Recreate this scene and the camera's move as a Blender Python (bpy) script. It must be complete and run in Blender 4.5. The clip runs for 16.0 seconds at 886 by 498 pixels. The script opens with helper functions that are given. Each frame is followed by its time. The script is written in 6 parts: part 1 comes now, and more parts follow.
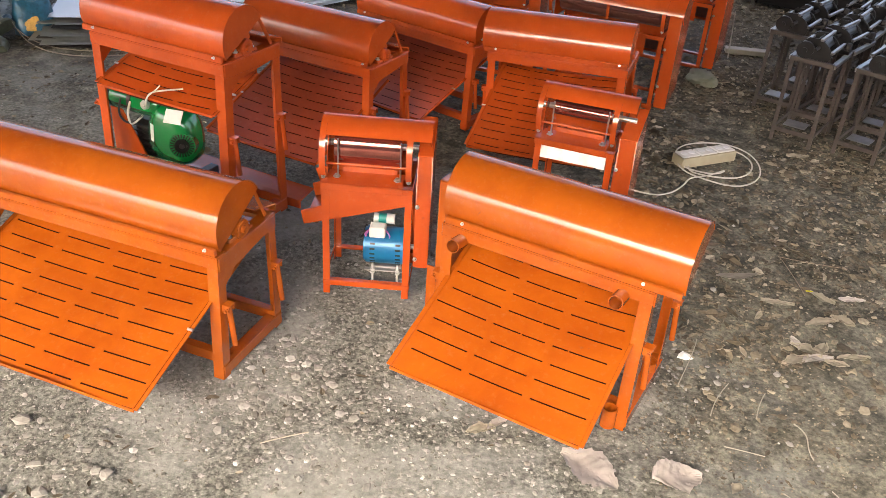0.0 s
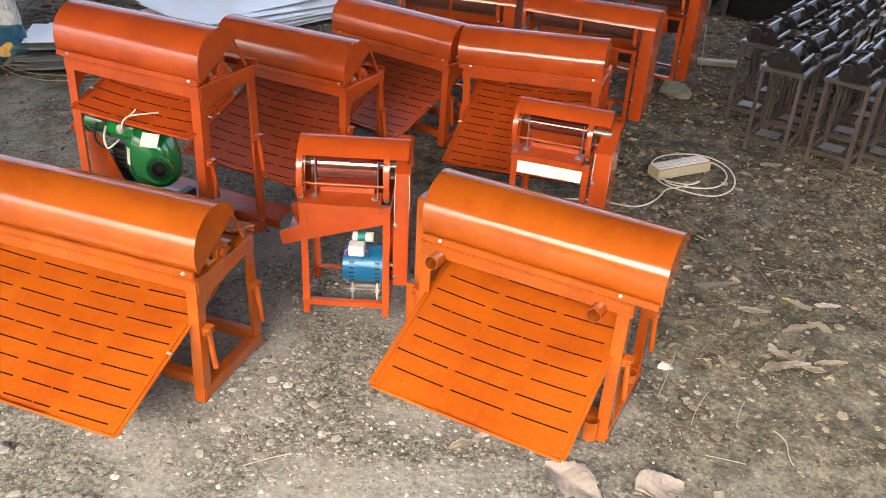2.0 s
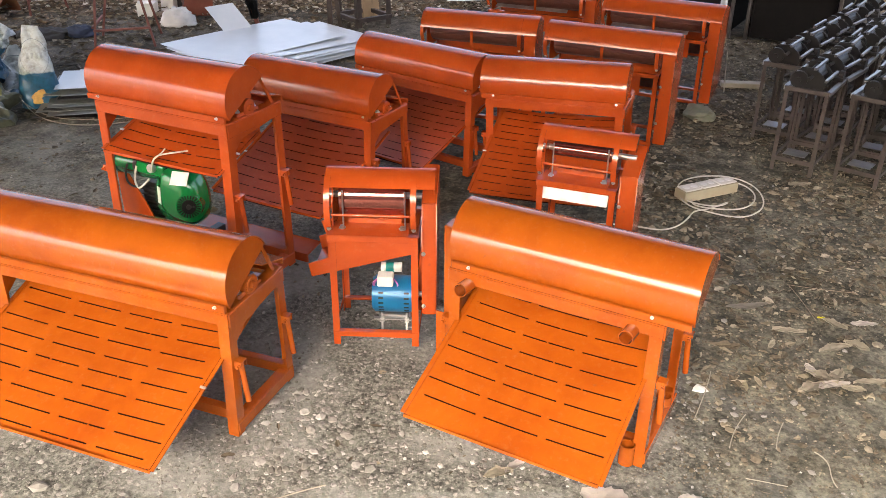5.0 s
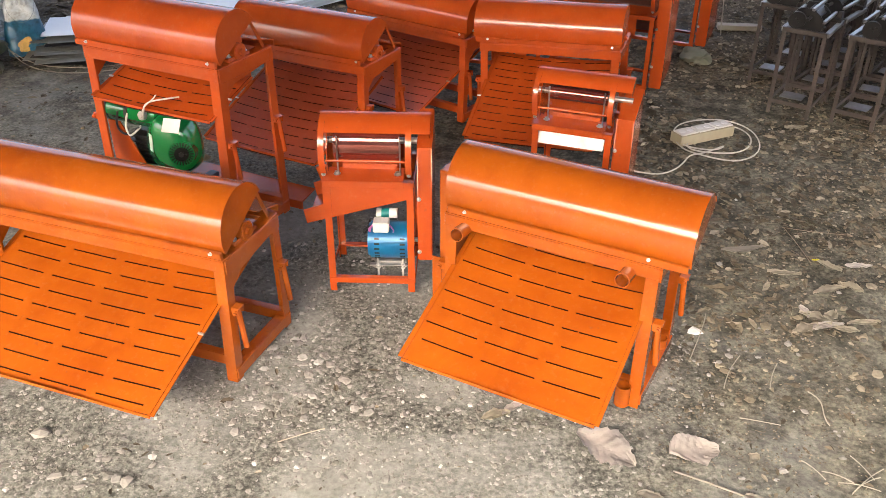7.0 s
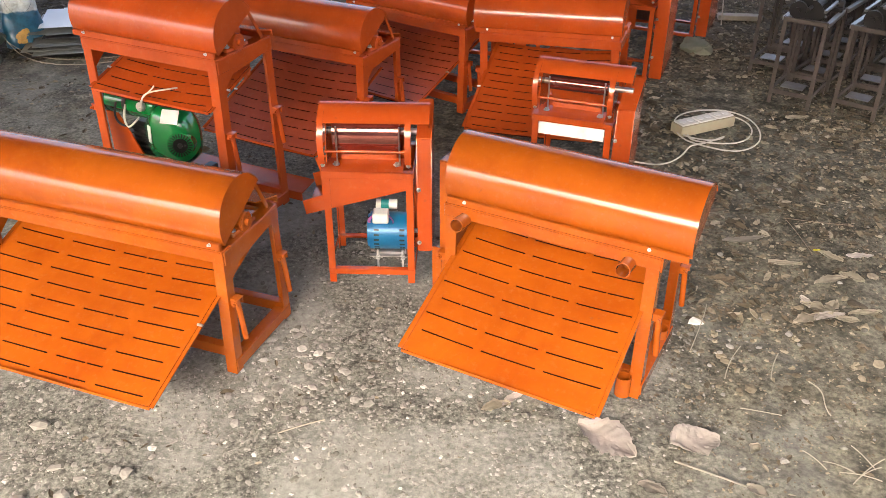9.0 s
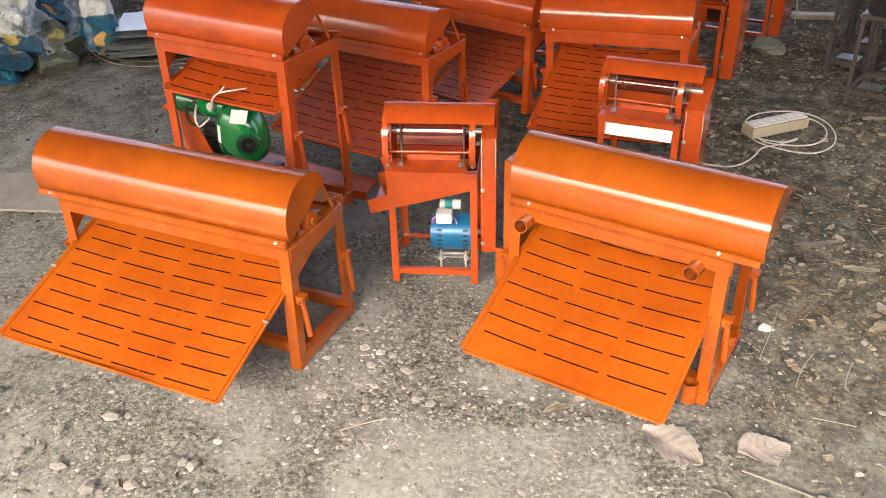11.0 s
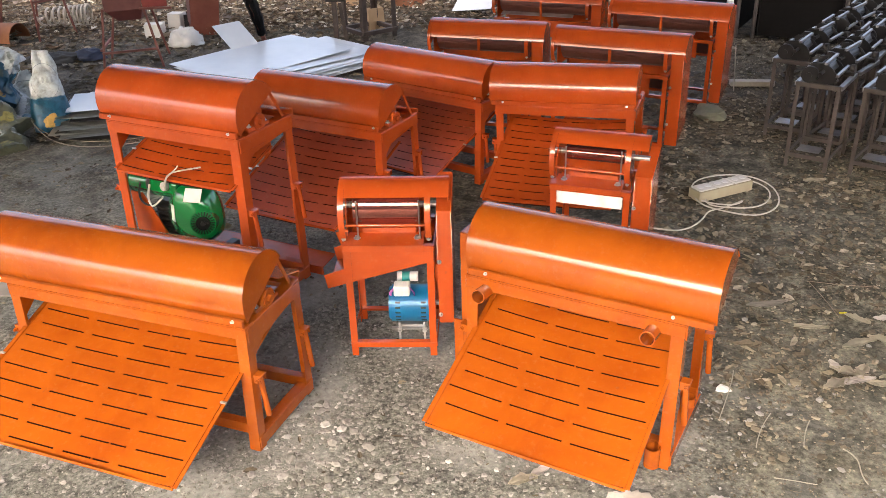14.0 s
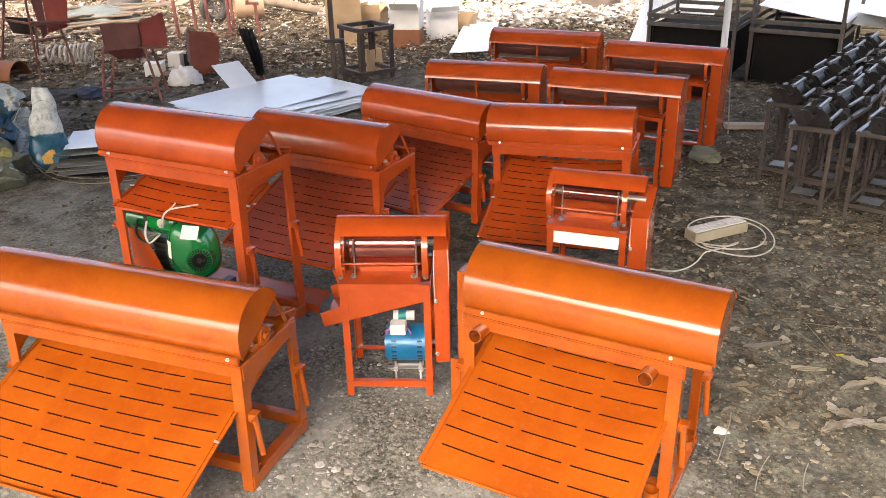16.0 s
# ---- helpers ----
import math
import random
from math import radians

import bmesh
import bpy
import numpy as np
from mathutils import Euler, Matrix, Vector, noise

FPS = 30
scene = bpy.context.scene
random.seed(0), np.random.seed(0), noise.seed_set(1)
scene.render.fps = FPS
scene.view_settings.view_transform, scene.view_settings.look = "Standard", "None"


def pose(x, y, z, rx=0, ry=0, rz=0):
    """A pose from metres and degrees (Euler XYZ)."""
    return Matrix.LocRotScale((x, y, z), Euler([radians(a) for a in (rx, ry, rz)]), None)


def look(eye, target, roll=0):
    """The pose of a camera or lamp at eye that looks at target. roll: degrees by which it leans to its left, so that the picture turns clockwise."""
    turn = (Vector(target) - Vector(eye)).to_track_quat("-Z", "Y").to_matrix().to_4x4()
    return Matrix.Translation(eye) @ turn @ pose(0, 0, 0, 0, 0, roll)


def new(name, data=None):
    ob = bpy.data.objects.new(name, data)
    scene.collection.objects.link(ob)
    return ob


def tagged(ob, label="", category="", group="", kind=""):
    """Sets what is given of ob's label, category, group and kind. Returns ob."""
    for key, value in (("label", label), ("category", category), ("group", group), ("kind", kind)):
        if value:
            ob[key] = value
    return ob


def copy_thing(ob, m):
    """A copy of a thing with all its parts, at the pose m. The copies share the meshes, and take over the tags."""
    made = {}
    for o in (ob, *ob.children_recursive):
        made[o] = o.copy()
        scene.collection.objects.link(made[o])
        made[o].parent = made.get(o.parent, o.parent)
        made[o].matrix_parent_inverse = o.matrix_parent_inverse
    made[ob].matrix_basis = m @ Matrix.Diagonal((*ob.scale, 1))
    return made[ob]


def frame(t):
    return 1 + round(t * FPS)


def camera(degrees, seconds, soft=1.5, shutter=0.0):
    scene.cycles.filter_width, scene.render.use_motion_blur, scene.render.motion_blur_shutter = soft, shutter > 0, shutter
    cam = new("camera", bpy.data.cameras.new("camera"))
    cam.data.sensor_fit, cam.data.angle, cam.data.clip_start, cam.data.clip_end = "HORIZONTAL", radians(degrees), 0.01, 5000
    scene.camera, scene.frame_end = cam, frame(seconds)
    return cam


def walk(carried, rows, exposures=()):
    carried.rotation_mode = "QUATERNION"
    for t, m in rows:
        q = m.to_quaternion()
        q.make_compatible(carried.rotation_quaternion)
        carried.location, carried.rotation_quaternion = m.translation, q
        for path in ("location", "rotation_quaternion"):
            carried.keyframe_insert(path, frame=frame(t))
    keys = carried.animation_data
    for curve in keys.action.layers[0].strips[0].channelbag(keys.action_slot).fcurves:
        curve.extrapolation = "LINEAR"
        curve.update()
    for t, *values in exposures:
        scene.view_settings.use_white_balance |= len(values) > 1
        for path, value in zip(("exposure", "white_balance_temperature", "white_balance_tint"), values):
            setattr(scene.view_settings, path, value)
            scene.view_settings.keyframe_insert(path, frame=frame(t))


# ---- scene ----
cam = camera(54.98, 16.0, soft=0.8)
PATH = [
    (0.0, pose(-0.0013, 0.0115, 1.7152, 59.053, -3.389, 2.134)),
    (0.5, pose(0.0076, 0.0129, 1.7221, 58.339, -3.005, 1.735)),
    (1.0, pose(0.0098, 0.0079, 1.7282, 57.790, -2.922, 1.653)),
    (1.5, pose(-0.0022, 0.0128, 1.7102, 58.527, -3.072, 1.109)),
    (2.0, pose(0.0106, 0.0033, 1.7268, 60.169, -2.764, 0.410)),
    (2.5, pose(0.0022, -0.0081, 1.7159, 63.960, -1.452, 0.550)),
    (3.0, pose(0.0074, -0.0130, 1.7197, 66.856, 0.344, 1.481)),
    (3.5, pose(0.0045, 0.0098, 1.7114, 66.246, 0.956, 1.815)),
    (4.0, pose(0.0020, 0.0120, 1.7083, 63.334, 0.318, 1.565)),
    (4.5, pose(0.0002, 0.0127, 1.7075, 62.774, -0.329, 1.403)),
    (5.0, pose(0.0084, -0.0081, 1.7138, 62.373, -0.399, 1.202)),
    (7.5, pose(0.0015, -0.0083, 1.6904, 58.687, -0.160, 0.564)),
    (8.0, pose(0.0037, -0.0076, 1.6850, 58.962, -0.181, 0.561)),
    (8.5, pose(0.0046, -0.0049, 1.6883, 58.654, -0.060, 0.535)),
    (9.0, pose(0.0031, -0.0032, 1.6876, 58.478, -0.043, 0.544)),
    (9.5, pose(-0.0003, -0.0043, 1.6835, 58.248, 0.591, 0.975)),
    (10.0, pose(0.0007, -0.0002, 1.6814, 58.371, 1.898, 2.694)),
    (12.5, pose(-0.0109, 0.0011, 1.6800, 61.387, 1.362, 5.533)),
    (13.0, pose(-0.0112, -0.0074, 1.6971, 63.963, 2.969, 4.973)),
    (13.5, pose(-0.0078, 0.0010, 1.6921, 63.347, 3.643, 3.242)),
    (14.0, pose(-0.0033, -0.0025, 1.6970, 63.126, 1.708, 1.037)),
    (14.5, pose(-0.0072, -0.0058, 1.6969, 64.542, 1.018, 0.382)),
    (15.0, pose(-0.0063, -0.0045, 1.6964, 65.375, 1.122, 0.698)),
    (15.5, pose(-0.0062, -0.0039, 1.6949, 65.698, 1.186, 0.880)),
    (16.0, pose(-0.0096, -0.0033, 1.6952, 65.783, 1.183, 0.925)),
]
walk(cam, PATH, exposures=[(0.0, 2.75, 7150, 10), (3.0, 2.76, 7150, 10), (3.5, 2.62, 7150, 10), (4.0, 2.79, 7150, 10), (16.0, 2.78, 7150, 10)])

# ---- light ----
world = bpy.data.worlds.new("overcast")
scene.world = world
world.use_nodes = True
wn = world.node_tree.nodes
wl = world.node_tree.links
sky = wn.new("ShaderNodeTexSky")
sky.sky_type = "NISHITA"
sky.sun_disc = False
sky.sun_elevation = radians(41)
sky.sun_rotation = radians(202)
sky.air_density = 0.6
sky.dust_density = 9.0
sky.ozone_density = 0.2
wl.new(sky.outputs[0], wn["Background"].inputs[0])
wn["Background"].inputs[1].default_value = 0.15
sun = new("sun", bpy.data.lights.new("sun", "SUN"))
sun.data.energy = 0.62
sun.data.angle = radians(34)
sun.data.color = (1.0, 0.975, 0.94)
sun.matrix_world = look((-1.6, -3.95, 3.7), (0, 0, 0))


# ---- materials ----
def nodes_of(name):
    m = bpy.data.materials.new(name)
    m.use_nodes = True
    nt = m.node_tree
    return m, nt, nt.nodes["Principled BSDF"]


def noise_node(nt, scale, detail=4.0, rough=0.55, dist=0.0, coord="Object"):
    tc = nt.nodes.new("ShaderNodeTexCoord")
    n = nt.nodes.new("ShaderNodeTexNoise")
    n.inputs["Scale"].default_value = scale
    n.inputs["Detail"].default_value = detail
    n.inputs["Roughness"].default_value = rough
    n.inputs["Distortion"].default_value = dist
    nt.links.new(tc.outputs[coord], n.inputs["Vector"])
    return n


def ramp(nt, src, stops):
    r = nt.nodes.new("ShaderNodeValToRGB")
    el = r.color_ramp.elements
    while len(el) < len(stops):
        el.new(0.5)
    for e, (p, c) in zip(el, stops):
        e.position = p
        e.color = (*c, 1) if len(c) == 3 else c
    nt.links.new(src, r.inputs[0])
    return r


def mix_color(nt, fac, a, b, mode="MIX"):
    m = nt.nodes.new("ShaderNodeMix")
    m.data_type = "RGBA"
    m.blend_type = mode
    for sock, v in ((m.inputs[0], fac), (m.inputs[6], a), (m.inputs[7], b)):
        if isinstance(v, bpy.types.NodeSocket):
            nt.links.new(v, sock)
        elif isinstance(v, (int, float)):
            sock.default_value = v
        else:
            sock.default_value = (*v, 1)
    return m.outputs[2]


def bump(nt, bsdf, height, strength, dist=0.01):
    b = nt.nodes.new("ShaderNodeBump")
    b.inputs["Strength"].default_value = strength
    b.inputs["Distance"].default_value = dist
    nt.links.new(height, b.inputs["Height"])
    nt.links.new(b.outputs[0], bsdf.inputs["Normal"])


def simple(name, a, b, scale=20, rough=(0.4, 0.6), metal=0.0, bump_s=0.15, bump_scale=None, coat=0.0, spec=0.5, dist=0.002):
    """Two colours mixed by noise at two scales, with varied roughness and fine relief."""
    m, nt, p = nodes_of(name)
    n1 = noise_node(nt, scale, 6, 0.6)
    n2 = noise_node(nt, scale * 0.17, 3, 0.5)
    f = ramp(nt, n1.outputs[0], [(0.3, (0, 0, 0)), (0.7, (1, 1, 1))])
    c1 = mix_color(nt, f.outputs[0], a, b)
    g = ramp(nt, n2.outputs[0], [(0.35, (0.82, 0.82, 0.82)), (0.65, (1.08, 1.08, 1.08))])
    c2 = mix_color(nt, 1.0, c1, g.outputs[0], "MULTIPLY")
    nt.links.new(c2, p.inputs["Base Color"])
    r = nt.nodes.new("ShaderNodeMapRange")
    r.inputs[3].default_value, r.inputs[4].default_value = rough
    nt.links.new(n2.outputs[0], r.inputs[0])
    nt.links.new(r.outputs[0], p.inputs["Roughness"])
    p.inputs["Metallic"].default_value = metal
    p.inputs["Specular IOR Level"].default_value = spec
    p.inputs["Coat Weight"].default_value = coat
    p.inputs["Coat Roughness"].default_value = 0.15
    if bump_s:
        n3 = noise_node(nt, bump_scale or scale * 4, 3, 0.6)
        bump(nt, p, n3.outputs[0], bump_s, dist)
    return m


def paint(name, base, low, rough=0.28, dusty=0.25, gloss=0.0):
    """Brushed-on enamel: slight streaks in tone, dust, and runs in the gloss."""
    m, nt, p = nodes_of(name)
    n1 = noise_node(nt, 5, 5, 0.6, 0.4)
    n2 = noise_node(nt, 60, 4, 0.6)
    n3 = noise_node(nt, 1.7, 3, 0.5)
    c = mix_color(nt, ramp(nt, n1.outputs[0], [(0.35, (0, 0, 0)), (0.7, (1, 1, 1))]).outputs[0], base, low)
    run = noise_node(nt, 3.2, 5, 0.62, 0.9)
    c = mix_color(nt, 1.0, c, ramp(nt, run.outputs[0], [(0.34, (0.94, 0.925, 0.92)), (0.52, (1, 1, 1)), (0.72, (1.02, 1.04, 1.05))]).outputs[0], "MULTIPLY")
    chips = noise_node(nt, 38, 3, 0.5)
    c = mix_color(nt, ramp(nt, chips.outputs[0], [(0.70, (0, 0, 0)), (0.76, (0.35, 0.35, 0.35))]).outputs[0], c, (0.16, 0.055, 0.03))
    dust = ramp(nt, n2.outputs[0], [(0.56, (0, 0, 0)), (0.82, (dusty, dusty, dusty))])
    c = mix_color(nt, dust.outputs[0], c, (0.42, 0.27, 0.17))
    nt.links.new(c, p.inputs["Base Color"])
    r = nt.nodes.new("ShaderNodeMapRange")
    r.inputs[1].default_value, r.inputs[2].default_value = 0.3, 0.75
    r.inputs[3].default_value, r.inputs[4].default_value = rough, rough + 0.10
    nt.links.new(n1.outputs[0], r.inputs[0])
    nt.links.new(r.outputs[0], p.inputs["Roughness"])
    p.inputs["Specular IOR Level"].default_value = 0.7
    p.inputs["Coat Weight"].default_value = gloss
    p.inputs["Coat Roughness"].default_value = 0.09
    bump(nt, p, n3.outputs[0], 0.06, 0.02)
    return m


ORANGE = paint("orange_enamel", (0.385, 0.089, 0.009), (0.298, 0.060, 0.007), 0.12, 0.10, 0.30)
RED_ORANGE = paint("red_orange_enamel", (0.48, 0.076, 0.013), (0.38, 0.056, 0.010), 0.17, 0.10, 0.28)
# duller, dustier RED_ORANGE with the shade on the second-row trays put into its colour
SHADED_RED = paint("shaded_tray_red", (0.42, 0.064, 0.018), (0.32, 0.049, 0.016), 0.42, 0.30)
# dark brown that carries the shade inside the wide shellers' recess
RECESS_BROWN = simple("recess_shade_brown", (0.14, 0.042, 0.028), (0.085, 0.03, 0.022), 14, (0.5, 0.7), 0.1, 0.2)
WORN = simple("worn_steel", (0.36, 0.36, 0.37), (0.20, 0.19, 0.19), 12, (0.25, 0.45), 0.75, 0.1)
STEEL = simple("zinc_bolt", (0.55, 0.54, 0.52), (0.4, 0.38, 0.36), 80, (0.25, 0.45), 1.0, 0.1)
DARK_STEEL = simple("dark_steel", (0.014, 0.013, 0.013), (0.03, 0.026, 0.025), 25, (0.35, 0.6), 0.3, 0.2)
BROWN_STEEL = simple("primer_brown_steel", (0.040, 0.027, 0.022), (0.075, 0.054, 0.045), 18, (0.45, 0.7), 0.1, 0.2)
RAIL_STEEL = simple("greyed_rail_steel", (0.06, 0.055, 0.05), (0.11, 0.10, 0.095), 14, (0.3, 0.5), 0.2, 0.15)
# near-black red for tray slot walls: the shade in the slots, put into colour
SLOT_SHADE = simple("tray_slot_shade", (0.045, 0.009, 0.004), (0.02, 0.005, 0.004), 40, (0.8, 0.95), 0.0, 0.0, spec=0.05)
MAROON = simple("maroon_primer", (0.085, 0.020, 0.020), (0.14, 0.042, 0.038), 9, (0.5, 0.75), 0.0, 0.2)
RUST_PINK = simple("faded_red_steel", (0.22, 0.085, 0.065), (0.15, 0.045, 0.036), 12, (0.5, 0.75), 0.0, 0.2)
GREEN = simple("green_engine_paint", (0.0, 0.19, 0.045), (0.0, 0.155, 0.036), 7, (0.03, 0.06), 0.0, 0.0, coat=0.8, spec=0.7)
BLUE = simple("blue_motor_paint", (0.004, 0.165, 0.37), (0.003, 0.13, 0.31), 20, (0.3, 0.42), 0.15, 0.05)
BLACK_RUBBER = simple("black_rubber", (0.015, 0.015, 0.015), (0.03, 0.03, 0.03), 30, (0.6, 0.8), 0.0, 0.1)
WHITE_PLASTIC = simple("white_plastic", (0.75, 0.75, 0.73), (0.66, 0.66, 0.64), 12, (0.35, 0.5), 0.0, 0.05)
TEAL = simple("teal_label", (0.0, 0.25, 0.24), (0.0, 0.2, 0.2), 12, (0.35, 0.5), 0.0, 0.0)
DRUM_RED = simple("glossy_red_drum", (0.46, 0.17, 0.14), (0.30, 0.08, 0.065), 6, (0.05, 0.14), 0.85, 0.02)
PINK_WIRE = simple("pink_wire", (0.5, 0.12, 0.35), (0.25, 0.1, 0.5), 30, (0.4, 0.5), 0, 0)
GALV = simple("galvanised_sheet", (0.74, 0.77, 0.78), (0.62, 0.66, 0.68), 3, (0.2, 0.45), 0.2, 0.05)
CARDBOARD = simple("cardboard", (0.50, 0.36, 0.22), (0.42, 0.29, 0.17), 8, (0.8, 0.95), 0, 0.2)
BROWN_CARD = simple("brown_cardboard", (0.30, 0.13, 0.07), (0.25, 0.1, 0.05), 8, (0.8, 0.95), 0, 0.2)
WHITE_CARD = simple("white_carton", (0.78, 0.78, 0.76), (0.66, 0.66, 0.65), 6, (0.6, 0.8), 0, 0.1)
BLACK_MATT = simple("matt_black", (0.006, 0.006, 0.006), (0.012, 0.011, 0.011), 12, (0.75, 0.9), 0, 0.05, spec=0.15)
WOOD = simple("weathered_wood", (0.20, 0.155, 0.115), (0.13, 0.1, 0.07), 15, (0.7, 0.9), 0, 0.4)
PALE_WOOD = simple("pale_wood", (0.42, 0.385, 0.33), (0.33, 0.295, 0.25), 15, (0.7, 0.9), 0, 0.4)
CABLE_WHITE = simple("white_cable", (0.62, 0.6, 0.54), (0.5, 0.48, 0.43), 40, (0.4, 0.6), 0, 0)
STONE = simple("field_stone", (0.29, 0.285, 0.265), (0.21, 0.205, 0.19), 40, (0.75, 0.95), 0, 0.3)
CONCRETE = simple("concrete", (0.27, 0.26, 0.24), (0.21, 0.2, 0.185), 14, (0.8, 0.95), 0, 0.3)
PLASTIC_BAG = simple("white_plastic_bag", (0.72, 0.73, 0.74), (0.6, 0.62, 0.63), 6, (0.3, 0.5), 0, 0.1)


# ---- mesh helpers ----
def part(name, bm, material, parent, label="", smooth=False):
    me = bpy.data.meshes.new(name)
    bmesh.ops.recalc_face_normals(bm, faces=bm.faces[:])
    bm.to_mesh(me)
    bm.free()
    me.materials.append(material)
    if smooth:
        me.polygons.foreach_set("use_smooth", [True] * len(me.polygons))
        me.set_sharp_from_angle(angle=radians(38))
    ob = new(name, me)
    ob.parent = parent
    if label:
        ob["label"] = label
    return ob


def thing(name, m, label, category, group="", kind=""):
    e = new(name)
    e.empty_display_size = 0.1
    e.matrix_world = m
    return tagged(e, label, category, group, kind)


def box(bm, lo, hi, bevel=0.0, m=None):
    """A box between two corners, with its edges broken."""
    lo, hi = Vector(lo), Vector(hi)
    c, s = (lo + hi) / 2, hi - lo
    vs = bmesh.ops.create_cube(bm, size=1.0, matrix=Matrix.Translation(c) @ Matrix.Diagonal((abs(s.x), abs(s.y), abs(s.z), 1)))["verts"]
    if bevel:
        es = list({e for v in vs for e in v.link_edges})
        r = bmesh.ops.bevel(bm, geom=es, offset=bevel, segments=1, affect="EDGES", profile=0.5)
        vs = list({v for f in r["faces"] for v in f.verts} | {v for v in vs if v.is_valid})
    if m is not None:
        bmesh.ops.transform(bm, matrix=m, verts=vs)
    return vs


def bar(bm, a, b, w, t, up=(0, 0, 1), bevel=0.0):
    """A straight bar of section w x t from a to b."""
    a, b = Vector(a), Vector(b)
    d = b - a
    z = d.normalized()
    x = Vector(up).cross(z)
    if x.length < 1e-4:
        x = Vector((1, 0, 0)).cross(z)
    x.normalize()
    y = z.cross(x)
    m = Matrix((x, y, z)).transposed().to_4x4()
    m.translation = (a + b) / 2
    return box(bm, (-w / 2, -t / 2, -d.length / 2), (w / 2, t / 2, d.length / 2), bevel, m)


def cyl(bm, a, b, r, seg=16, r2=None, caps=True):
    a, b = Vector(a), Vector(b)
    d = b - a
    m = d.to_track_quat("Z", "Y").to_matrix().to_4x4()
    m.translation = (a + b) / 2
    return bmesh.ops.create_cone(bm, cap_ends=caps, segments=seg, radius1=r, radius2=r if r2 is None else r2, depth=d.length, matrix=m)["verts"]


def pipe(bm, a, b, r, wall=0.003, seg=20):
    """An open pipe with a wall."""
    a, b = Vector(a), Vector(b)
    q = (b - a).to_track_quat("Z", "Y").to_matrix()
    rings = []
    for p, rad in ((a, r), (b, r), (b, r - wall), (a, r - wall)):
        rings.append([bm.verts.new(p + q @ Vector((math.cos(2 * math.pi * k / seg) * rad, math.sin(2 * math.pi * k / seg) * rad, 0))) for k in range(seg)])
    for i in range(4):
        r0, r1 = rings[i], rings[(i + 1) % 4]
        for k in range(seg):
            bm.faces.new((r0[k], r0[(k + 1) % seg], r1[(k + 1) % seg], r1[k]))


def prism(bm, pts, axis, lo, hi):
    """A flat plate: the outline pts in the plane across axis, from lo to hi along it."""
    put = {"x": lambda p, s: (s, p[0], p[1]), "y": lambda p, s: (p[0], s, p[1]), "z": lambda p, s: (p[0], p[1], s)}[axis]
    a = [bm.verts.new(put(p, lo)) for p in pts]
    b = [bm.verts.new(put(p, hi)) for p in pts]
    bm.faces.new(a)
    bm.faces.new(b[::-1])
    for k in range(len(pts)):
        j = (k + 1) % len(pts)
        bm.faces.new((a[k], a[j], b[j], b[k]))


def arc_sheet(bm, x0, x1, c, r, a0, a1, t=0.003, seg=28, nx=1):
    """A rolled sheet along x, from angle a0 to a1 about (y, z) = c."""
    def ring(rad, x):
        return [bm.verts.new((x, c[0] + rad * math.cos(radians(a0 + (a1 - a0) * k / seg)), c[1] + rad * math.sin(radians(a0 + (a1 - a0) * k / seg)))) for k in range(seg + 1)]
    xs = [x0 + (x1 - x0) * i / nx for i in range(nx + 1)]
    out = [ring(r, x) for x in xs]
    inn = [ring(r - t, x) for x in xs]
    for i in range(nx):
        for k in range(seg):
            bm.faces.new((out[i][k], out[i + 1][k], out[i + 1][k + 1], out[i][k + 1]))
            bm.faces.new((inn[i][k], inn[i][k + 1], inn[i + 1][k + 1], inn[i + 1][k]))
        for k in (0, seg):
            bm.faces.new((out[i][k], out[i + 1][k], inn[i + 1][k], inn[i][k]))
    for i in (0, nx):
        for k in range(seg):
            bm.faces.new((out[i][k], out[i][k + 1], inn[i][k + 1], inn[i][k]))


def bolt(bm, p, n, r=0.007):
    n = Vector(n).normalized()
    p = Vector(p)
    cyl(bm, p, p + n * 0.003, r * 1.5, 12)
    cyl(bm, p + n * 0.003, p + n * 0.010, r, 6)


def angle_leg(bm, x, y, z0, z1, sx, sy, w=0.036, t=0.005, lean=(0, 0)):
    """An upright of angle steel with its corner at (x, y); its flanges run towards sx and sy. lean: how far its foot stands off."""
    pts = [(0, 0), (sx * w, 0), (sx * w, sy * t), (sx * t, sy * t), (sx * t, sy * w), (0, sy * w)]
    a = [bm.verts.new((x + px + lean[0], y + py + lean[1], z0)) for px, py in pts]
    b = [bm.verts.new((x + px, y + py, z1)) for px, py in pts]
    bm.faces.new(a)
    bm.faces.new(b[::-1])
    for k in range(6):
        j = (k + 1) % 6
        bm.faces.new((a[k], a[j], b[j], b[k]))


def wire(name, pts, r, material, parent=None, res=3, cyclic=False):
    """A bent round wire through points."""
    cu = bpy.data.curves.new(name, "CURVE")
    cu.dimensions = "3D"
    cu.bevel_depth = r
    cu.bevel_resolution = res
    cu.resolution_u = 6
    s = cu.splines.new("NURBS")
    s.points.add(len(pts) - 1)
    for q, p in zip(s.points, pts):
        q.co = (*p, 1)
    s.order_u = 4
    s.use_endpoint_u = True
    s.use_cyclic_u = cyclic
    cu.materials.append(material)
    tmp = bpy.data.objects.new(name, cu)
    me = bpy.data.meshes.new_from_object(tmp)
    bpy.data.objects.remove(tmp)
    me.name = name
    me.polygons.foreach_set("use_smooth", [True] * len(me.polygons))
    ob = new(name, me)
    ob.parent = parent
    return ob

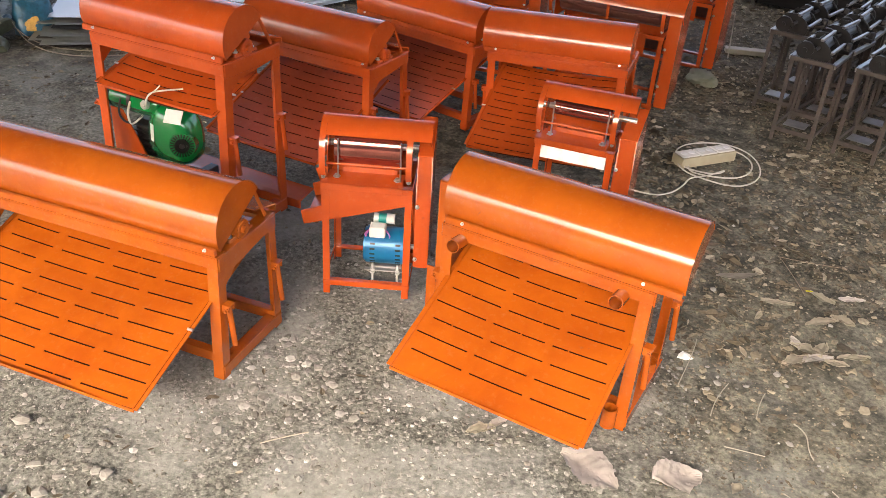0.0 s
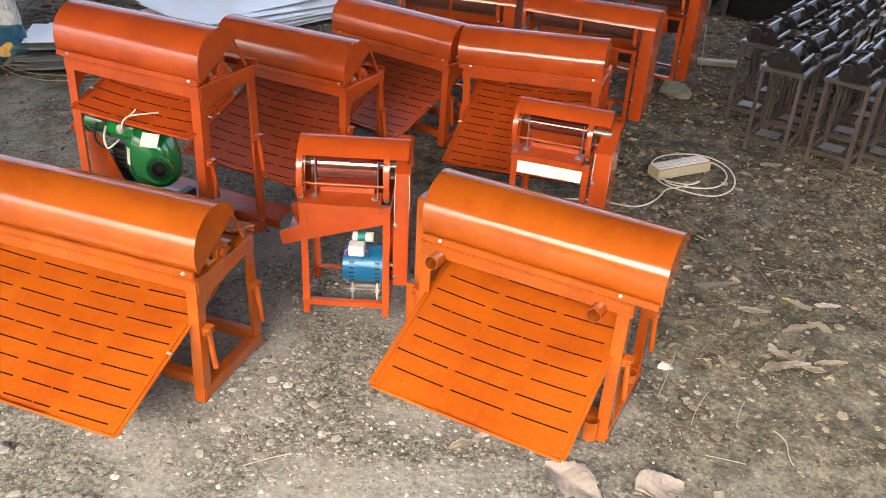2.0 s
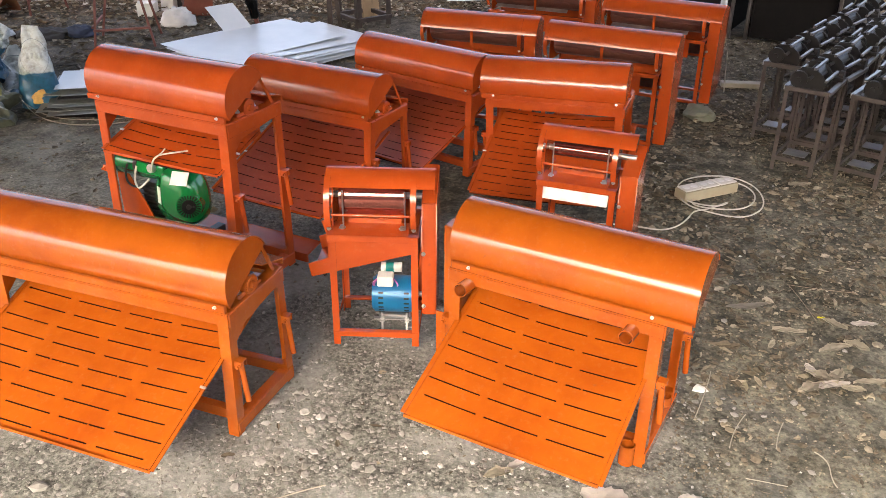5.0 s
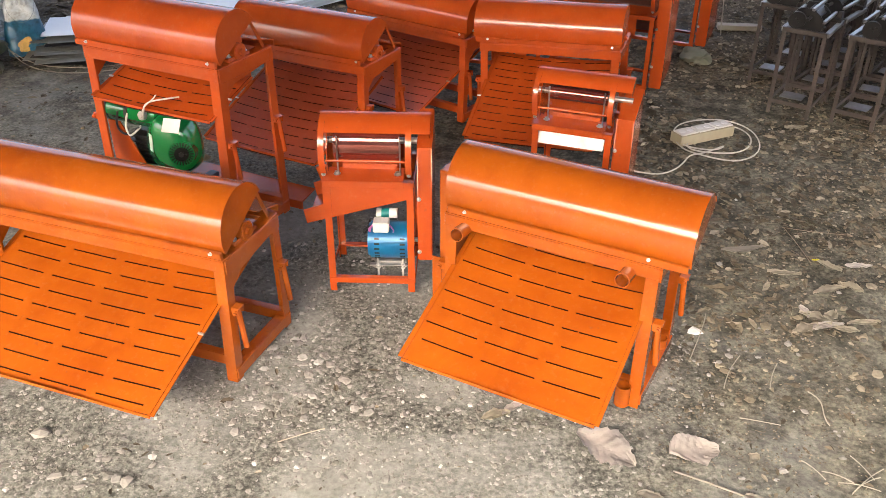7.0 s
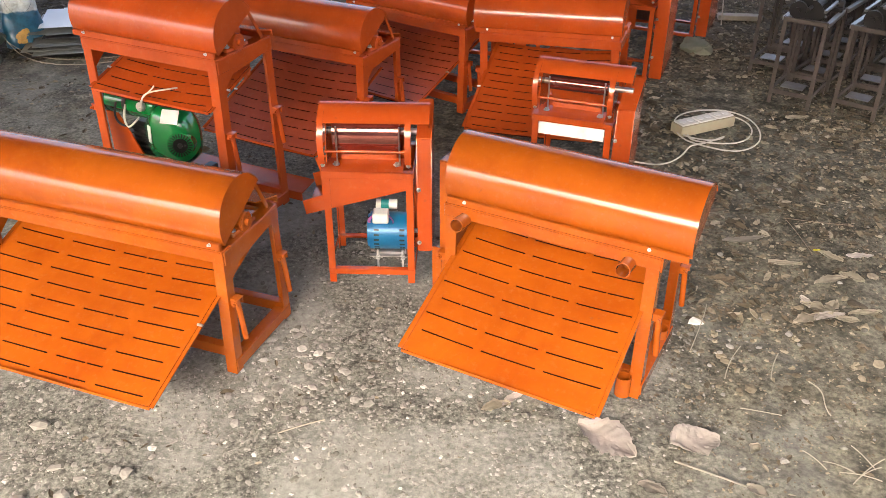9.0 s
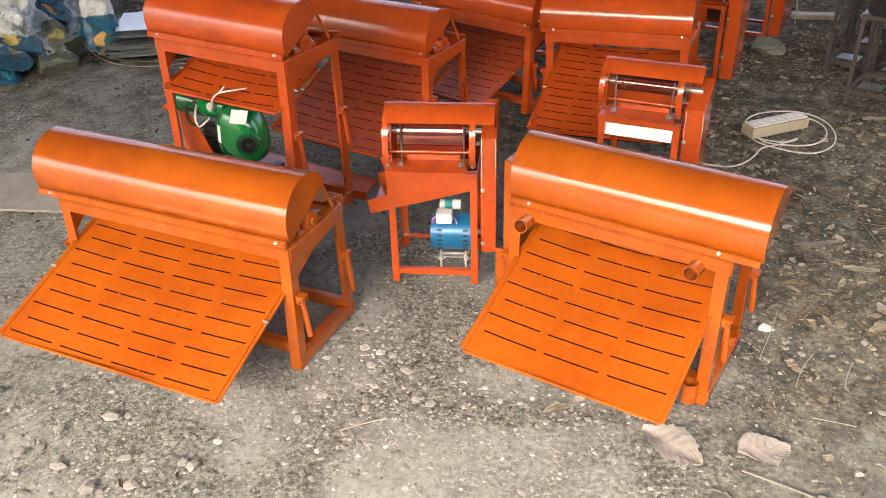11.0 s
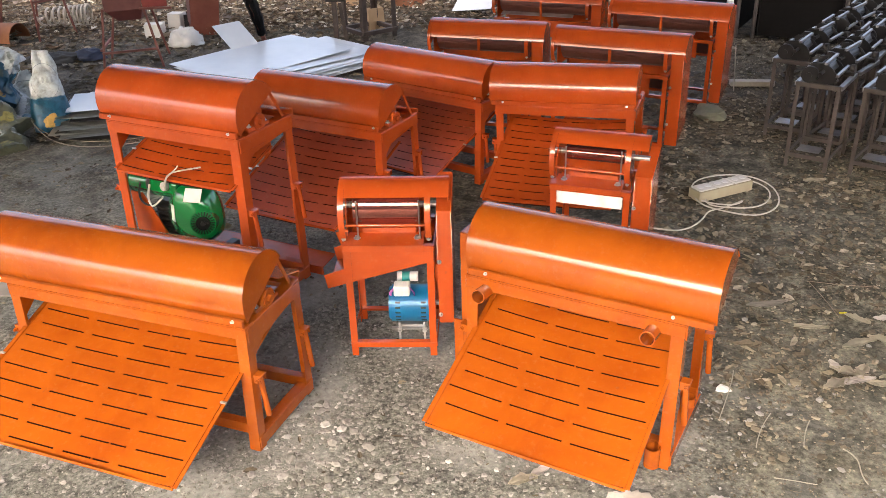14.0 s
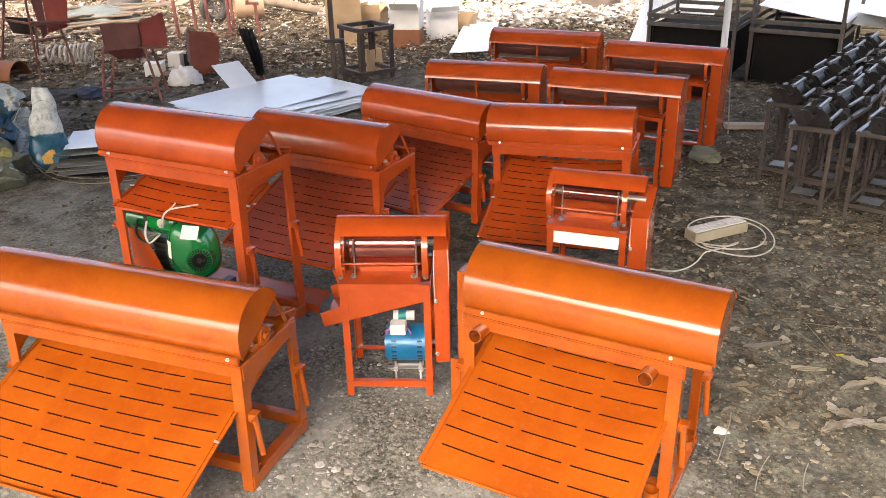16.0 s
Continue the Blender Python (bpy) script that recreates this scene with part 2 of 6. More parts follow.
# ---- ground ----
def ground_mesh():
    def lines(a, b, step, far):
        mid = list(np.arange(a, b + step / 2, step))
        out, s, p = [], step, b
        while p < far:
            s *= 1.35
            p += s
            out.append(p)
        pre, s, p = [], step, a
        while p > -far:
            s *= 1.35
            p -= s
            pre.append(p)
        return np.array(pre[::-1] + mid + out)
    xs, ys = lines(-4.5, 4.5, 0.035, 400), lines(0.6, 9.0, 0.035, 400)
    X, Y = np.meshgrid(xs, ys)
    Z = np.zeros_like(X)
    for j in range(len(ys)):
        for i in range(len(xs)):
            if abs(xs[i]) < 9 and -2 < ys[j] < 14:
                p = Vector((xs[i], ys[j], 0))
                Z[j, i] = 0.012 * noise.noise(p * 1.6) + 0.006 * noise.noise(p * 6) + 0.004 * noise.noise(p * 17) - 0.006
    nx = len(xs)
    verts = np.stack([X, Y, Z], -1).reshape(-1, 3)
    faces = [(j * nx + i, j * nx + i + 1, (j + 1) * nx + i + 1, (j + 1) * nx + i) for j in range(len(ys) - 1) for i in range(nx - 1)]
    me = bpy.data.meshes.new("ground")
    me.from_pydata(verts.tolist(), [], faces)
    me.polygons.foreach_set("use_smooth", [True] * len(me.polygons))
    return me


def earth():
    """Packed earth: smooth grey dusty patches, coarser gravelly soil between, fine crumbs."""
    m, nt, p = nodes_of("packed_earth")
    big = noise_node(nt, 1.3, 5, 0.6, 0.8)
    mid = noise_node(nt, 9, 6, 0.65, 0.3)
    fine = noise_node(nt, 60, 5, 0.7)
    stain = noise_node(nt, 3.1, 4, 0.55, 1.2)
    vor = nt.nodes.new("ShaderNodeTexVoronoi")
    vor.inputs["Scale"].default_value = 95
    tc = nt.nodes.new("ShaderNodeTexCoord")
    nt.links.new(tc.outputs["Object"], vor.inputs["Vector"])
    dust = ramp(nt, big.outputs[0], [(0.44, (0, 0, 0)), (0.58, (1, 1, 1))])
    soil = mix_color(nt, ramp(nt, mid.outputs[0], [(0.32, (0, 0, 0)), (0.68, (1, 1, 1))]).outputs[0], (0.118, 0.122, 0.110), (0.226, 0.234, 0.216))
    speck = ramp(nt, vor.outputs["Distance"], [(0.10, (0.6, 0.6, 0.6)), (0.32, (0, 0, 0))])
    soil = mix_color(nt, speck.outputs[0], soil, (0.38, 0.375, 0.34))
    # fine grit tone, its dark end deepened for the shadows between the grains
    grit = ramp(nt, fine.outputs[0], [(0.36, (0.40, 0.40, 0.40)), (0.64, (1.32, 1.32, 1.32))])
    soil = mix_color(nt, 1.0, soil, grit.outputs[0], "MULTIPLY")
    pale = mix_color(nt, ramp(nt, mid.outputs[0], [(0.25, (0, 0, 0)), (0.75, (1, 1, 1))]).outputs[0], (0.218, 0.228, 0.216), (0.280, 0.291, 0.278))
    c = mix_color(nt, dust.outputs[0], soil, pale)
    weak = ramp(nt, fine.outputs[0], [(0.36, (0.74, 0.74, 0.74)), (0.64, (1.12, 1.12, 1.12))])
    c = mix_color(nt, 1.0, c, weak.outputs[0], "MULTIPLY")
    brown = ramp(nt, stain.outputs[0], [(0.52, (0, 0, 0)), (0.72, (0.28, 0.28, 0.28))])
    c = mix_color(nt, brown.outputs[0], c, (0.15, 0.137, 0.11))
    # darker humus soil on the side towards the roller stands
    sep = nt.nodes.new("ShaderNodeSeparateXYZ")
    nt.links.new(tc.outputs["Object"], sep.inputs[0])
    fx = nt.nodes.new("ShaderNodeMath")
    fx.operation = "MULTIPLY_ADD"
    nt.links.new(sep.outputs[0], fx.inputs[0])
    fx.inputs[1].default_value = 0.55
    nt.links.new(stain.outputs[0], fx.inputs[2])
    fy = nt.nodes.new("ShaderNodeMath")
    fy.operation = "MULTIPLY_ADD"
    nt.links.new(sep.outputs[1], fy.inputs[0])
    fy.inputs[1].default_value = 0.28
    nt.links.new(fx.outputs[0], fy.inputs[2])
    fs = nt.nodes.new("ShaderNodeMath")
    fs.operation = "MULTIPLY"
    nt.links.new(fy.outputs[0], fs.inputs[0])
    fs.inputs[1].default_value = 0.25
    humus = ramp(nt, fs.outputs[0], [(0.27, (0, 0, 0)), (0.42, (0.88, 0.88, 0.88))])
    dark = mix_color(nt, ramp(nt, mid.outputs[0], [(0.40, (0, 0, 0)), (0.62, (1, 1, 1))]).outputs[0], (0.042, 0.040, 0.029), (0.176, 0.168, 0.128))
    dark = mix_color(nt, 1.0, dark, grit.outputs[0], "MULTIPLY")
    c = mix_color(nt, humus.outputs[0], c, dark)
    # darker olive and brown soil colours, mixed in towards the scrap at the back
    fb = nt.nodes.new("ShaderNodeMath")
    fb.operation = "MULTIPLY_ADD"
    nt.links.new(sep.outputs[1], fb.inputs[0])
    fb.inputs[1].default_value = 0.1
    fm = nt.nodes.new("ShaderNodeMath")
    fm.operation = "MULTIPLY"
    nt.links.new(stain.outputs[0], fm.inputs[0])
    fm.inputs[1].default_value = 0.3
    nt.links.new(fm.outputs[0], fb.inputs[2])
    back_mask = ramp(nt, fb.outputs[0], [(0.50, (0, 0, 0)), (0.63, (0.78, 0.78, 0.78))])
    umber = mix_color(nt, ramp(nt, mid.outputs[0], [(0.38, (0, 0, 0)), (0.64, (1, 1, 1))]).outputs[0], (0.045, 0.035, 0.024), (0.130, 0.105, 0.072))
    umber = mix_color(nt, 1.0, umber, grit.outputs[0], "MULTIPLY")
    back = ramp(nt, fb.outputs[0], [(0.60, (0, 0, 0)), (0.72, (1, 1, 1))])
    c = mix_color(nt, back_mask.outputs[0], c, mix_color(nt, back.outputs[0], dark, umber))
    nt.links.new(c, p.inputs["Base Color"])
    p.inputs["Roughness"].default_value = 0.92
    p.inputs["Specular IOR Level"].default_value = 0.25
    flat = ramp(nt, big.outputs[0], [(0.44, (1, 1, 1)), (0.60, (0.25, 0.25, 0.25))])
    h = mix_color(nt, 0.45, fine.outputs[0], mid.outputs[0])
    h = mix_color(nt, 1.0, h, flat.outputs[0], "MULTIPLY")
    bump(nt, p, h, 0.5, 0.02)
    return m


EARTH = earth()
me = ground_mesh()
me.materials.append(EARTH)
tagged(new("ground", me), "packed grey-brown earth with gravel and leaf litter", "ground", kind="structure")

# shed roof over the yard, open on its sides
bm = bmesh.new()
box(bm, (-9.0, -2.2, 3.3), (3.5, 6.85, 3.36))
roof = part("ceiling", bm, simple("roof_sheet", (0.05, 0.048, 0.045), (0.075, 0.07, 0.065), 2, (0.6, 0.8), 0.2, 0.1), None)
tagged(roof, "dark corrugated shed roof", "roof", kind="structure")

# unseen wall added behind the camera to narrow the bright gap below the roof
bm = bmesh.new()
box(bm, (-12, -8.2, 0), (12, -8.0, 3.8), 0.01)
tagged(part("blocker_south", bm, simple("grey_wall", (0.30, 0.29, 0.27), (0.24, 0.23, 0.21), 3, (0.8, 0.95), 0, 0.1), None), "plain grey unseen wall added to narrow the sky gap", "wall", kind="structure")

# unseen low wall added on the east side to limit the light from there
bm = bmesh.new()
box(bm, (9.0, -8.0, 0), (9.15, 7.3, 1.2), 0.01)
tagged(part("blocker_east", bm, simple("plain_blocker", (0.30, 0.29, 0.27), (0.24, 0.23, 0.21), 3, (0.8, 0.95), 0, 0.1), None), "plain low unseen wall added to limit side light", "wall", kind="structure")

# unseen wall added on the west side to keep side light off the back
bm = bmesh.new()
box(bm, (-8.2, 3.0, 0), (-8.05, 7.0, 3.3), 0.01)
tagged(part("blocker_west", bm, simple("brown_wall", (0.12, 0.11, 0.10), (0.16, 0.15, 0.14), 3, (0.8, 0.95), 0, 0.1), None), "plain dark unseen wall added to block side light", "wall", kind="structure")


# ---- the threshers ----
def slotted_tray(bm, x0, x1, top, low, rows, cols, slot, sag=0.019, first=0.06, t=0.013, seed=1, last=0.935):
    """A slotted sheet between its top and low edge, (y, z) each, slightly dished; the slots go through."""
    rnd = random.Random(seed)
    top, low = Vector((0, *top)), Vector((0, *low))
    d = low - top
    n = Vector((0, -d.z, d.y)).normalized()
    if n.z < 0:
        n = -n
    L = d.length
    W = x1 - x0

    def at(u, v, up):
        w = (2 * u - 1)
        return top + d * v + Vector((x0 + W * u, 0, 0)) + n * (up + sag * (w * w - 1) * (1 - 0.3 * v))

    def slab(u0, u1, v0, v1):
        k = max(1, int(12 * (u1 - u0) + 0.5))
        quad = []
        for up in (0, -t):
            quad.append([[bm.verts.new(at(u0 + (u1 - u0) * i / k, v, up)) for i in range(k + 1)] for v in (v0, v1)])
        for i in range(k):
            bm.faces.new((quad[0][0][i], quad[0][0][i + 1], quad[0][1][i + 1], quad[0][1][i]))
            bm.faces.new((quad[1][0][i], quad[1][0][i + 1], quad[1][1][i + 1], quad[1][1][i]))
            for s in (0, 1):
                bm.faces.new((quad[0][s][i], quad[0][s][i + 1], quad[1][s][i + 1], quad[1][s][i])).material_index = 1
        for i in (0, k):
            bm.faces.new((quad[0][0][i], quad[0][1][i], quad[1][1][i], quad[1][0][i])).material_index = 1

    half = slot / L / 2
    vs = [first + (last - first) * r / (rows - 1) for r in range(rows)]
    edges = [0.0] + [e for v in vs for e in (v - half, v + half)] + [1.0]
    for i in range(0, len(edges), 2):
        slab(0, 1, edges[i], edges[i + 1])
    gap = 0.042
    for r, v in enumerate(vs):
        shift = (0.014 if r % 2 else -0.014) + rnd.uniform(-0.006, 0.006)
        length = (1 - 0.07 - gap * (cols - 1)) / cols
        u = 0.035 + shift
        slab(0, u, v - half, v + half)
        for c in range(cols):
            e = u + length
            nxt = e + gap if c < cols - 1 else 1.0
            if rnd.random() < 0.3:
                q = u + length * rnd.uniform(0.3, 0.7)
                slab(q - 0.004, q + 0.004, v - half, v + half)
            slab(e, nxt, v - half, v + half)
            u = nxt
    return at


def thresher(x, y, yaw, W, D, h, label, mat, tray_top, tray_low, rows=10, cols=4, over_left=0.06, over_right=0.0,
             sockets=False, guard_left=False, seed=1, legs=0.036, brackets=True, tilt=0.0, lift=0.0, first=0.04, last=0.962, tray_mat=None):
    th = thing("thresher", pose(x, y, lift, 0, tilt, yaw), label, "thresher", "orange threshing machines")
    t, w = 0.005, legs
    for px, py, sx, sy in ((0, 0, -1, 1), (-W, 0, 1, 1), (0, D, -1, -1), (-W, D, 1, -1)):
        bm = bmesh.new()
        angle_leg(bm, px, py, 0, h, sx, sy, w, lean=(0, -0.017 * sy))
        part("leg", bm, mat, th)
    # top rails: angle steel with the flat side up
    for a in ("front", "rear"):
        bm = bmesh.new()
        s, yy = (1, 0) if a == "front" else (-1, D)
        box(bm, (-W - 0.002, yy - s * 0.003, h), (0.002, yy + s * w, h + t), 0.001)
        box(bm, (-W - 0.002, yy - s * 0.0035, h - w), (0.002, yy - s * 0.0005, h), 0.001)
        part(a + "_rail", bm, mat, th)
    for s, xx in ((-1, 0), (1, -W)):
        bm = bmesh.new()
        box(bm, (xx - s * 0.006, w, h + 0.001), (xx + s * w, D - w, h + t + 0.001), 0.001)
        box(bm, (xx - s * 0.006, 0.002, h - w * 1.2), (xx - s * 0.001, D - 0.002, h + 0.001), 0.001)
        part("side_rail", bm, mat, th)
        bm = bmesh.new()
        prism(bm, [(0.02, h - 0.005), (D - 0.012, h - 0.005), (D - 0.012, h - 0.05), (0.09, h - 0.075), (0.02, h - 0.13)], "x", xx + s * 0.007, xx + s * 0.010)
        part("gusset_plate", bm, mat, th)
        zb = 0.012
        bm = bmesh.new()
        box(bm, (xx - s * 0.004, -0.012, zb), (xx + s * 0.002, D + 0.012, zb + w), 0.001)
        box(bm, (xx + s * 0.002, -0.010, zb + w - t), (xx + s * w, D + 0.010, zb + w), 0.001)
        part("bottom_rail", bm, mat, th)
    for yy in (0.016, D - 0.020):
        bm = bmesh.new()
        box(bm, (-W + 0.004, yy, 0.03), (-0.004, yy + t, 0.03 + w), 0.001)
        box(bm, (-W + 0.004, yy + t, 0.03 + w - t), (-0.004, yy + w * 0.8, 0.03 + w), 0.001)
        part("stretcher", bm, mat, th)
    # drum with its slats, shaft and bearings
    cy, cz, rd = 0.135, h + 0.045, 0.072
    bm = bmesh.new()
    cyl(bm, (-W + 0.05, cy, cz), (-0.05, cy, cz), rd, 24)
    for k in range(8):
        a = math.pi * 2 * k / 8
        bar(bm, (-W + 0.05, cy + rd * math.cos(a), cz + rd * math.sin(a)), (-0.05, cy + rd * math.cos(a), cz + rd * math.sin(a)), 0.02, 0.012, (0, math.cos(a), math.sin(a)), 0.002)
    part("drum", bm, mat, th, smooth=True)
    bm = bmesh.new()
    cyl(bm, (-W - 0.01, cy, cz - 0.015), (0.012, cy, cz - 0.015), 0.012, 14)
    part("shaft", bm, mat, th, "", True)
    for xx in (-0.02, -W + 0.02):
        bm = bmesh.new()
        box(bm, (xx - 0.014, cy - 0.06, h + t), (xx + 0.014, cy + 0.06, h + 0.02), 0.003)
        cyl(bm, (xx - 0.016, cy, cz - 0.015), (xx + 0.02, cy, cz - 0.015), 0.031, 20)
        pipe(bm, (xx - 0.018, cy, cz - 0.015), (xx + 0.022, cy, cz - 0.015), 0.026, 0.008)
        brg = part("bearing", bm, mat, th, smooth=True)
        for dy in (-0.045, 0.045):
            bm = bmesh.new()
            bolt(bm, (xx, cy + dy, h + 0.02), (0, 0, 1))
            part("bearing_bolt", bm, STEEL, brg, "zinc bolt")
    # rolled drum cover, open to the rear
    c, r = (0.123, h + 0.067), 0.117
    bm = bmesh.new()
    arc_sheet(bm, -W - over_left, over_right, c, r, 208, 29, 0.003, 40)
    cover = part("drum_cover", bm, mat, th, "rolled sheet drum cover", True)
    for xx in (-W - over_left + 0.003, over_right - 0.003):
        bm = bmesh.new()
        prism(bm, [(c[0] + (r - 0.0035) * math.cos(radians(208 - 179 * k / 30)), c[1] + (r - 0.0035) * math.sin(radians(208 - 179 * k / 30))) for k in range(31)], "x", xx - 0.0015, xx + 0.0015)
        part("end_plate", bm, mat, cover)
    bm = bmesh.new()
    box(bm, (-W - over_left + 0.01, -0.004, h + 0.006), (over_right - 0.004, 0.010, h + 0.028), 0.002)
    part("cover_flange", bm, mat, cover)
    for xx in (-0.035, -W - over_left + 0.07):
        bm = bmesh.new()
        bolt(bm, (xx, -0.003, h + 0.022), (0, -1, 0.35), 0.0036)
        part("cover_bolt", bm, STEEL, cover, "bright zinc bolt")
    # prop of the cover, and the rear delivery shelf
    bm = bmesh.new()
    bar(bm, (-0.012, 0.213, h + 0.125), (-0.012, D - 0.03, h + 0.006), 0.012, 0.006, (1, 0, 0), 0.001)
    part("cover_prop", bm, mat, th)
    bm = bmesh.new()
    prism(bm, [(D - 0.075, h + 0.045), (D + 0.045, h + 0.012), (D + 0.045, h - 0.012), (D + 0.041, h - 0.012), (D + 0.041, h + 0.008), (D - 0.075, h + 0.041)], "x", -W + 0.01, -0.02)
    part("rear_shelf", bm, mat, th)
    # tray below the drum
    bm = bmesh.new()
    xl, xr = -W + 0.034, -0.036
    at = slotted_tray(bm, xl, xr, tray_top, tray_low, rows, cols, 0.0042, seed=seed, first=first, last=last)
    tray = part("tray", bm, tray_mat or mat, th, "slotted sheet tray")
    tray.data.materials.append(SLOT_SHADE)
    for u, name in ((0, "tray_lip"), (1, "tray_lip")):
        bm = bmesh.new()
        q = [at(u, v, 0) for v in (0.0, 1.0)]
        off = Vector((-0.0035 if u == 0 else 0.0035, 0, 0.001 if u == 0 else -0.004))
        bar(bm, q[0] + off, q[1] + off, 0.004, 0.016, (1, 0, 0), 0.001)
        part(name, bm, mat, tray)
    bm = bmesh.new()
    bar(bm, at(0, 1, -0.004) + Vector((0, -0.0022, -0.004)), at(1, 1, -0.004) + Vector((0, -0.0022, -0.004)), 0.004, 0.010, (0, 0, 1), 0.001)
    part("tray_edge", bm, mat, tray)
    v = 0.55
    for u, s in () if sockets else ((0, -1), (1, 1)):
        bm = bmesh.new()
        q = at(u, v, 0.004)
        cyl(bm, q + Vector((-0.002 * s, 0, 0)), q + Vector((0.015 * s, 0, 0)), 0.004, 8)
        part("tray_bolt", bm, STEEL, tray, "zinc bolt")
    # carrying-handle brackets on the end legs
    if brackets:
        for xx, s in ((0, 1), (-W, -1)):
            for yy, lean in ((0.016, 0.010), (D - 0.02, 0.014)):
                z = h * 0.60
                bm = bmesh.new()
                for a in (-1, 1):
                    box(bm, (xx + s * 0.001, yy + a * 0.013 - 0.002, z - 0.012), (xx + s * 0.026, yy + a * 0.013 + 0.002, z + 0.012), 0.001)
                box(bm, (xx + s * 0.001, yy - 0.015, z + 0.011), (xx + s * 0.029, yy + 0.015, z + 0.014), 0.001)
                b = part("bracket", bm, mat, th)
                bm = bmesh.new()
                cyl(bm, (xx + s * 0.014, yy, z + 0.008), (xx + s * 0.020, yy + lean, z - 0.140), 0.0092, 14)
                part("handle_bar", bm, mat, b, "", True)
                bm = bmesh.new()
                bolt(bm, (xx + s * 0.020, yy - 0.018, z + 0.001), (0, -1, 0), 0.005)
                part("clevis_bolt", bm, mat, b)
    if sockets:
        for xx in (-W + 0.065, -0.085):
            bm = bmesh.new()
            pipe(bm, (xx, 0.0, h - 0.036), (xx, -0.058, h - 0.028), 0.0215, 0.003)
            part("pipe_socket", bm, mat, th, "", True)
        for xx, yy in ((-0.048, -0.027), (-0.02, D - 0.06)):
            bm = bmesh.new()
            pipe(bm, (xx, yy, 0.012), (xx, yy, 0.078), 0.023, 0.003)
            part("pipe_cup", bm, mat, th, "", True)
    if guard_left:
        bm = bmesh.new()
        box(bm, (-W - 0.062, 0.07, 0.17), (-W - 0.012, 0.25, h + 0.10), 0.004)
        part("belt_guard", bm, mat, th)
        bm = bmesh.new()
        box(bm, (-W - 0.060, 0.02, 0.0), (-W - 0.022, 0.026, 0.30), 0.001)
        part("guard_stay", bm, mat, th)
    return th


thresher(-0.637, 2.026, -19.6, 0.870, 0.302, 0.424, "orange enamelled threshing machine with wide slotted tray, on bare earth", ORANGE, (0.20, 0.351), (-0.362, 0.149), 11, 4, over_left=0.092, seed=3)
thresher(0.568, 1.922, -28.0, 0.653, 0.312, 0.477, "orange threshing machine with pipe sockets and slotted tray", ORANGE, (0.20, 0.386), (-0.331, 0.176), 8, 3, first=0.122, last=0.864,
         over_left=0.006, over_right=0.076, sockets=True, guard_left=True, seed=5)
thresher(-0.807, 2.826, -25.4, 0.626, 0.314, 0.703, "tall red-orange threshing machine standing over a green engine", RED_ORANGE, (0.22, 0.612), (-0.034, 0.526), 5, 3, over_left=0.045, seed=7, legs=0.04, first=0.1, last=0.9)
thresher(-0.376, 3.552, -27.5, 0.670, 0.310, 0.468, "red-orange threshing machine with dusty slotted tray, tinted darker for shade", RED_ORANGE, (0.20, 0.366), (-0.352, 0.150), 11, 4, over_right=-0.012, seed=9, tray_mat=SHADED_RED)
thresher(0.074, 4.085, -36.2, 0.752, 0.285, 0.428, "red-orange threshing machine angled in the second row", RED_ORANGE, (0.20, 0.346), (-0.352, 0.150), 11, 4, over_left=0.036, over_right=0.0, seed=11, tray_mat=SHADED_RED)
thresher(0.785, 3.775, -18.5, 0.661, 0.320, 0.460, "red-orange threshing machine standing behind a small sheller", RED_ORANGE, (0.20, 0.360), (-0.38, 0.140), 12, 4, over_left=0.034, over_right=0.005, seed=13, tilt=-2.0, lift=0.008)


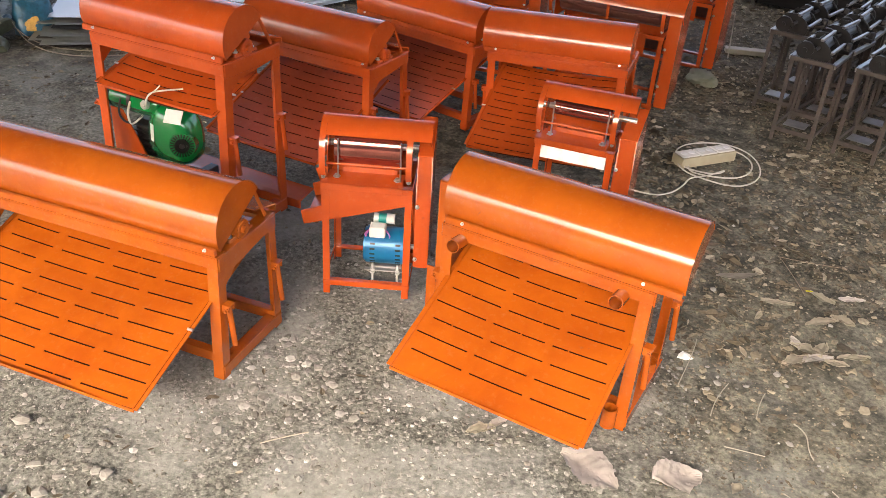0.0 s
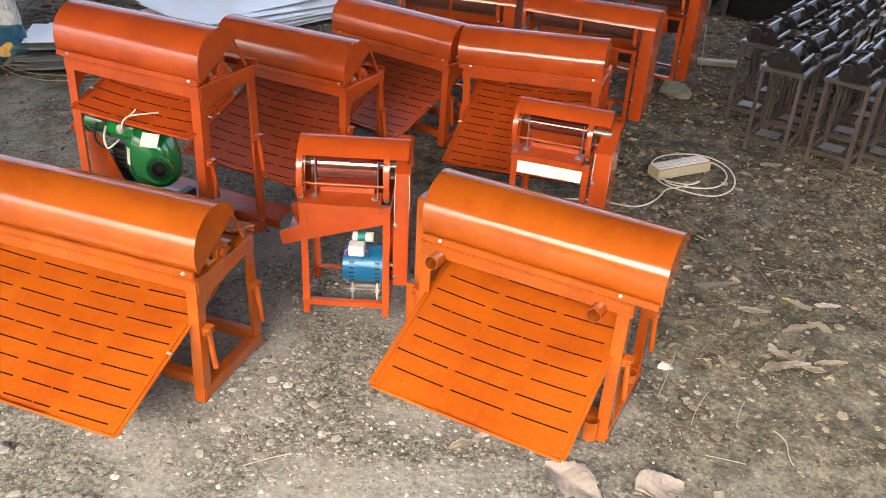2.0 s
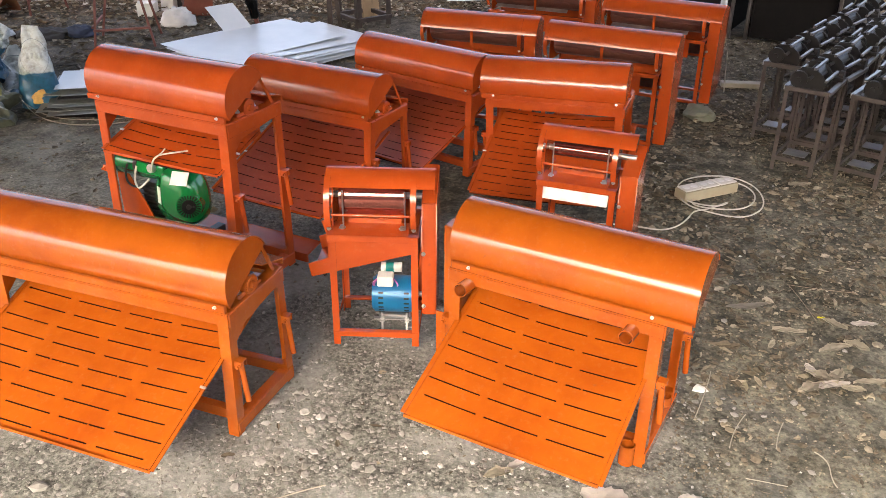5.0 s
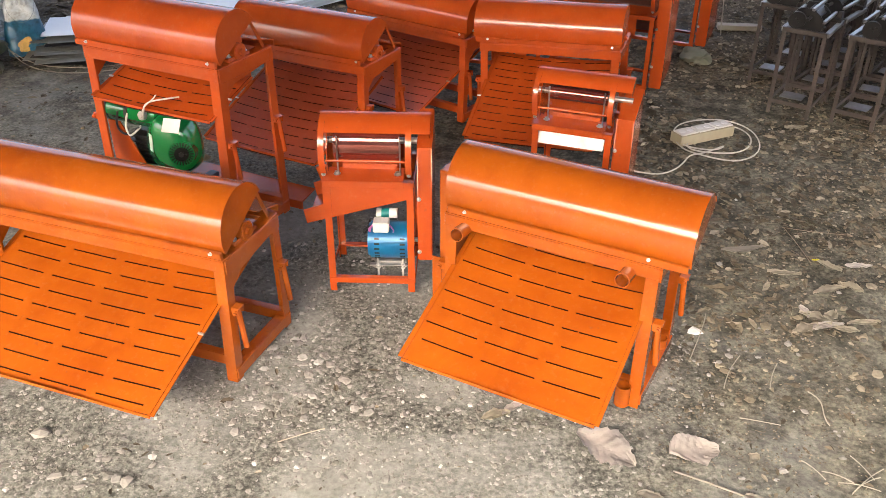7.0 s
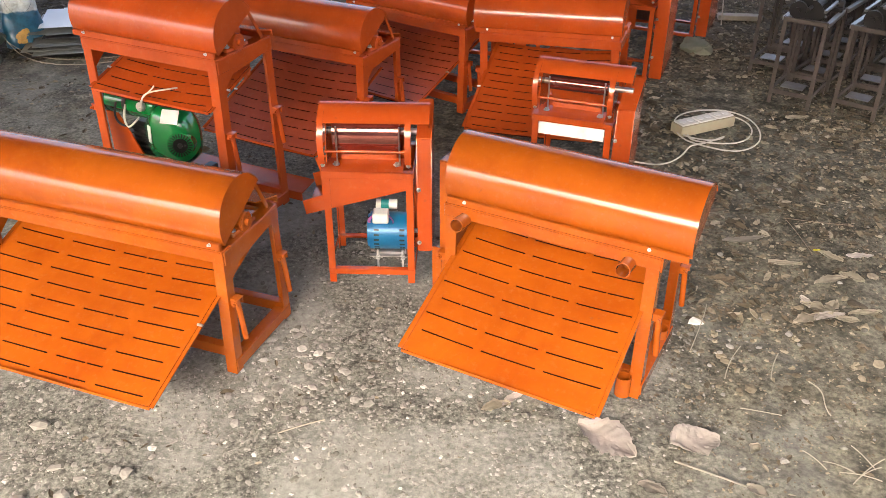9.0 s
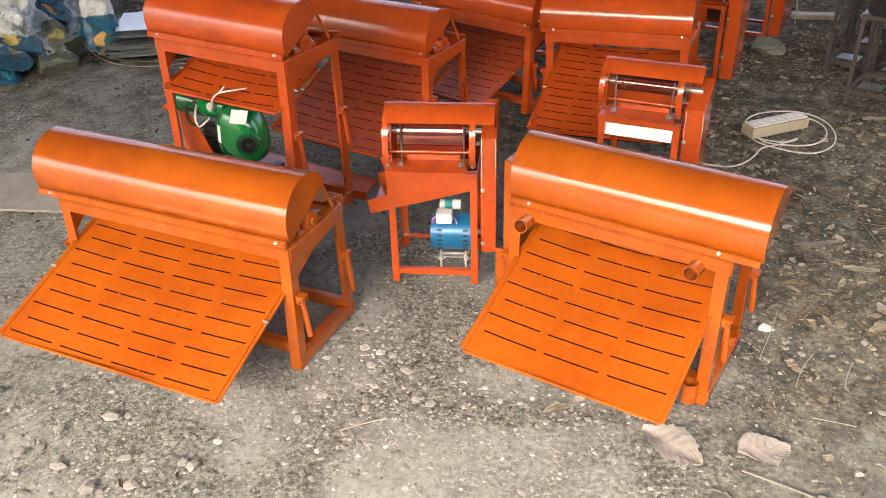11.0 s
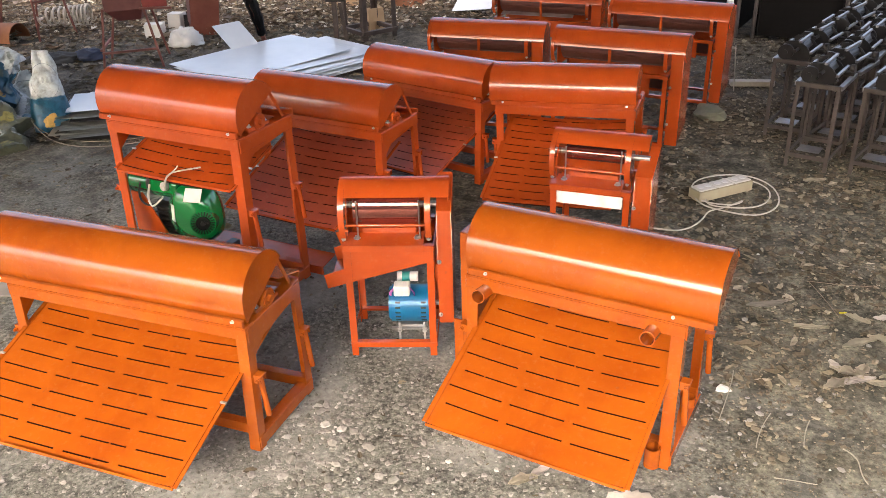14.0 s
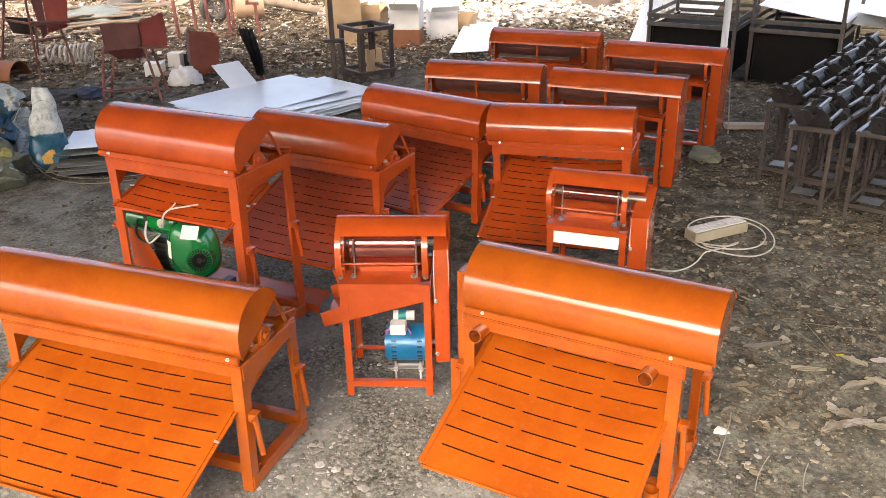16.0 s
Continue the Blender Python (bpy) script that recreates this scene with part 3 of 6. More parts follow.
# ---- the shellers ----
def sheller(x, y, yaw, W, D, h, label, mat=RED_ORANGE, chute=True, rod=True, drum_r=0.072, cover_low=140, r=0.112, shelf=True, over_left=0.005, wide=False, guard=(0.062, 0.125)):
    sh = thing("sheller", pose(x, y, 0, 0, 0, yaw), label, "sheller", "orange shelling machines")
    w, t = 0.024, 0.004
    for px, py, sx, sy in ((0, 0, -1, 1), (-W, 0, 1, 1), (0, D, -1, -1), (-W, D, 1, -1)):
        bm = bmesh.new()
        angle_leg(bm, px, py, 0, h, sx, sy, w, t)
        part("leg", bm, mat, sh)
    for z in (0.035, h - 0.02):
        for yy, s in ((-0.002, 1), (D + 0.002, -1)):
            bm = bmesh.new()
            box(bm, (-W + 0.001, yy, z), (-0.001, yy + s * t, z + 0.02), 0.001)
            box(bm, (-W + 0.005, yy + s * t, z + 0.016), (-0.005, yy + s * w, z + 0.02), 0.001)
            part("cross_rail", bm, mat, sh)
        for xx, s in ((0.002, -1), (-W - 0.002, 1)):
            bm = bmesh.new()
            box(bm, (xx, 0.004, z), (xx + s * t, D - 0.004, z + 0.02), 0.001)
            part("side_rail", bm, mat, sh)
    c = (0.090, h + 0.101)
    # top cover and the two curved straps
    bm = bmesh.new()
    arc_sheet(bm, -W - over_left, 0.086 if wide else 0.055, c, r, cover_low, 90, 0.003, 18)
    cover = part("top_cover", bm, mat, sh, "", True)
    for xx in (-W - over_left + 0.003, 0.083 if wide else 0.052):
        bm = bmesh.new()
        pts = [(c[0] + (r - 0.004) * math.cos(radians(cover_low - (cover_low - 90) * k / 14)), c[1] + (r - 0.004) * math.sin(radians(cover_low - (cover_low - 90) * k / 14))) for k in range(15)]
        back = [(c[0] + 0.035, c[1] + r - 0.022), (c[0] + 0.035, c[1] + 0.012), (c[0] - 0.055, c[1] - 0.028)] if wide else None
        prism(bm, pts + (back or [(c[0] + 0.012, c[1] + r - 0.03), (c[0] - 0.005, c[1] + 0.05), (c[0] - 0.045, c[1] + 0.04)]), "x", xx - 0.0015, xx + 0.0015)
        part("cover_cheek", bm, mat, cover)
    for xx in (-W + 0.006, -0.014):
        bm = bmesh.new()
        arc_sheet(bm, xx - 0.010, xx + 0.010, c, r + 0.0045, 226, 118, 0.004, 20)
        strap = part("strap", bm, mat, sh, "curved flat-bar strap", True)
        bm = bmesh.new()
        a = radians(219)
        bolt(bm, (xx, c[0] + (r + 0.004) * math.cos(a), c[1] + (r + 0.004) * math.sin(a)), (0, -1, 0), 0.005)
        part("strap_bolt", bm, STEEL, strap, "bright zinc bolt")
    # drum, shaft and rods
    dc = (0.112, h + 0.102)
    bm = bmesh.new()
    cyl(bm, (-W + 0.035, dc[0], dc[1]), (-0.045, dc[0], dc[1]), drum_r, 32)
    part("drum", bm, RECESS_BROWN if wide else DRUM_RED, sh, "drum in brown darkened as recess shade" if wide else "glossy red drum", True)
    bm = bmesh.new()
    cyl(bm, (-W - 0.01, dc[0], dc[1]), (0.05, dc[0], dc[1]), 0.011, 14)
    part("shaft", bm, STEEL, sh, "steel shaft", True)
    if rod:
        bm = bmesh.new()
        cyl(bm, (-W + 0.01, 0.030, h + 0.062), (-0.02, 0.030, h + 0.062), 0.005, 10)
        part("feed_rod", bm, mat, sh, "", True)
    for xx in () if wide else (-W + 0.05, -0.045):
        bm = bmesh.new()
        cyl(bm, (xx, 0.03, h), (xx, 0.03, h + 0.15), 0.003, 8)
        part("threaded_rod", bm, STEEL, sh, "zinc threaded rod")
    for xx in (-W + 0.012, -0.02):
        bm = bmesh.new()
        prism(bm, [(0.045, h), (0.19, h), (0.19, h + 0.10), (0.15, h + 0.165), (0.08, h + 0.165), (0.045, h + 0.10)], "x", xx - 0.002, xx + 0.002)
        part("side_plate", bm, mat, sh)
    if shelf:
        bm = bmesh.new()
        prism(bm, [(-0.014, h + 0.004), (0.075, h + 0.014), (0.075, h + 0.018), (-0.014, h + 0.008)], "x", -W - 0.001, -0.032)
        box(bm, (-W - 0.001, -0.014, h - 0.016), (-0.032, -0.010, h + 0.009), 0.001)
        s = part("feed_shelf", bm, mat, sh)
        for xx in (-W + 0.045, -0.055):
            bm = bmesh.new()
            bolt(bm, (xx, 0.035, h + 0.012), (0, 0, 1), 0.008)
            part("shelf_bolt", bm, STEEL, s, "zinc bolt")
        bm = bmesh.new()
        box(bm, (-W + 0.06, 0.068, h + 0.012), (-0.06, 0.072, h + 0.035), 0.001)
        part("back_stop", bm, mat, s)
    if chute:
        for yy in (0.012, D - 0.03):
            bm = bmesh.new()
            prism(bm, [(-0.01, h - 0.006), (-0.01, h - 0.065), (-W - 0.066, h - 0.165), (-W - 0.075, h - 0.115), (-W - 0.005, h - 0.09), (-W - 0.005, h - 0.006)], "y", yy - 0.0015, yy + 0.0015)
            part("chute_side", bm, mat, sh)
        bm = bmesh.new()
        bar(bm, (-0.01, (D - 0.018) / 2, h - 0.066), (-W - 0.066, (D - 0.018) / 2, h - 0.166), 0.003, D - 0.045, (0, 1, 0))
        part("chute_floor", bm, mat, sh)
        bm = bmesh.new()
        prism(bm, [(-W - 0.005, h - 0.02), (-W - 0.055, h - 0.035), (-W - 0.04, h - 0.085), (-W - 0.005, h - 0.07)], "y", D - 0.07, D - 0.067)
        part("upper_spout", bm, mat, sh)
    # tall belt guard on the driven end
    gz, gx, gt = (0.05, 0.078, 0.125) if wide else (0.135, *guard)
    bm = bmesh.new()
    prism(bm, [(0.0, gz), (0.20, gz + (0.075 if wide else -0.03)), (0.20, h + gt + 0.06), (0.0, h + gt)], "x", 0.012, gx)
    bmesh.ops.bevel(bm, geom=bm.edges[:], offset=0.003, segments=2, affect="EDGES")
    g = part("belt_guard", bm, mat, sh, "", True)
    for z in (0.17, h - 0.06):
        bm = bmesh.new()
        bolt(bm, (0.018, 0.0, z), (0, -1, 0), 0.005)
        part("guard_bolt", bm, STEEL, g, "bright bolt")
    if wide:
        # slatted drum in a trough, rear plate, lower front plate
        for k in range(6):
            a = 2 * math.pi * k / 6 + 0.3
            bm = bmesh.new()
            p = (dc[0] + drum_r * math.cos(a), dc[1] + drum_r * math.sin(a))
            bar(bm, (-W + 0.035, *p), (-0.045, *p), 0.010, 0.010, (0, math.cos(a), math.sin(a)), 0.001)
            part("drum_slat", bm, RECESS_BROWN, sh)
        bm = bmesh.new()
        box(bm, (-W + 0.03, D - 0.03, h - 0.16), (-0.03, D - 0.027, h + 0.07), 0.001)
        part("rear_plate", bm, mat, sh)
        bm = bmesh.new()
        prism(bm, [(0.05, h - 0.03), (D - 0.032, h - 0.14), (D - 0.032, h - 0.144), (0.05, h - 0.034)], "x", -W + 0.03, -0.03)
        part("trough", bm, RECESS_BROWN, sh, "trough in brown darkened as recess shade")
        bm = bmesh.new()
        box(bm, (-W + 0.03, 0.03, h - 0.12), (-0.10, 0.033, h + 0.0), 0.001)
        part("front_plate", bm, mat, sh)
        bm = bmesh.new()
        bar(bm, (-W * 0.5, 0.012, h - 0.02), (-W * 0.5, 0.005, h + 0.13), 0.016, 0.004, (0, 1, 0))
        part("middle_strap", bm, mat, sh)
    else:
        bm = bmesh.new()
        box(bm, (-W + 0.02, D - 0.03, h - 0.02), (-0.02, D - 0.027, h + 0.08), 0.001)
        part("rear_plate", bm, mat, sh)
    return sh


S = (-0.119, 2.514, -1.5, 0.302, 0.25, 0.434)
sheller(*S, "small red-orange shelling machine with blue motor below", RED_ORANGE)
second = sheller(0.612, 2.975, -19.6, 0.308, 0.25, 0.410, "small red-orange sheller with bare rods under its cover", RED_ORANGE, chute=False, drum_r=0.03, r=0.105, guard=(0.078, 0.066))
BARE_STEEL = simple("bare_steel", (0.45, 0.39, 0.39), (0.27, 0.20, 0.19), 9, (0.3, 0.5), 0.7, 0.05)
bm = bmesh.new()
prism(bm, [(0.006, 0.335), (0.024, 0.376), (0.027, 0.376), (0.009, 0.335)], "x", -0.295, -0.03)
part("chute_plate", bm, BARE_STEEL, second, "bright bare steel chute plate")
bm = bmesh.new()
cyl(bm, (-0.305, 0.075, 0.561), (0.05, 0.075, 0.561), 0.006, 10)
part("upper_rod", bm, STEEL, second, "bright steel rod", True)
WIDE = "wide red-orange shelling machine with belt guard in the back row"
for x, y, yaw, wd in ((1.073, 4.470, -25.0, 0.645), (0.364, 4.835, -17.6, 0.602), (1.510, 5.225, -28.2, 0.662), (0.836, 5.815, -23.0, 0.685)):
    far = sheller(x, y, yaw, wd, 0.28, 0.434, WIDE, RED_ORANGE, chute=False, shelf=False, wide=True, rod=False, cover_low=168)
    if y > 5:
        # bright strip added for the highlight along the roller
        bm = bmesh.new()
        prism(bm, [(0.020, 0.455), (0.052, 0.470), (0.052, 0.473), (0.020, 0.458)], "x", -wd + 0.05, -0.12)
        part("roller_glint_strip", bm, BARE_STEEL, far, "bright steel strip added as the roller's highlight")


# ---- the blue motor under the small sheller ----
ZINC = simple("white_zinc", (0.66, 0.66, 0.66), (0.5, 0.5, 0.5), 60, (0.35, 0.5), 0.3, 0.05)
def electric_motor():
    m = pose(*S[:2], 0, 0, 0, S[2]) @ pose(-0.092, 0.115, 0)
    mo = thing("electric_motor", m, "blue electric motor with white terminal box, bolted below the sheller", "motor")
    cz, r = 0.150, 0.067
    bm = bmesh.new()
    for a, b, q in ((-0.078, -0.070, 0.060), (-0.070, 0.070, r), (0.070, 0.078, 0.060)):
        cyl(bm, (a, 0, cz), (b, 0, cz), q, 36)
    part("housing", bm, BLUE, mo, "", True)
    dark = BLACK_RUBBER
    for xx in (-0.045, 0.045):
        for k in range(9):
            a = radians(150 + 16 * k)
            bm = bmesh.new()
            p = Vector((xx, math.cos(a) * (r + 0.0004), cz + math.sin(a) * (r + 0.0004)))
            bar(bm, p - Vector((0.009, 0, 0)), p + Vector((0.009, 0, 0)), 0.007, 0.002, (0, math.cos(a), math.sin(a)), 0.0008)
            part("vent_slot", bm, dark, mo, "dark vent slot")
    bm = bmesh.new()
    cyl(bm, (0.078, 0, cz), (0.135, 0, cz), 0.009, 14)
    part("shaft", bm, STEEL, mo, "steel shaft", True)
    bm = bmesh.new()
    box(bm, (-0.058, -0.055, cz + 0.055), (-0.002, -0.005, cz + 0.094), 0.004)
    part("terminal_box", bm, WHITE_PLASTIC, mo, "white plastic terminal box")
    bm = bmesh.new()
    cyl(bm, (-0.052, 0.035, cz + 0.088), (0.022, 0.035, cz + 0.088), 0.018, 20)
    cap = part("capacitor", bm, WHITE_PLASTIC, mo, "white capacitor with teal label", True)
    bm = bmesh.new()
    cyl(bm, (-0.034, 0.035, cz + 0.088), (-0.006, 0.035, cz + 0.088), 0.0186, 20)
    part("label_band", bm, TEAL, cap, "teal label band", True)
    bm = bmesh.new()
    box(bm, (-0.072, -0.062, 0.074), (0.072, -0.044, 0.079), 0.001)
    box(bm, (-0.072, 0.040, 0.074), (0.072, 0.060, 0.079), 0.001)
    box(bm, (-0.05, -0.044, 0.076), (0.05, 0.04, 0.086), 0.002)
    part("base_plate", bm, WORN, mo, "dull steel base plate")
    for xx in (-0.042, 0.046):
        for yy in (-0.062, 0.055):
            bm = bmesh.new()
            cyl(bm, (xx, yy, 0.0), (xx, yy, 0.105), 0.0038, 8)
            cyl(bm, (xx, yy, 0.079), (xx, yy, 0.085), 0.0085, 6)
            cyl(bm, (xx, yy, 0.067), (xx, yy, 0.074), 0.0085, 6)
            part("mounting_stud", bm, ZINC, mo, "zinc threaded stud")
    rnd = random.Random(4)
    for k in range(5):
        s = 1 if k % 2 else -1
        pts = [(-0.03 + s * 0.02, -0.03, cz + 0.085)]
        for j in range(3):
            pts.append((-0.03 + s * (0.035 + 0.012 * rnd.random()), -0.05 + 0.02 * j * rnd.random(), cz + 0.07 - 0.012 * j))
        pts.append((-0.03 + s * 0.03, -0.02, cz + 0.06))
        wire("lead", pts, 0.0022, PINK_WIRE, mo, 2)
    wire("supply_lead", [(-0.05, -0.02, cz + 0.07), (-0.09, -0.03, cz + 0.06), (-0.105, -0.01, cz + 0.03), (-0.09, 0.03, cz + 0.0), (-0.08, 0.05, cz + 0.05)], 0.004, BLACK_RUBBER, mo, 2)


electric_motor()


# ---- the green engine under the tall thresher ----
def engine():
    base = pose(-0.807, 2.826, 0, 0, 0, -25.4)
    en = thing("engine", base @ pose(-0.395, 0.13, 0.062), "green petrol engine with fuel tank, standing under the tall thresher", "engine")
    bm = bmesh.new()
    box(bm, (-0.20, -0.12, -0.07), (0.16, 0.10, -0.058), 0.003)
    for xx in (-0.17, 0.12):
        box(bm, (xx - 0.02, -0.11, -0.058), (xx + 0.02, 0.09, 0.11), 0.003)
    part("base_frame", bm, DARK_STEEL, en, "dark steel base")
    # fan shroud: a rounded block, with the fan's cup on its front corner
    bm = bmesh.new()
    bmesh.ops.create_uvsphere(bm, u_segments=40, v_segments=24, radius=1.0)
    for v in bm.verts:
        q = v.co
        v.co = Vector((0.006 + math.copysign(abs(q.x) ** 0.75, q.x) * (0.112 - 0.014 * q.z), 0.012 + math.copysign(abs(q.y) ** 0.7, q.y) * 0.078, 0.248 + math.copysign(abs(q.z) ** 0.8, q.z) * 0.125))
    part("shroud", bm, GREEN, en, "glossy green shroud", True)
    face = Matrix.Translation((0.084, -0.042, 0.232)) @ Vector((0.52, -0.85, 0.06)).to_track_quat("Z", "Y").to_matrix().to_4x4()
    bm = bmesh.new()
    cyl(bm, (0, 0, -0.030), (0, 0, 0.010), 0.058, 40, 0.051)
    bmesh.ops.transform(bm, matrix=face, verts=bm.verts[:])
    fan = part("fan_housing", bm, GREEN, en, "", True)
    bm = bmesh.new()
    cyl(bm, (0, 0, 0.0102), (0, 0, 0.0125), 0.028, 28)
    pipe(bm, (0, 0, 0.010), (0, 0, 0.016), 0.029, 0.003, 28)
    bmesh.ops.transform(bm, matrix=face, verts=bm.verts[:])
    cup = part("starter_cup", bm, BLACK_MATT, en, "black starter cup")
    bm = bmesh.new()
    cyl(bm, (0, 0, 0.0125), (0, 0, 0.020), 0.010, 12)
    cyl(bm, (0.018, 0.0, 0.0125), (0.018, 0, 0.016), 0.004, 8)
    bmesh.ops.transform(bm, matrix=face, verts=bm.verts[:])
    part("hub_nut", bm, DARK_STEEL, cup, "dark steel hub nut")
    for k in range(24):
        a = 2 * math.pi * k / 24
        bm = bmesh.new()
        c, s = math.cos(a), math.sin(a)
        bar(bm, (0.031 * c, 0.031 * s, 0.0108), (0.047 * c, 0.047 * s, 0.0108), 0.005, 0.002, (0, 0, 1))
        bmesh.ops.transform(bm, matrix=face, verts=bm.verts[:])
        part("fan_slot", bm, BLACK_MATT, fan, "black cooling slot")
    bm = bmesh.new()
    box(bm, (-0.036, -0.0015, -0.028), (0.036, 0.0015, 0.028), 0.001, pose(0.058, -0.050, 0.346, -38, 0, 14))
    part("plate_label", bm, WHITE_PLASTIC, en, "white printed label")
    # white plate standing in for the reflection on the shroud's left side
    bm = bmesh.new()
    box(bm, (-0.014, -0.0015, -0.036), (0.014, 0.0015, 0.036), 0.001, pose(-0.050, -0.0618, 0.258, -4, 0, -24))
    part("painted_glint", bm, WHITE_PLASTIC, en, "white patch painted as a glint")
    # fuel tank on its side
    bm = bmesh.new()
    for a, b, r1, r2 in ((-0.345, -0.33, 0.040, 0.052), (-0.33, -0.05, 0.052, 0.052), (-0.05, -0.035, 0.052, 0.040)):
        cyl(bm, (a, 0.0, 0.350), (b, 0.0, 0.350), r1, 28, r2)
    tank = part("fuel_tank", bm, GREEN, en, "glossy green fuel tank", True)
    for xx in (-0.285, -0.17):
        bm = bmesh.new()
        pipe(bm, (xx - 0.009, 0, 0.350), (xx + 0.009, 0, 0.350), 0.055, 0.003, 28)
        part("tank_strap", bm, BLACK_RUBBER, tank, "black strap")
    bm = bmesh.new()
    cyl(bm, (-0.075, -0.040, 0.363), (-0.075, -0.064, 0.368), 0.018, 18)
    part("tank_cap", bm, STEEL, tank, "metal cap", True)
    bm = bmesh.new()
    box(bm, (-0.20, -0.01, 0.11), (-0.08, 0.07, 0.27), 0.012)
    blk = part("cylinder_block", bm, DARK_STEEL, en, "dark finned cylinder block")
    for k in range(6):
        bm = bmesh.new()
        box(bm, (-0.205, -0.025, 0.125 + 0.024 * k), (-0.085, 0.075, 0.131 + 0.024 * k), 0.001)
        part("cooling_fin", bm, DARK_STEEL, blk)
    for k, y0 in enumerate((-0.055, -0.03)):
        wire("hose", [(-0.21 + 0.05 * k, -0.05, 0.36), (-0.22 + 0.05 * k, -0.07, 0.31), (-0.18 + 0.04 * k, -0.08, 0.27), (-0.13, -0.075, 0.28), (-0.09, -0.06, 0.32)], 0.0045, CABLE_WHITE if k else BLACK_RUBBER, en, 2)
    wire("throttle_cable", [(-0.08, -0.06, 0.36), (-0.03, -0.10, 0.375), (0.03, -0.15, 0.41), (0.075, -0.190, 0.475), (0.11, -0.190, 0.505), (0.16, -0.18, 0.515), (0.22, -0.15, 0.525)], 0.003, CABLE_WHITE, en, 2)
    wire("cable_end", [(0.055, -0.175, 0.45), (0.09, -0.195, 0.492), (0.13, -0.19, 0.508), (0.14, -0.18, 0.53)], 0.0025, CABLE_WHITE, en, 2)
    # belt guard plate and cross members belong to the machine's lower deck
    return en


engine()
bm = bmesh.new()
prism(bm, [(-0.66, 0.0), (-0.44, 0.0), (-0.44, 0.12), (-0.60, 0.38), (-0.66, 0.38)], "y", 0.0, 0.006)
gp = part("guard_panel", bm, RED_ORANGE, None)
gp.matrix_world = pose(-0.807, 2.826, 0, 0, 0, -25.4) @ pose(0.0, 0.072, 0.0)
tagged(gp, "red-orange steel guard panel beside the green engine", "panel")
bm = bmesh.new()
prism(bm, [(0.0, 0.05), (0.0, 0.012), (0.006, 0.012), (0.006, 0.044), (0.10, 0.060), (0.10, 0.066)], "x", -0.60, 0.06)
gp = part("deck_rail", bm, RED_ORANGE, None)
gp.matrix_world = pose(-0.807, 2.826, 0, 0, 0, -25.4) @ pose(0, 0.335, 0)
tagged(gp, "red-orange angle rail lying behind the tall thresher", "rail")


# ---- power strip with its cable ----
def power_strip():
    ps = thing("power_strip", pose(1.245, 3.895, 0, 0, 0, 26), "cream wooden power strip with white sockets lying on earth", "power strip")
    bm = bmesh.new()
    box(bm, (-0.165, -0.042, 0.0), (0.165, 0.042, 0.052), 0.003)
    part("box", bm, simple("cream_box", (0.42, 0.38, 0.27), (0.33, 0.29, 0.20), 10, (0.5, 0.7), 0, 0.1), ps, "cream wooden box")
    for k in range(3):
        bm = bmesh.new()
        x0 = -0.158 + k * 0.107
        box(bm, (x0, -0.036, 0.052), (x0 + 0.101, 0.036, 0.060), 0.003)
        s = part("socket_plate", bm, simple("socket_white", (0.66, 0.65, 0.60), (0.58, 0.57, 0.53), 8, (0.4, 0.55), 0, 0.05), ps, "white socket plate")
        for j in range(2):
            bm = bmesh.new()
            cyl(bm, (x0 + 0.027 + 0.047 * j, 0, 0.0600), (x0 + 0.027 + 0.047 * j, 0, 0.0612), 0.017, 18)
            part("socket", bm, WHITE_PLASTIC, s)
    return ps


power_strip()
CORD_PTS = [(1.10, 3.86, 0.02), (1.10, 3.76, 0.008), (1.17, 3.70, 0.006), (1.22, 3.665, 0.006), (1.33, 3.60, 0.006), (1.45, 3.68, 0.006), (1.51, 3.80, 0.008), (1.525, 3.96, 0.008), (1.475, 4.08, 0.008), (1.37, 4.14, 0.006),
            (1.20, 4.10, 0.006), (1.11, 3.98, 0.008), (1.10, 3.80, 0.012), (1.18, 3.74, 0.014), (1.27, 3.72, 0.012), (1.34, 3.80, 0.008), (1.29, 3.76, 0.010), (1.20, 3.69, 0.012), (1.13, 3.68, 0.010), (1.10, 3.62, 0.006), (1.06, 3.56, 0.006), (1.01, 3.505, 0.006),
            (0.935, 3.465, 0.006), (0.86, 3.50, 0.006), (0.7, 3.55, 0.006), (0.5, 3.50, 0.006)]
CORD = wire("extension_cable", CORD_PTS, 0.0036, CABLE_WHITE)
tagged(CORD, "loose white electric cord coiled round the power strip", "cable")
CORD3 = wire("extension_cable", [(1.30, 4.06, 0.010), (1.42, 4.06, 0.012), (1.50, 3.94, 0.014), (1.46, 3.78, 0.014), (1.36, 3.68, 0.014), (1.22, 3.69, 0.016), (1.13, 3.73, 0.014), (1.15, 3.80, 0.012)], 0.0036, CABLE_WHITE)
tagged(CORD3, "second loop of white cord beside the power strip", "cable")
CORD2 = wire("electric_wire", [(0.0, 3.35, 0.006), (0.10, 3.38, 0.008), (0.2, 3.30, 0.006), (0.28, 3.22, 0.006), (0.34, 3.05, 0.006), (0.30, 2.95, 0.008)], 0.003, CABLE_WHITE)
tagged(CORD2, "thin pale wire lying on dark earth", "wire")


# ---- dark roller stands ----
BLACK_ROLL = simple("black_roller_paint", (0.008, 0.008, 0.009), (0.016, 0.016, 0.017), 14, (0.3, 0.5), 0, 0.05, spec=0.35)
STAND_STEEL = simple("dark_brown_steel", (0.050, 0.041, 0.038), (0.085, 0.070, 0.064), 18, (0.4, 0.65), 0.1, 0.2)


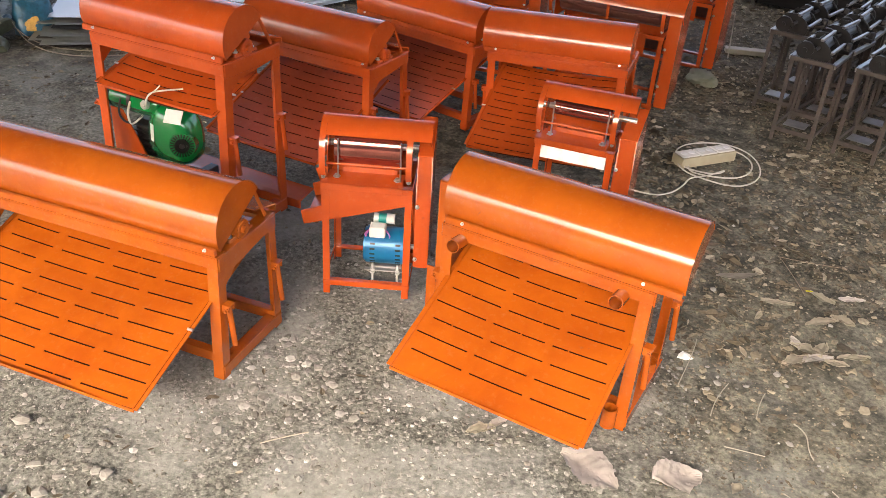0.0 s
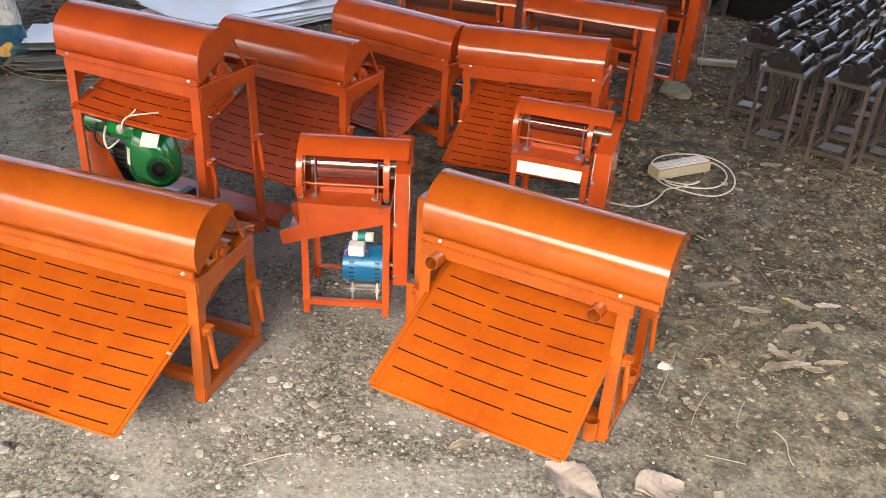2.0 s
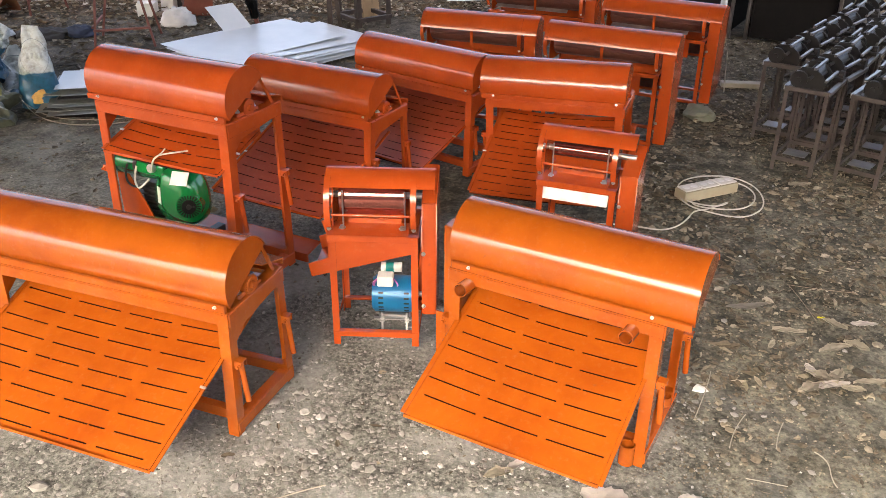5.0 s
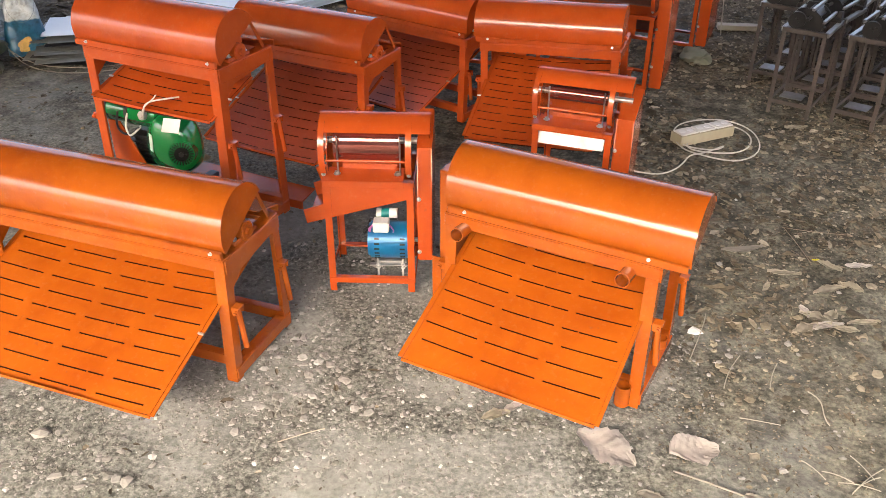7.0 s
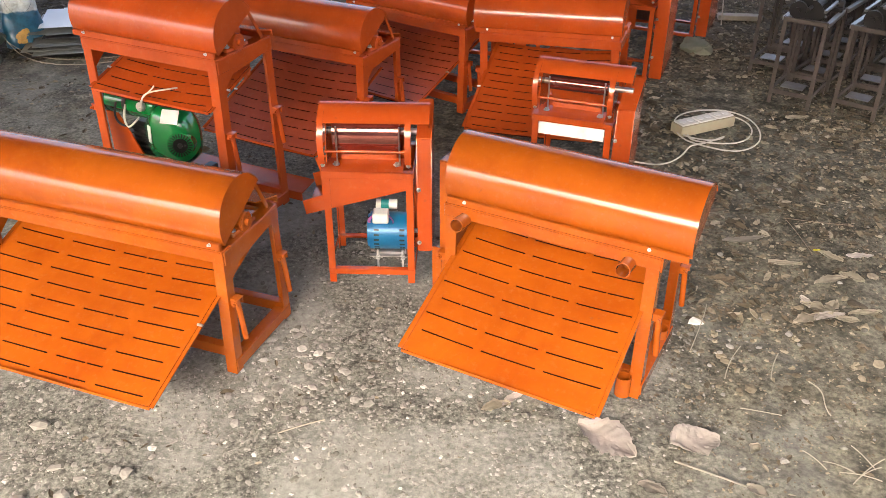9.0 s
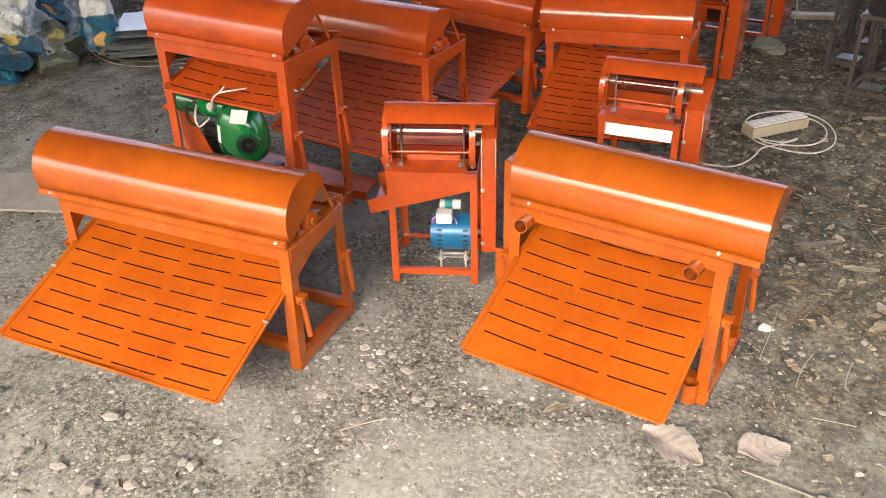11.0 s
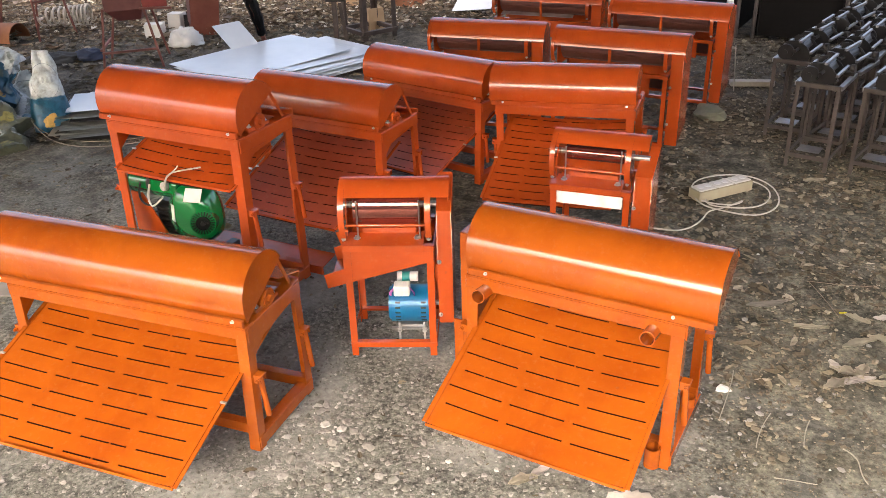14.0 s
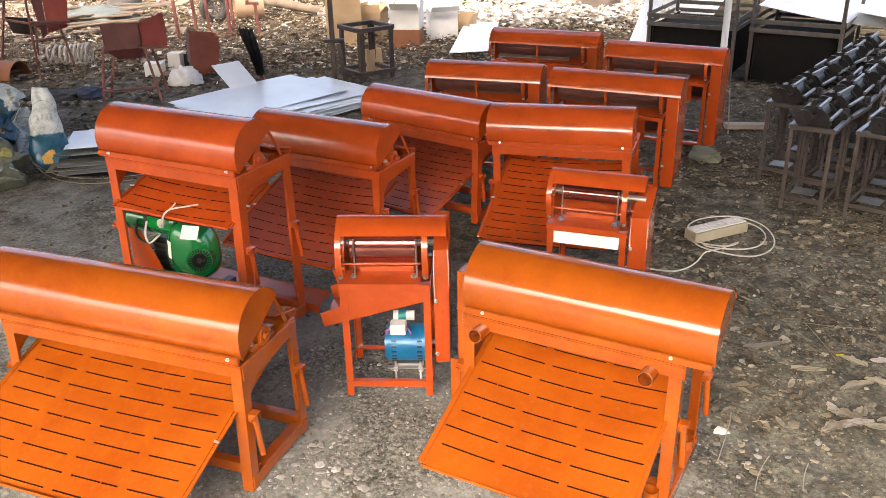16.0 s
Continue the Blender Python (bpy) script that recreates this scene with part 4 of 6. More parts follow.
def roller_stand(flip=False):
    rs = thing("roller_stand", Matrix.Identity(4), "dark brown steel stand with black drum head, in tight row", "roller stand", "dark roller stands")
    W, D, h, w = 0.215, 0.30, 0.455, 0.019
    for px, py, sx, sy in ((0, 0, -1, 1), (-W, 0, 1, 1), (0, D, -1, -1), (-W, D, 1, -1)):
        bm = bmesh.new()
        angle_leg(bm, px, py, 0, h, sx, sy, w, 0.004)
        part("leg", bm, STAND_STEEL, rs)
    for z in (0.055, h - 0.022):
        for a, b in (((-W, 0.003), (0, 0.003)), ((-W, D - 0.003), (0, D - 0.003)), ((-0.003, 0.0), (-0.003, D)), ((-W + 0.003, 0.0), (-W + 0.003, D))):
            bm = bmesh.new()
            bar(bm, (*a, z + 0.011), (*b, z + 0.011), 0.006 if z < 0.2 else 0.022, 0.022, (0, 0, 1), 0.001)
            part("rail", bm, STAND_STEEL if z < 0.2 or a[1] == b[1] else WORN, rs)
    bm = bmesh.new()
    box(bm, (-W + 0.03, 0.09, 0.062), (-0.07, 0.19, 0.066), 0.001)
    part("motor_plate", bm, WORN, rs, "bare steel plate")
    # the head: black side plates joined by rods, a small drum, a pulley in front
    lean = -0.02 if flip else 0.02
    for yy in (0.055, 0.205):
        bm = bmesh.new()
        prism(bm, [(-W / 2 + dx + lean * (dz > 0.05), h + dz) for dx, dz in ((-0.055, -0.02), (0.055, -0.02), (0.074, 0.03), (0.060, 0.070), (0.022, 0.095), (-0.035, 0.092), (-0.070, 0.062), (-0.066, 0.02))], "y", yy - 0.002, yy + 0.002)
        part("side_plate", bm, BLACK_ROLL, rs, "black side plate")
    for dx, dz in ((-0.070, 0.066), (0.072, 0.040), (0.010, 0.094)):
        bm = bmesh.new()
        bar(bm, (-W / 2 + dx, 0.035, h + dz), (-W / 2 + dx, 0.262, h + dz), 0.014, 0.014, (0, 0, 1), 0.001)
        part("tie_rod", bm, WORN, rs, "bare steel tie rod")
    bm = bmesh.new()
    cyl(bm, (-W / 2, 0.062, h + 0.052), (-W / 2, 0.198, h + 0.052), 0.032, 20)
    drum = part("drum", bm, BLACK_ROLL, rs, "black slatted drum", True)
    for k in range(6):
        a = math.pi / 3 * k
        bm = bmesh.new()
        bar(bm, (-W / 2 + 0.034 * math.cos(a), 0.064, h + 0.052 + 0.034 * math.sin(a)), (-W / 2 + 0.034 * math.cos(a), 0.196, h + 0.052 + 0.034 * math.sin(a)), 0.008, 0.010, (math.cos(a), 0, math.sin(a)))
        part("slat", bm, BLACK_ROLL, drum)
    bm = bmesh.new()
    cyl(bm, (-W / 2, -0.012, h + 0.052), (-W / 2, 0.255, h + 0.052), 0.009, 12)
    part("axle", bm, DARK_STEEL, rs, "", True)
    px = -W / 2 - 0.05 if flip else -W / 2 - 0.02
    bm = bmesh.new()
    cyl(bm, (px, 0.010, h + 0.040), (px, 0.026, h + 0.040), 0.040, 24)
    cyl(bm, (px, -0.006, h + 0.040), (px, 0.010, h + 0.040), 0.040, 24, 0.022)
    cyl(bm, (px, -0.016, h + 0.040), (px, -0.006, h + 0.040), 0.014, 12)
    part("pulley", bm, BLACK_ROLL, rs, "black domed pulley", True)
    for xx in (-W + 0.012, -0.012):
        bm = bmesh.new()
        box(bm, (xx - 0.010, 0.245, h), (xx + 0.010, 0.292, h + 0.012), 0.002)
        cyl(bm, (xx - 0.011, 0.27, h + 0.026), (xx + 0.011, 0.27, h + 0.026), 0.023, 16)
        part("bearing_block", bm, DARK_STEEL, rs, "", True)
    bm = bmesh.new()
    bar(bm, (0.004, 0.232, h + 0.010), (-W - 0.004, 0.232, h + 0.010), 0.016, 0.020, (0, 0, 1), 0.002)
    part("cross_bar", bm, DARK_STEEL, rs)
    return rs


rng = random.Random(21)
ROW_TURN = -37.0
masters = [roller_stand(), roller_stand(True)]
unused = [True, True]
for rx, ry, count in ((1.89, 4.60, 6), (1.84, 4.12, 6), (2.12, 3.98, 6), (2.39, 3.96, 6), (2.65, 3.92, 6)):
    for k in range(count):
        d = k * 0.335 + rng.uniform(-0.015, 0.015)
        m = pose(rx + d * 0.60, ry + d * 0.80, 0, 0, 0, ROW_TURN + rng.uniform(-4, 4))
        pick = rng.randrange(2)
        if unused[pick]:
            masters[pick].matrix_world = m
            unused[pick] = False
        else:
            copy_thing(masters[pick], m)


# ---- sacks ----
def sack_material(name, low, mark, seed, split=0.45, patchy=0.25, printed=True):
    """Woven plastic: white above, a coloured foot, a yellow printed shape, grey print and dirt."""
    m, nt, p = nodes_of(name)
    tc = nt.nodes.new("ShaderNodeTexCoord")
    sep = nt.nodes.new("ShaderNodeSeparateXYZ")
    nt.links.new(tc.outputs["Generated"], sep.inputs[0])

    def seeded(scale, detail, w):
        n = noise_node(nt, scale, detail, 0.55)
        n.noise_dimensions = "4D"
        n.inputs["W"].default_value = w
        return n

    def calc(op, a, b=None, c=None):
        q = nt.nodes.new("ShaderNodeMath")
        q.operation = op
        for sock, v in zip(q.inputs, (a, b, c)):
            if isinstance(v, bpy.types.NodeSocket):
                nt.links.new(v, sock)
            elif v is not None:
                sock.default_value = v
        return q.outputs[0]
    X, Z = sep.outputs[0], sep.outputs[2]
    n = seeded(7, 3, seed)
    height = calc("MULTIPLY_ADD", n.outputs[0], patchy, Z)
    edge = split + patchy * 0.45
    f = ramp(nt, height, [(edge - 0.012, (1, 1, 1)), (edge + 0.012, (0, 0, 0))])
    c = mix_color(nt, f.outputs[0], (0.56, 0.62, 0.63), low)
    # grey arch round the print, and the print itself as bars
    dx, dz = calc("ABSOLUTE", calc("SUBTRACT", X, 0.5)), calc("ABSOLUTE", calc("SUBTRACT", Z, 0.62))
    ring = calc("ADD", calc("POWER", calc("MULTIPLY", dx, 2.7), 2.0), calc("POWER", calc("MULTIPLY", dz, 4.2), 2.0))
    ring = calc("MULTIPLY_ADD", n.outputs[0], 0.35, ring)
    arch = ramp(nt, ring, [(0.94, (0, 0, 0)), (0.97, (0.75, 0.75, 0.75)), (1.12, (0.75, 0.75, 0.75)), (1.16, (0, 0, 0))])
    arch.color_ramp.interpolation = "LINEAR"
    if printed:
        c = mix_color(nt, arch.outputs[0], c, (0.10, 0.17, 0.20))
        stroke = calc("GREATER_THAN", calc("SINE", calc("MULTIPLY", X, 58.0)), -0.1)
        inside = calc("MULTIPLY", calc("LESS_THAN", dx, 0.20), calc("LESS_THAN", calc("ABSOLUTE", calc("SUBTRACT", Z, 0.64)), 0.034))
        c = mix_color(nt, calc("MULTIPLY", calc("MULTIPLY", stroke, inside), 0.55), c, (0.30, 0.35, 0.37))
    # yellow shape on the foot
    blot = calc("ADD", calc("POWER", calc("MULTIPLY", calc("SUBTRACT", X, 0.52), 2.4), 2.0), calc("POWER", calc("MULTIPLY", calc("SUBTRACT", Z, 0.14), 6.0), 2.0))
    blot = calc("MULTIPLY_ADD", seeded(16, 2, seed + 3).outputs[0], 1.1, blot)
    k = ramp(nt, blot, [(0.68, (1, 1, 1)), (0.72, (0, 0, 0))])
    c = mix_color(nt, k.outputs[0], c, mark)
    ink = ramp(nt, seeded(9, 3, seed + 7).outputs[0], [(0.57, (0, 0, 0)), (0.60, (0.7, 0.7, 0.7))])
    if not printed or patchy > 0.4:
        c = mix_color(nt, ink.outputs[0], c, (0.10, 0.13, 0.12))
    n3 = noise_node(nt, 20, 6, 0.7)
    dirt = ramp(nt, n3.outputs[0], [(0.32, (0.55, 0.52, 0.46)), (0.56, (1, 1, 1))])
    c = mix_color(nt, 1.0, c, dirt.outputs[0], "MULTIPLY")
    nt.links.new(c, p.inputs["Base Color"])
    p.inputs["Roughness"].default_value = 0.34
    w = noise_node(nt, 45, 5, 0.7)
    bump(nt, p, w.outputs[0], 0.25, 0.004)
    return m


SACK_BLUE = sack_material("blue_white_sack", (0.015, 0.11, 0.20), (0.62, 0.38, 0.10), 1)
SACK_BLUE2 = sack_material("mostly_blue_sack", (0.02, 0.10, 0.18), (0.60, 0.36, 0.12), 5, 0.55, 0.9, False)
SACK_WHITE = sack_material("mostly_white_sack", (0.04, 0.13, 0.2), (0.58, 0.45, 0.15), 9, 0.22, 0.5)
SACK_OLIVE = sack_material("olive_white_sack", (0.12, 0.13, 0.09), (0.35, 0.33, 0.10), 13, 0.40, 0.9, False)


def sack(m, w, d, h, seed, mat, label, crumple=0.035, empty=0.3, limp=1.3):
    """A woven sack, full at its base and slack at its mouth."""
    rnd = random.Random(seed)
    off = Vector((rnd.uniform(0, 50), rnd.uniform(0, 50), rnd.uniform(0, 50)))
    bm = bmesh.new()
    nu, nv = 72, 52
    rings = []
    for j in range(nv + 1):
        v = j / nv
        ring = []
        fill = (1 - empty * v ** 1.5) * (1 - 0.12 * (1 - v) ** 6)
        thick = fill * (1 - 0.75 * max(0, v - 0.72) / 0.28)
        for i in range(nu):
            a = 2 * math.pi * i / nu
            c, s = math.cos(a), math.sin(a)
            px = math.copysign(abs(c) ** 0.55, c) * w / 2 * fill
            py = math.copysign(abs(s) ** 0.8, s) * d / 2 * thick
            p = Vector((px, py, v * h))
            q = p * 7 + off
            e = p + off
            d1 = noise.voronoi(Vector((e.x * 8 + e.z * 3, e.y * 8, e.z * 5)))[0]
            d2 = noise.voronoi(Vector((e.x * 17 - e.z * 6, e.y * 17, e.z * 11)))[0]
            n = noise.noise(e * 3) * 0.7 + (d1[1] - d1[0] - 0.25) * 1.5 + (d2[1] - d2[0] - 0.25) * 0.45
            nrm = Vector((c, s, 0))
            p += nrm * n * crumple * (0.6 + 0.8 * v)
            p.z += noise.noise(q * 0.7 + Vector((9, 9, 9))) * crumple * 1.2 * v
            p.z = max(p.z, 0.0)
            fold = noise.noise_vector(e * 4.5) * crumple * limp + noise.noise_vector(e * 10) * crumple * limp * 0.25
            p += fold * min(1.0, 0.35 + 2 * v)
            p.z = max(p.z, 0.0)
            ring.append(bm.verts.new(p))
        rings.append(ring)
    for j in range(nv):
        for i in range(nu):
            k = (i + 1) % nu
            bm.faces.new((rings[j][i], rings[j][k], rings[j + 1][k], rings[j + 1][i]))
    bm.faces.new(rings[0][::-1])
    bm.faces.new(rings[-1])
    ob = part("sack", bm, mat, None, smooth=True)
    ob.data.set_sharp_from_angle(angle=radians(24))
    ob.matrix_world = m
    return tagged(ob, label, "sack", "woven plastic sacks")


sack(pose(-2.62, 5.13, 0, -6, 2, 24), 0.25, 0.16, 0.50, 2, SACK_BLUE, "white and blue woven sack with yellow print, standing upright", 0.020, 0.66, 0.4)
P = "crumpled white and blue woven sack in a heap"
for x, y, z, rx, ry, rz, w, d, h, seed, mat in (
        (-2.72, 4.72, 0.0, -64, 0, 42, 0.25, 0.12, 0.40, 3, SACK_OLIVE), (-3.00, 4.48, 0.0, -60, 0, 14, 0.32, 0.12, 0.40, 4, SACK_BLUE), (-2.96, 4.66, 0.12, -50, 14, 30, 0.36, 0.12, 0.48, 5, SACK_WHITE),
        (-2.78, 4.90, 0.05, -62, -12, 58, 0.30, 0.11, 0.44, 6, SACK_OLIVE), (-3.28, 4.52, 0.0, -58, 0, 5, 0.30, 0.14, 0.38, 7, SACK_BLUE2), (-3.20, 4.86, 0.16, -44, 10, 20, 0.34, 0.14, 0.46, 8, SACK_BLUE2),
        (-3.00, 5.20, 0.16, -40, 20, 25, 0.30, 0.16, 0.40, 9, SACK_BLUE2), (-3.46, 4.92, 0.10, -50, 0, -5, 0.36, 0.15, 0.45, 10, SACK_OLIVE), (-2.76, 5.32, 0.0, -66, 0, 45, 0.28, 0.12, 0.42, 11, SACK_WHITE),
        (-3.38, 5.36, 0.12, -38, -8, 15, 0.34, 0.18, 0.42, 12, SACK_BLUE2), (-2.88, 4.56, 0.10, -70, 24, 60, 0.28, 0.10, 0.42, 14, SACK_WHITE)):
    sack(pose(x, y, z, rx, ry, rz), w, d, h, seed, mat, "crumpled white and blue woven sack in a heap", 0.055)


# ---- sheet metal ----
def plate(bm, corners, t=0.004):
    """A flat four-cornered sheet with thickness."""
    c = [Vector(p) for p in corners]
    n = (c[1] - c[0]).cross(c[3] - c[0]).normalized() * t
    a = [bm.verts.new(p) for p in c]
    b = [bm.verts.new(p + n) for p in c]
    bm.faces.new(a)
    bm.faces.new(b[::-1])
    for k in range(4):
        j = (k + 1) % 4
        bm.faces.new((a[k], a[j], b[j], b[k]))


def sheet(pts_center, yaw, lx, ly, z, label, mat=GALV, bend=0.02, tilt=(0, 0), seed=0, name="metal_sheet", t=0.0016):
    rnd = random.Random(seed)
    bm = bmesh.new()
    n = 14
    vs = [[], []]
    ph = rnd.uniform(0, 6)
    for side, dz in ((0, 0.0), (1, -t)):
        for j in range(n + 1):
            vs[side].append([bm.verts.new((lx * (i / n - 0.5), ly * (j / n - 0.5), dz + bend * (0.5 + 0.5 * math.sin(ph + 3.1 * i / n + 1.7 * j / n)))) for i in range(n + 1)])
    for s in (0, 1):
        for j in range(n):
            for i in range(n):
                bm.faces.new((vs[s][j][i], vs[s][j][i + 1], vs[s][j + 1][i + 1], vs[s][j + 1][i]))
    for i in range(n):
        for j in (0, n):
            bm.faces.new((vs[0][j][i], vs[0][j][i + 1], vs[1][j][i + 1], vs[1][j][i]))
            bm.faces.new((vs[0][i][j], vs[0][i + 1][j], vs[1][i + 1][j], vs[1][i][j]))
    ob = part(name, bm, mat, None, smooth=True)
    ob.matrix_world = pose(*pts_center, z, tilt[0], tilt[1], yaw)
    return tagged(ob, label, "metal sheet", "stacked steel sheets")


SL = "bare galvanised steel sheet in a stack on the ground"
for k, (cx, cy, yw, lx, ly) in enumerate(((-1.30, 6.42, 47, 1.42, 0.84), (-1.27, 6.50, 50, 1.36, 0.86), (-1.36, 6.44, 44, 1.44, 0.82), (-1.34, 6.52, 48, 1.38, 0.84), (-1.46, 6.50, 45, 1.30, 0.80), (-1.58, 6.56, 47, 1.16, 0.80))):
    sheet((cx, cy), yw, lx, ly, 0.012 + 0.013 * k, SL, bend=0.014, seed=k)
bm = bmesh.new()
plate(bm, ((-1.87, 6.78, 0.088), (-1.69, 6.96, 0.088), (-1.845, 7.03, 0.262), (-2.025, 6.85, 0.262)), 0.0016)
ob = part("metal_sheet", bm, GALV, None)
tagged(ob, "small pale steel sheet propped up on the stack", "metal sheet", "stacked steel sheets")
OLD_SHEET = simple("dull_old_sheet", (0.20, 0.215, 0.20), (0.30, 0.31, 0.30), 4, (0.35, 0.55), 0.4, 0.1)
for k in range(10):
    sheet((-2.10 + rng.uniform(-0.05, 0.05), 5.14 + 0.028 * k), 14 + rng.uniform(-7, 7), 0.92, 0.44, 0.006 + 0.012 * k, "dull steel sheet offcut lying in a loose pile", GALV if k == 9 else OLD_SHEET if k % 3 else DARK_STEEL, 0.012, (0, rng.uniform(-1, 1)), seed=30 + k)
sheet((-2.42, 5.80), 12, 0.46, 0.22, 0.03, "narrow pale steel offcut lying in a pile", GALV, 0.01, seed=44)
sheet((0.18, 9.05), 84, 2.2, 0.36, 0.11, "white sheet lying on the leaf litter", WHITE_CARD, 0.03, seed=50, name="white_sheet")


# ---- maroon hoppers and frames at the back ----
BRIGHT_MAROON = simple("bright_maroon", (0.20, 0.022, 0.018), (0.26, 0.045, 0.032), 9, (0.5, 0.7), 0, 0.2)


def hopper_stand(m, label, legs, rails, panels):
    hs = thing("hopper_stand", m, label, "hopper", "maroon hopper stands")
    for a, b in legs:
        bm = bmesh.new()
        bar(bm, a, b, 0.017, 0.017, (0, 1, 0), 0.002)
        part("leg", bm, RUST_PINK, hs, "faded red steel leg")
    for a, b in rails:
        bm = bmesh.new()
        bar(bm, a, b, 0.018, 0.018, (0, 0, 1), 0.002)
        part("rail", bm, RUST_PINK, hs, "faded red rail")
    for name, mat, corners in panels:
        bm = bmesh.new()
        plate(bm, corners)
        part(name, bm, mat, hs)
    return hs


hopper_stand(pose(-2.84, 6.57, 0, 0, 0, 7.4), "maroon steel hopper on thin splayed legs, stored beside scrap",
             (((0, 0, 0), (0.06, 0.05, 0.46)), ((0.46, 0, 0), (0.37, 0.05, 0.46)), ((-0.03, 0.38, 0), (0.08, 0.32, 0.44)), ((0.43, 0.43, 0), (0.36, 0.32, 0.44))),
             (((0.01, 0.0, 0.13), (0.44, 0.0, 0.15)), ((0.0, 0.02, 0.15), (0.0, 0.36, 0.17)), ((0.34, 0.03, 0.455), (0.58, 0.06, 0.445)), ((0.06, 0.05, 0.445), (0.06, 0.32, 0.445)), ((0.37, 0.05, 0.435), (0.37, 0.32, 0.435))),
             (("front_panel", MAROON, ((0.065, 0.05, 0.64), (0.345, 0.05, 0.642), (0.362, 0.04, 0.455), (0.078, 0.04, 0.44))),
              ("door_panel", BRIGHT_MAROON, ((0.355, 0.06, 0.642), (0.535, 0.12, 0.705), (0.54, 0.11, 0.452), (0.366, 0.05, 0.45))),
              ("back_panel", MAROON, ((0.08, 0.32, 0.58), (0.50, 0.32, 0.62), (0.50, 0.31, 0.44), (0.09, 0.31, 0.44))),
              ("side_panel", MAROON, ((0.068, 0.055, 0.635), (0.082, 0.315, 0.575), (0.090, 0.305, 0.44), (0.080, 0.047, 0.44))),
              ("chute_front", MAROON, ((0.082, 0.045, 0.438), (0.360, 0.045, 0.452), (0.315, 0.13, 0.355), (0.145, 0.13, 0.350))),
              ("chute_side", MAROON, ((0.360, 0.046, 0.45), (0.37, 0.31, 0.44), (0.320, 0.24, 0.355), (0.318, 0.132, 0.355)))))
hopper_stand(pose(-4.26, 7.78, 0, 0, 0, -19.5), "maroon sheet seat on a faded red steel frame among scrap",
             (((0, 0, 0), (0.18, 0.05, 0.69)), ((0.46, 0, 0), (0.48, 0.0, 0.745)), ((0.55, 0.365, 0), (0.505, 0.30, 0.45)), ((0.10, 0.36, 0), (0.22, 0.31, 0.45))),
             (((0.17, 0.05, 0.70), (0.49, 0.005, 0.715)), ((0.475, 0.0, 0.51), (0.64, 0.30, 0.478)), ((0.47, 0.0, 0.346), (0.52, 0.30, 0.335)), ((0.12, 0.04, 0.52), (0.47, 0.0, 0.50)), ((0.20, 0.05, 0.69), (0.24, 0.31, 0.66))),
             (("back_panel", BRIGHT_MAROON, ((0.36, 0.31, 0.70), (0.66, 0.31, 0.735), (0.60, 0.30, 0.424), (0.36, 0.30, 0.36))),
              ("inner_panel", MAROON, ((0.22, 0.31, 0.66), (0.352, 0.31, 0.695), (0.352, 0.30, 0.35), (0.284, 0.30, 0.308))),
              ("seat_plate", RUST_PINK, ((0.478, 0.01, 0.49), (0.62, 0.29, 0.462), (0.40, 0.29, 0.44), (0.38, 0.10, 0.455))),
              ("dark_tray", DARK_STEEL, ((0.13, 0.06, 0.54), (0.43, 0.08, 0.53), (0.40, 0.10, 0.38), (0.17, 0.08, 0.39)))))


def pipe_frame(label):
    pf = thing("frame", pose(-2.6, 9.6, 0), label, "steel frame")
    for a, b in (((-0.39, 0.17, 0), (-0.42, 0.15, 0.80)), ((-0.24, 0.16, 0), (-0.26, 0.16, 0.52)), ((0.02, 0.24, 0), (0.0, 0.24, 0.52)), ((0.37, -0.05, 0), (0.35, -0.05, 0.37)), ((0.27, -0.05, 0.37), (0.25, -0.05, 0.56)), ((-0.51, -0.12, 0), (-0.53, -0.12, 0.52)), ((0.05, -0.08, 0), (0.05, -0.08, 0.5))):
        bm = bmesh.new()
        bar(bm, a, b, 0.032, 0.032, (0, 1, 0), 0.002)
        part("post", bm, RUST_PINK, pf)
    for a, b in (((-0.60, -0.12, 0.53), (0.27, -0.06, 0.57)), ((-0.45, 0.16, 0.53), (0.27, 0.22, 0.53)), ((0.25, -0.05, 0.37), (0.39, -0.05, 0.37)), ((-0.22, 0.0, 0.03), (0.10, 0.0, 0.035)), ((-0.53, -0.12, 0.50), (-0.42, 0.16, 0.50))):
        bm = bmesh.new()
        bar(bm, a, b, 0.032, 0.032, (0, 0, 1), 0.002)
        part("rail", bm, RUST_PINK, pf)
    return pf


pipe_frame("faded red welded steel frame standing in leaf litter")


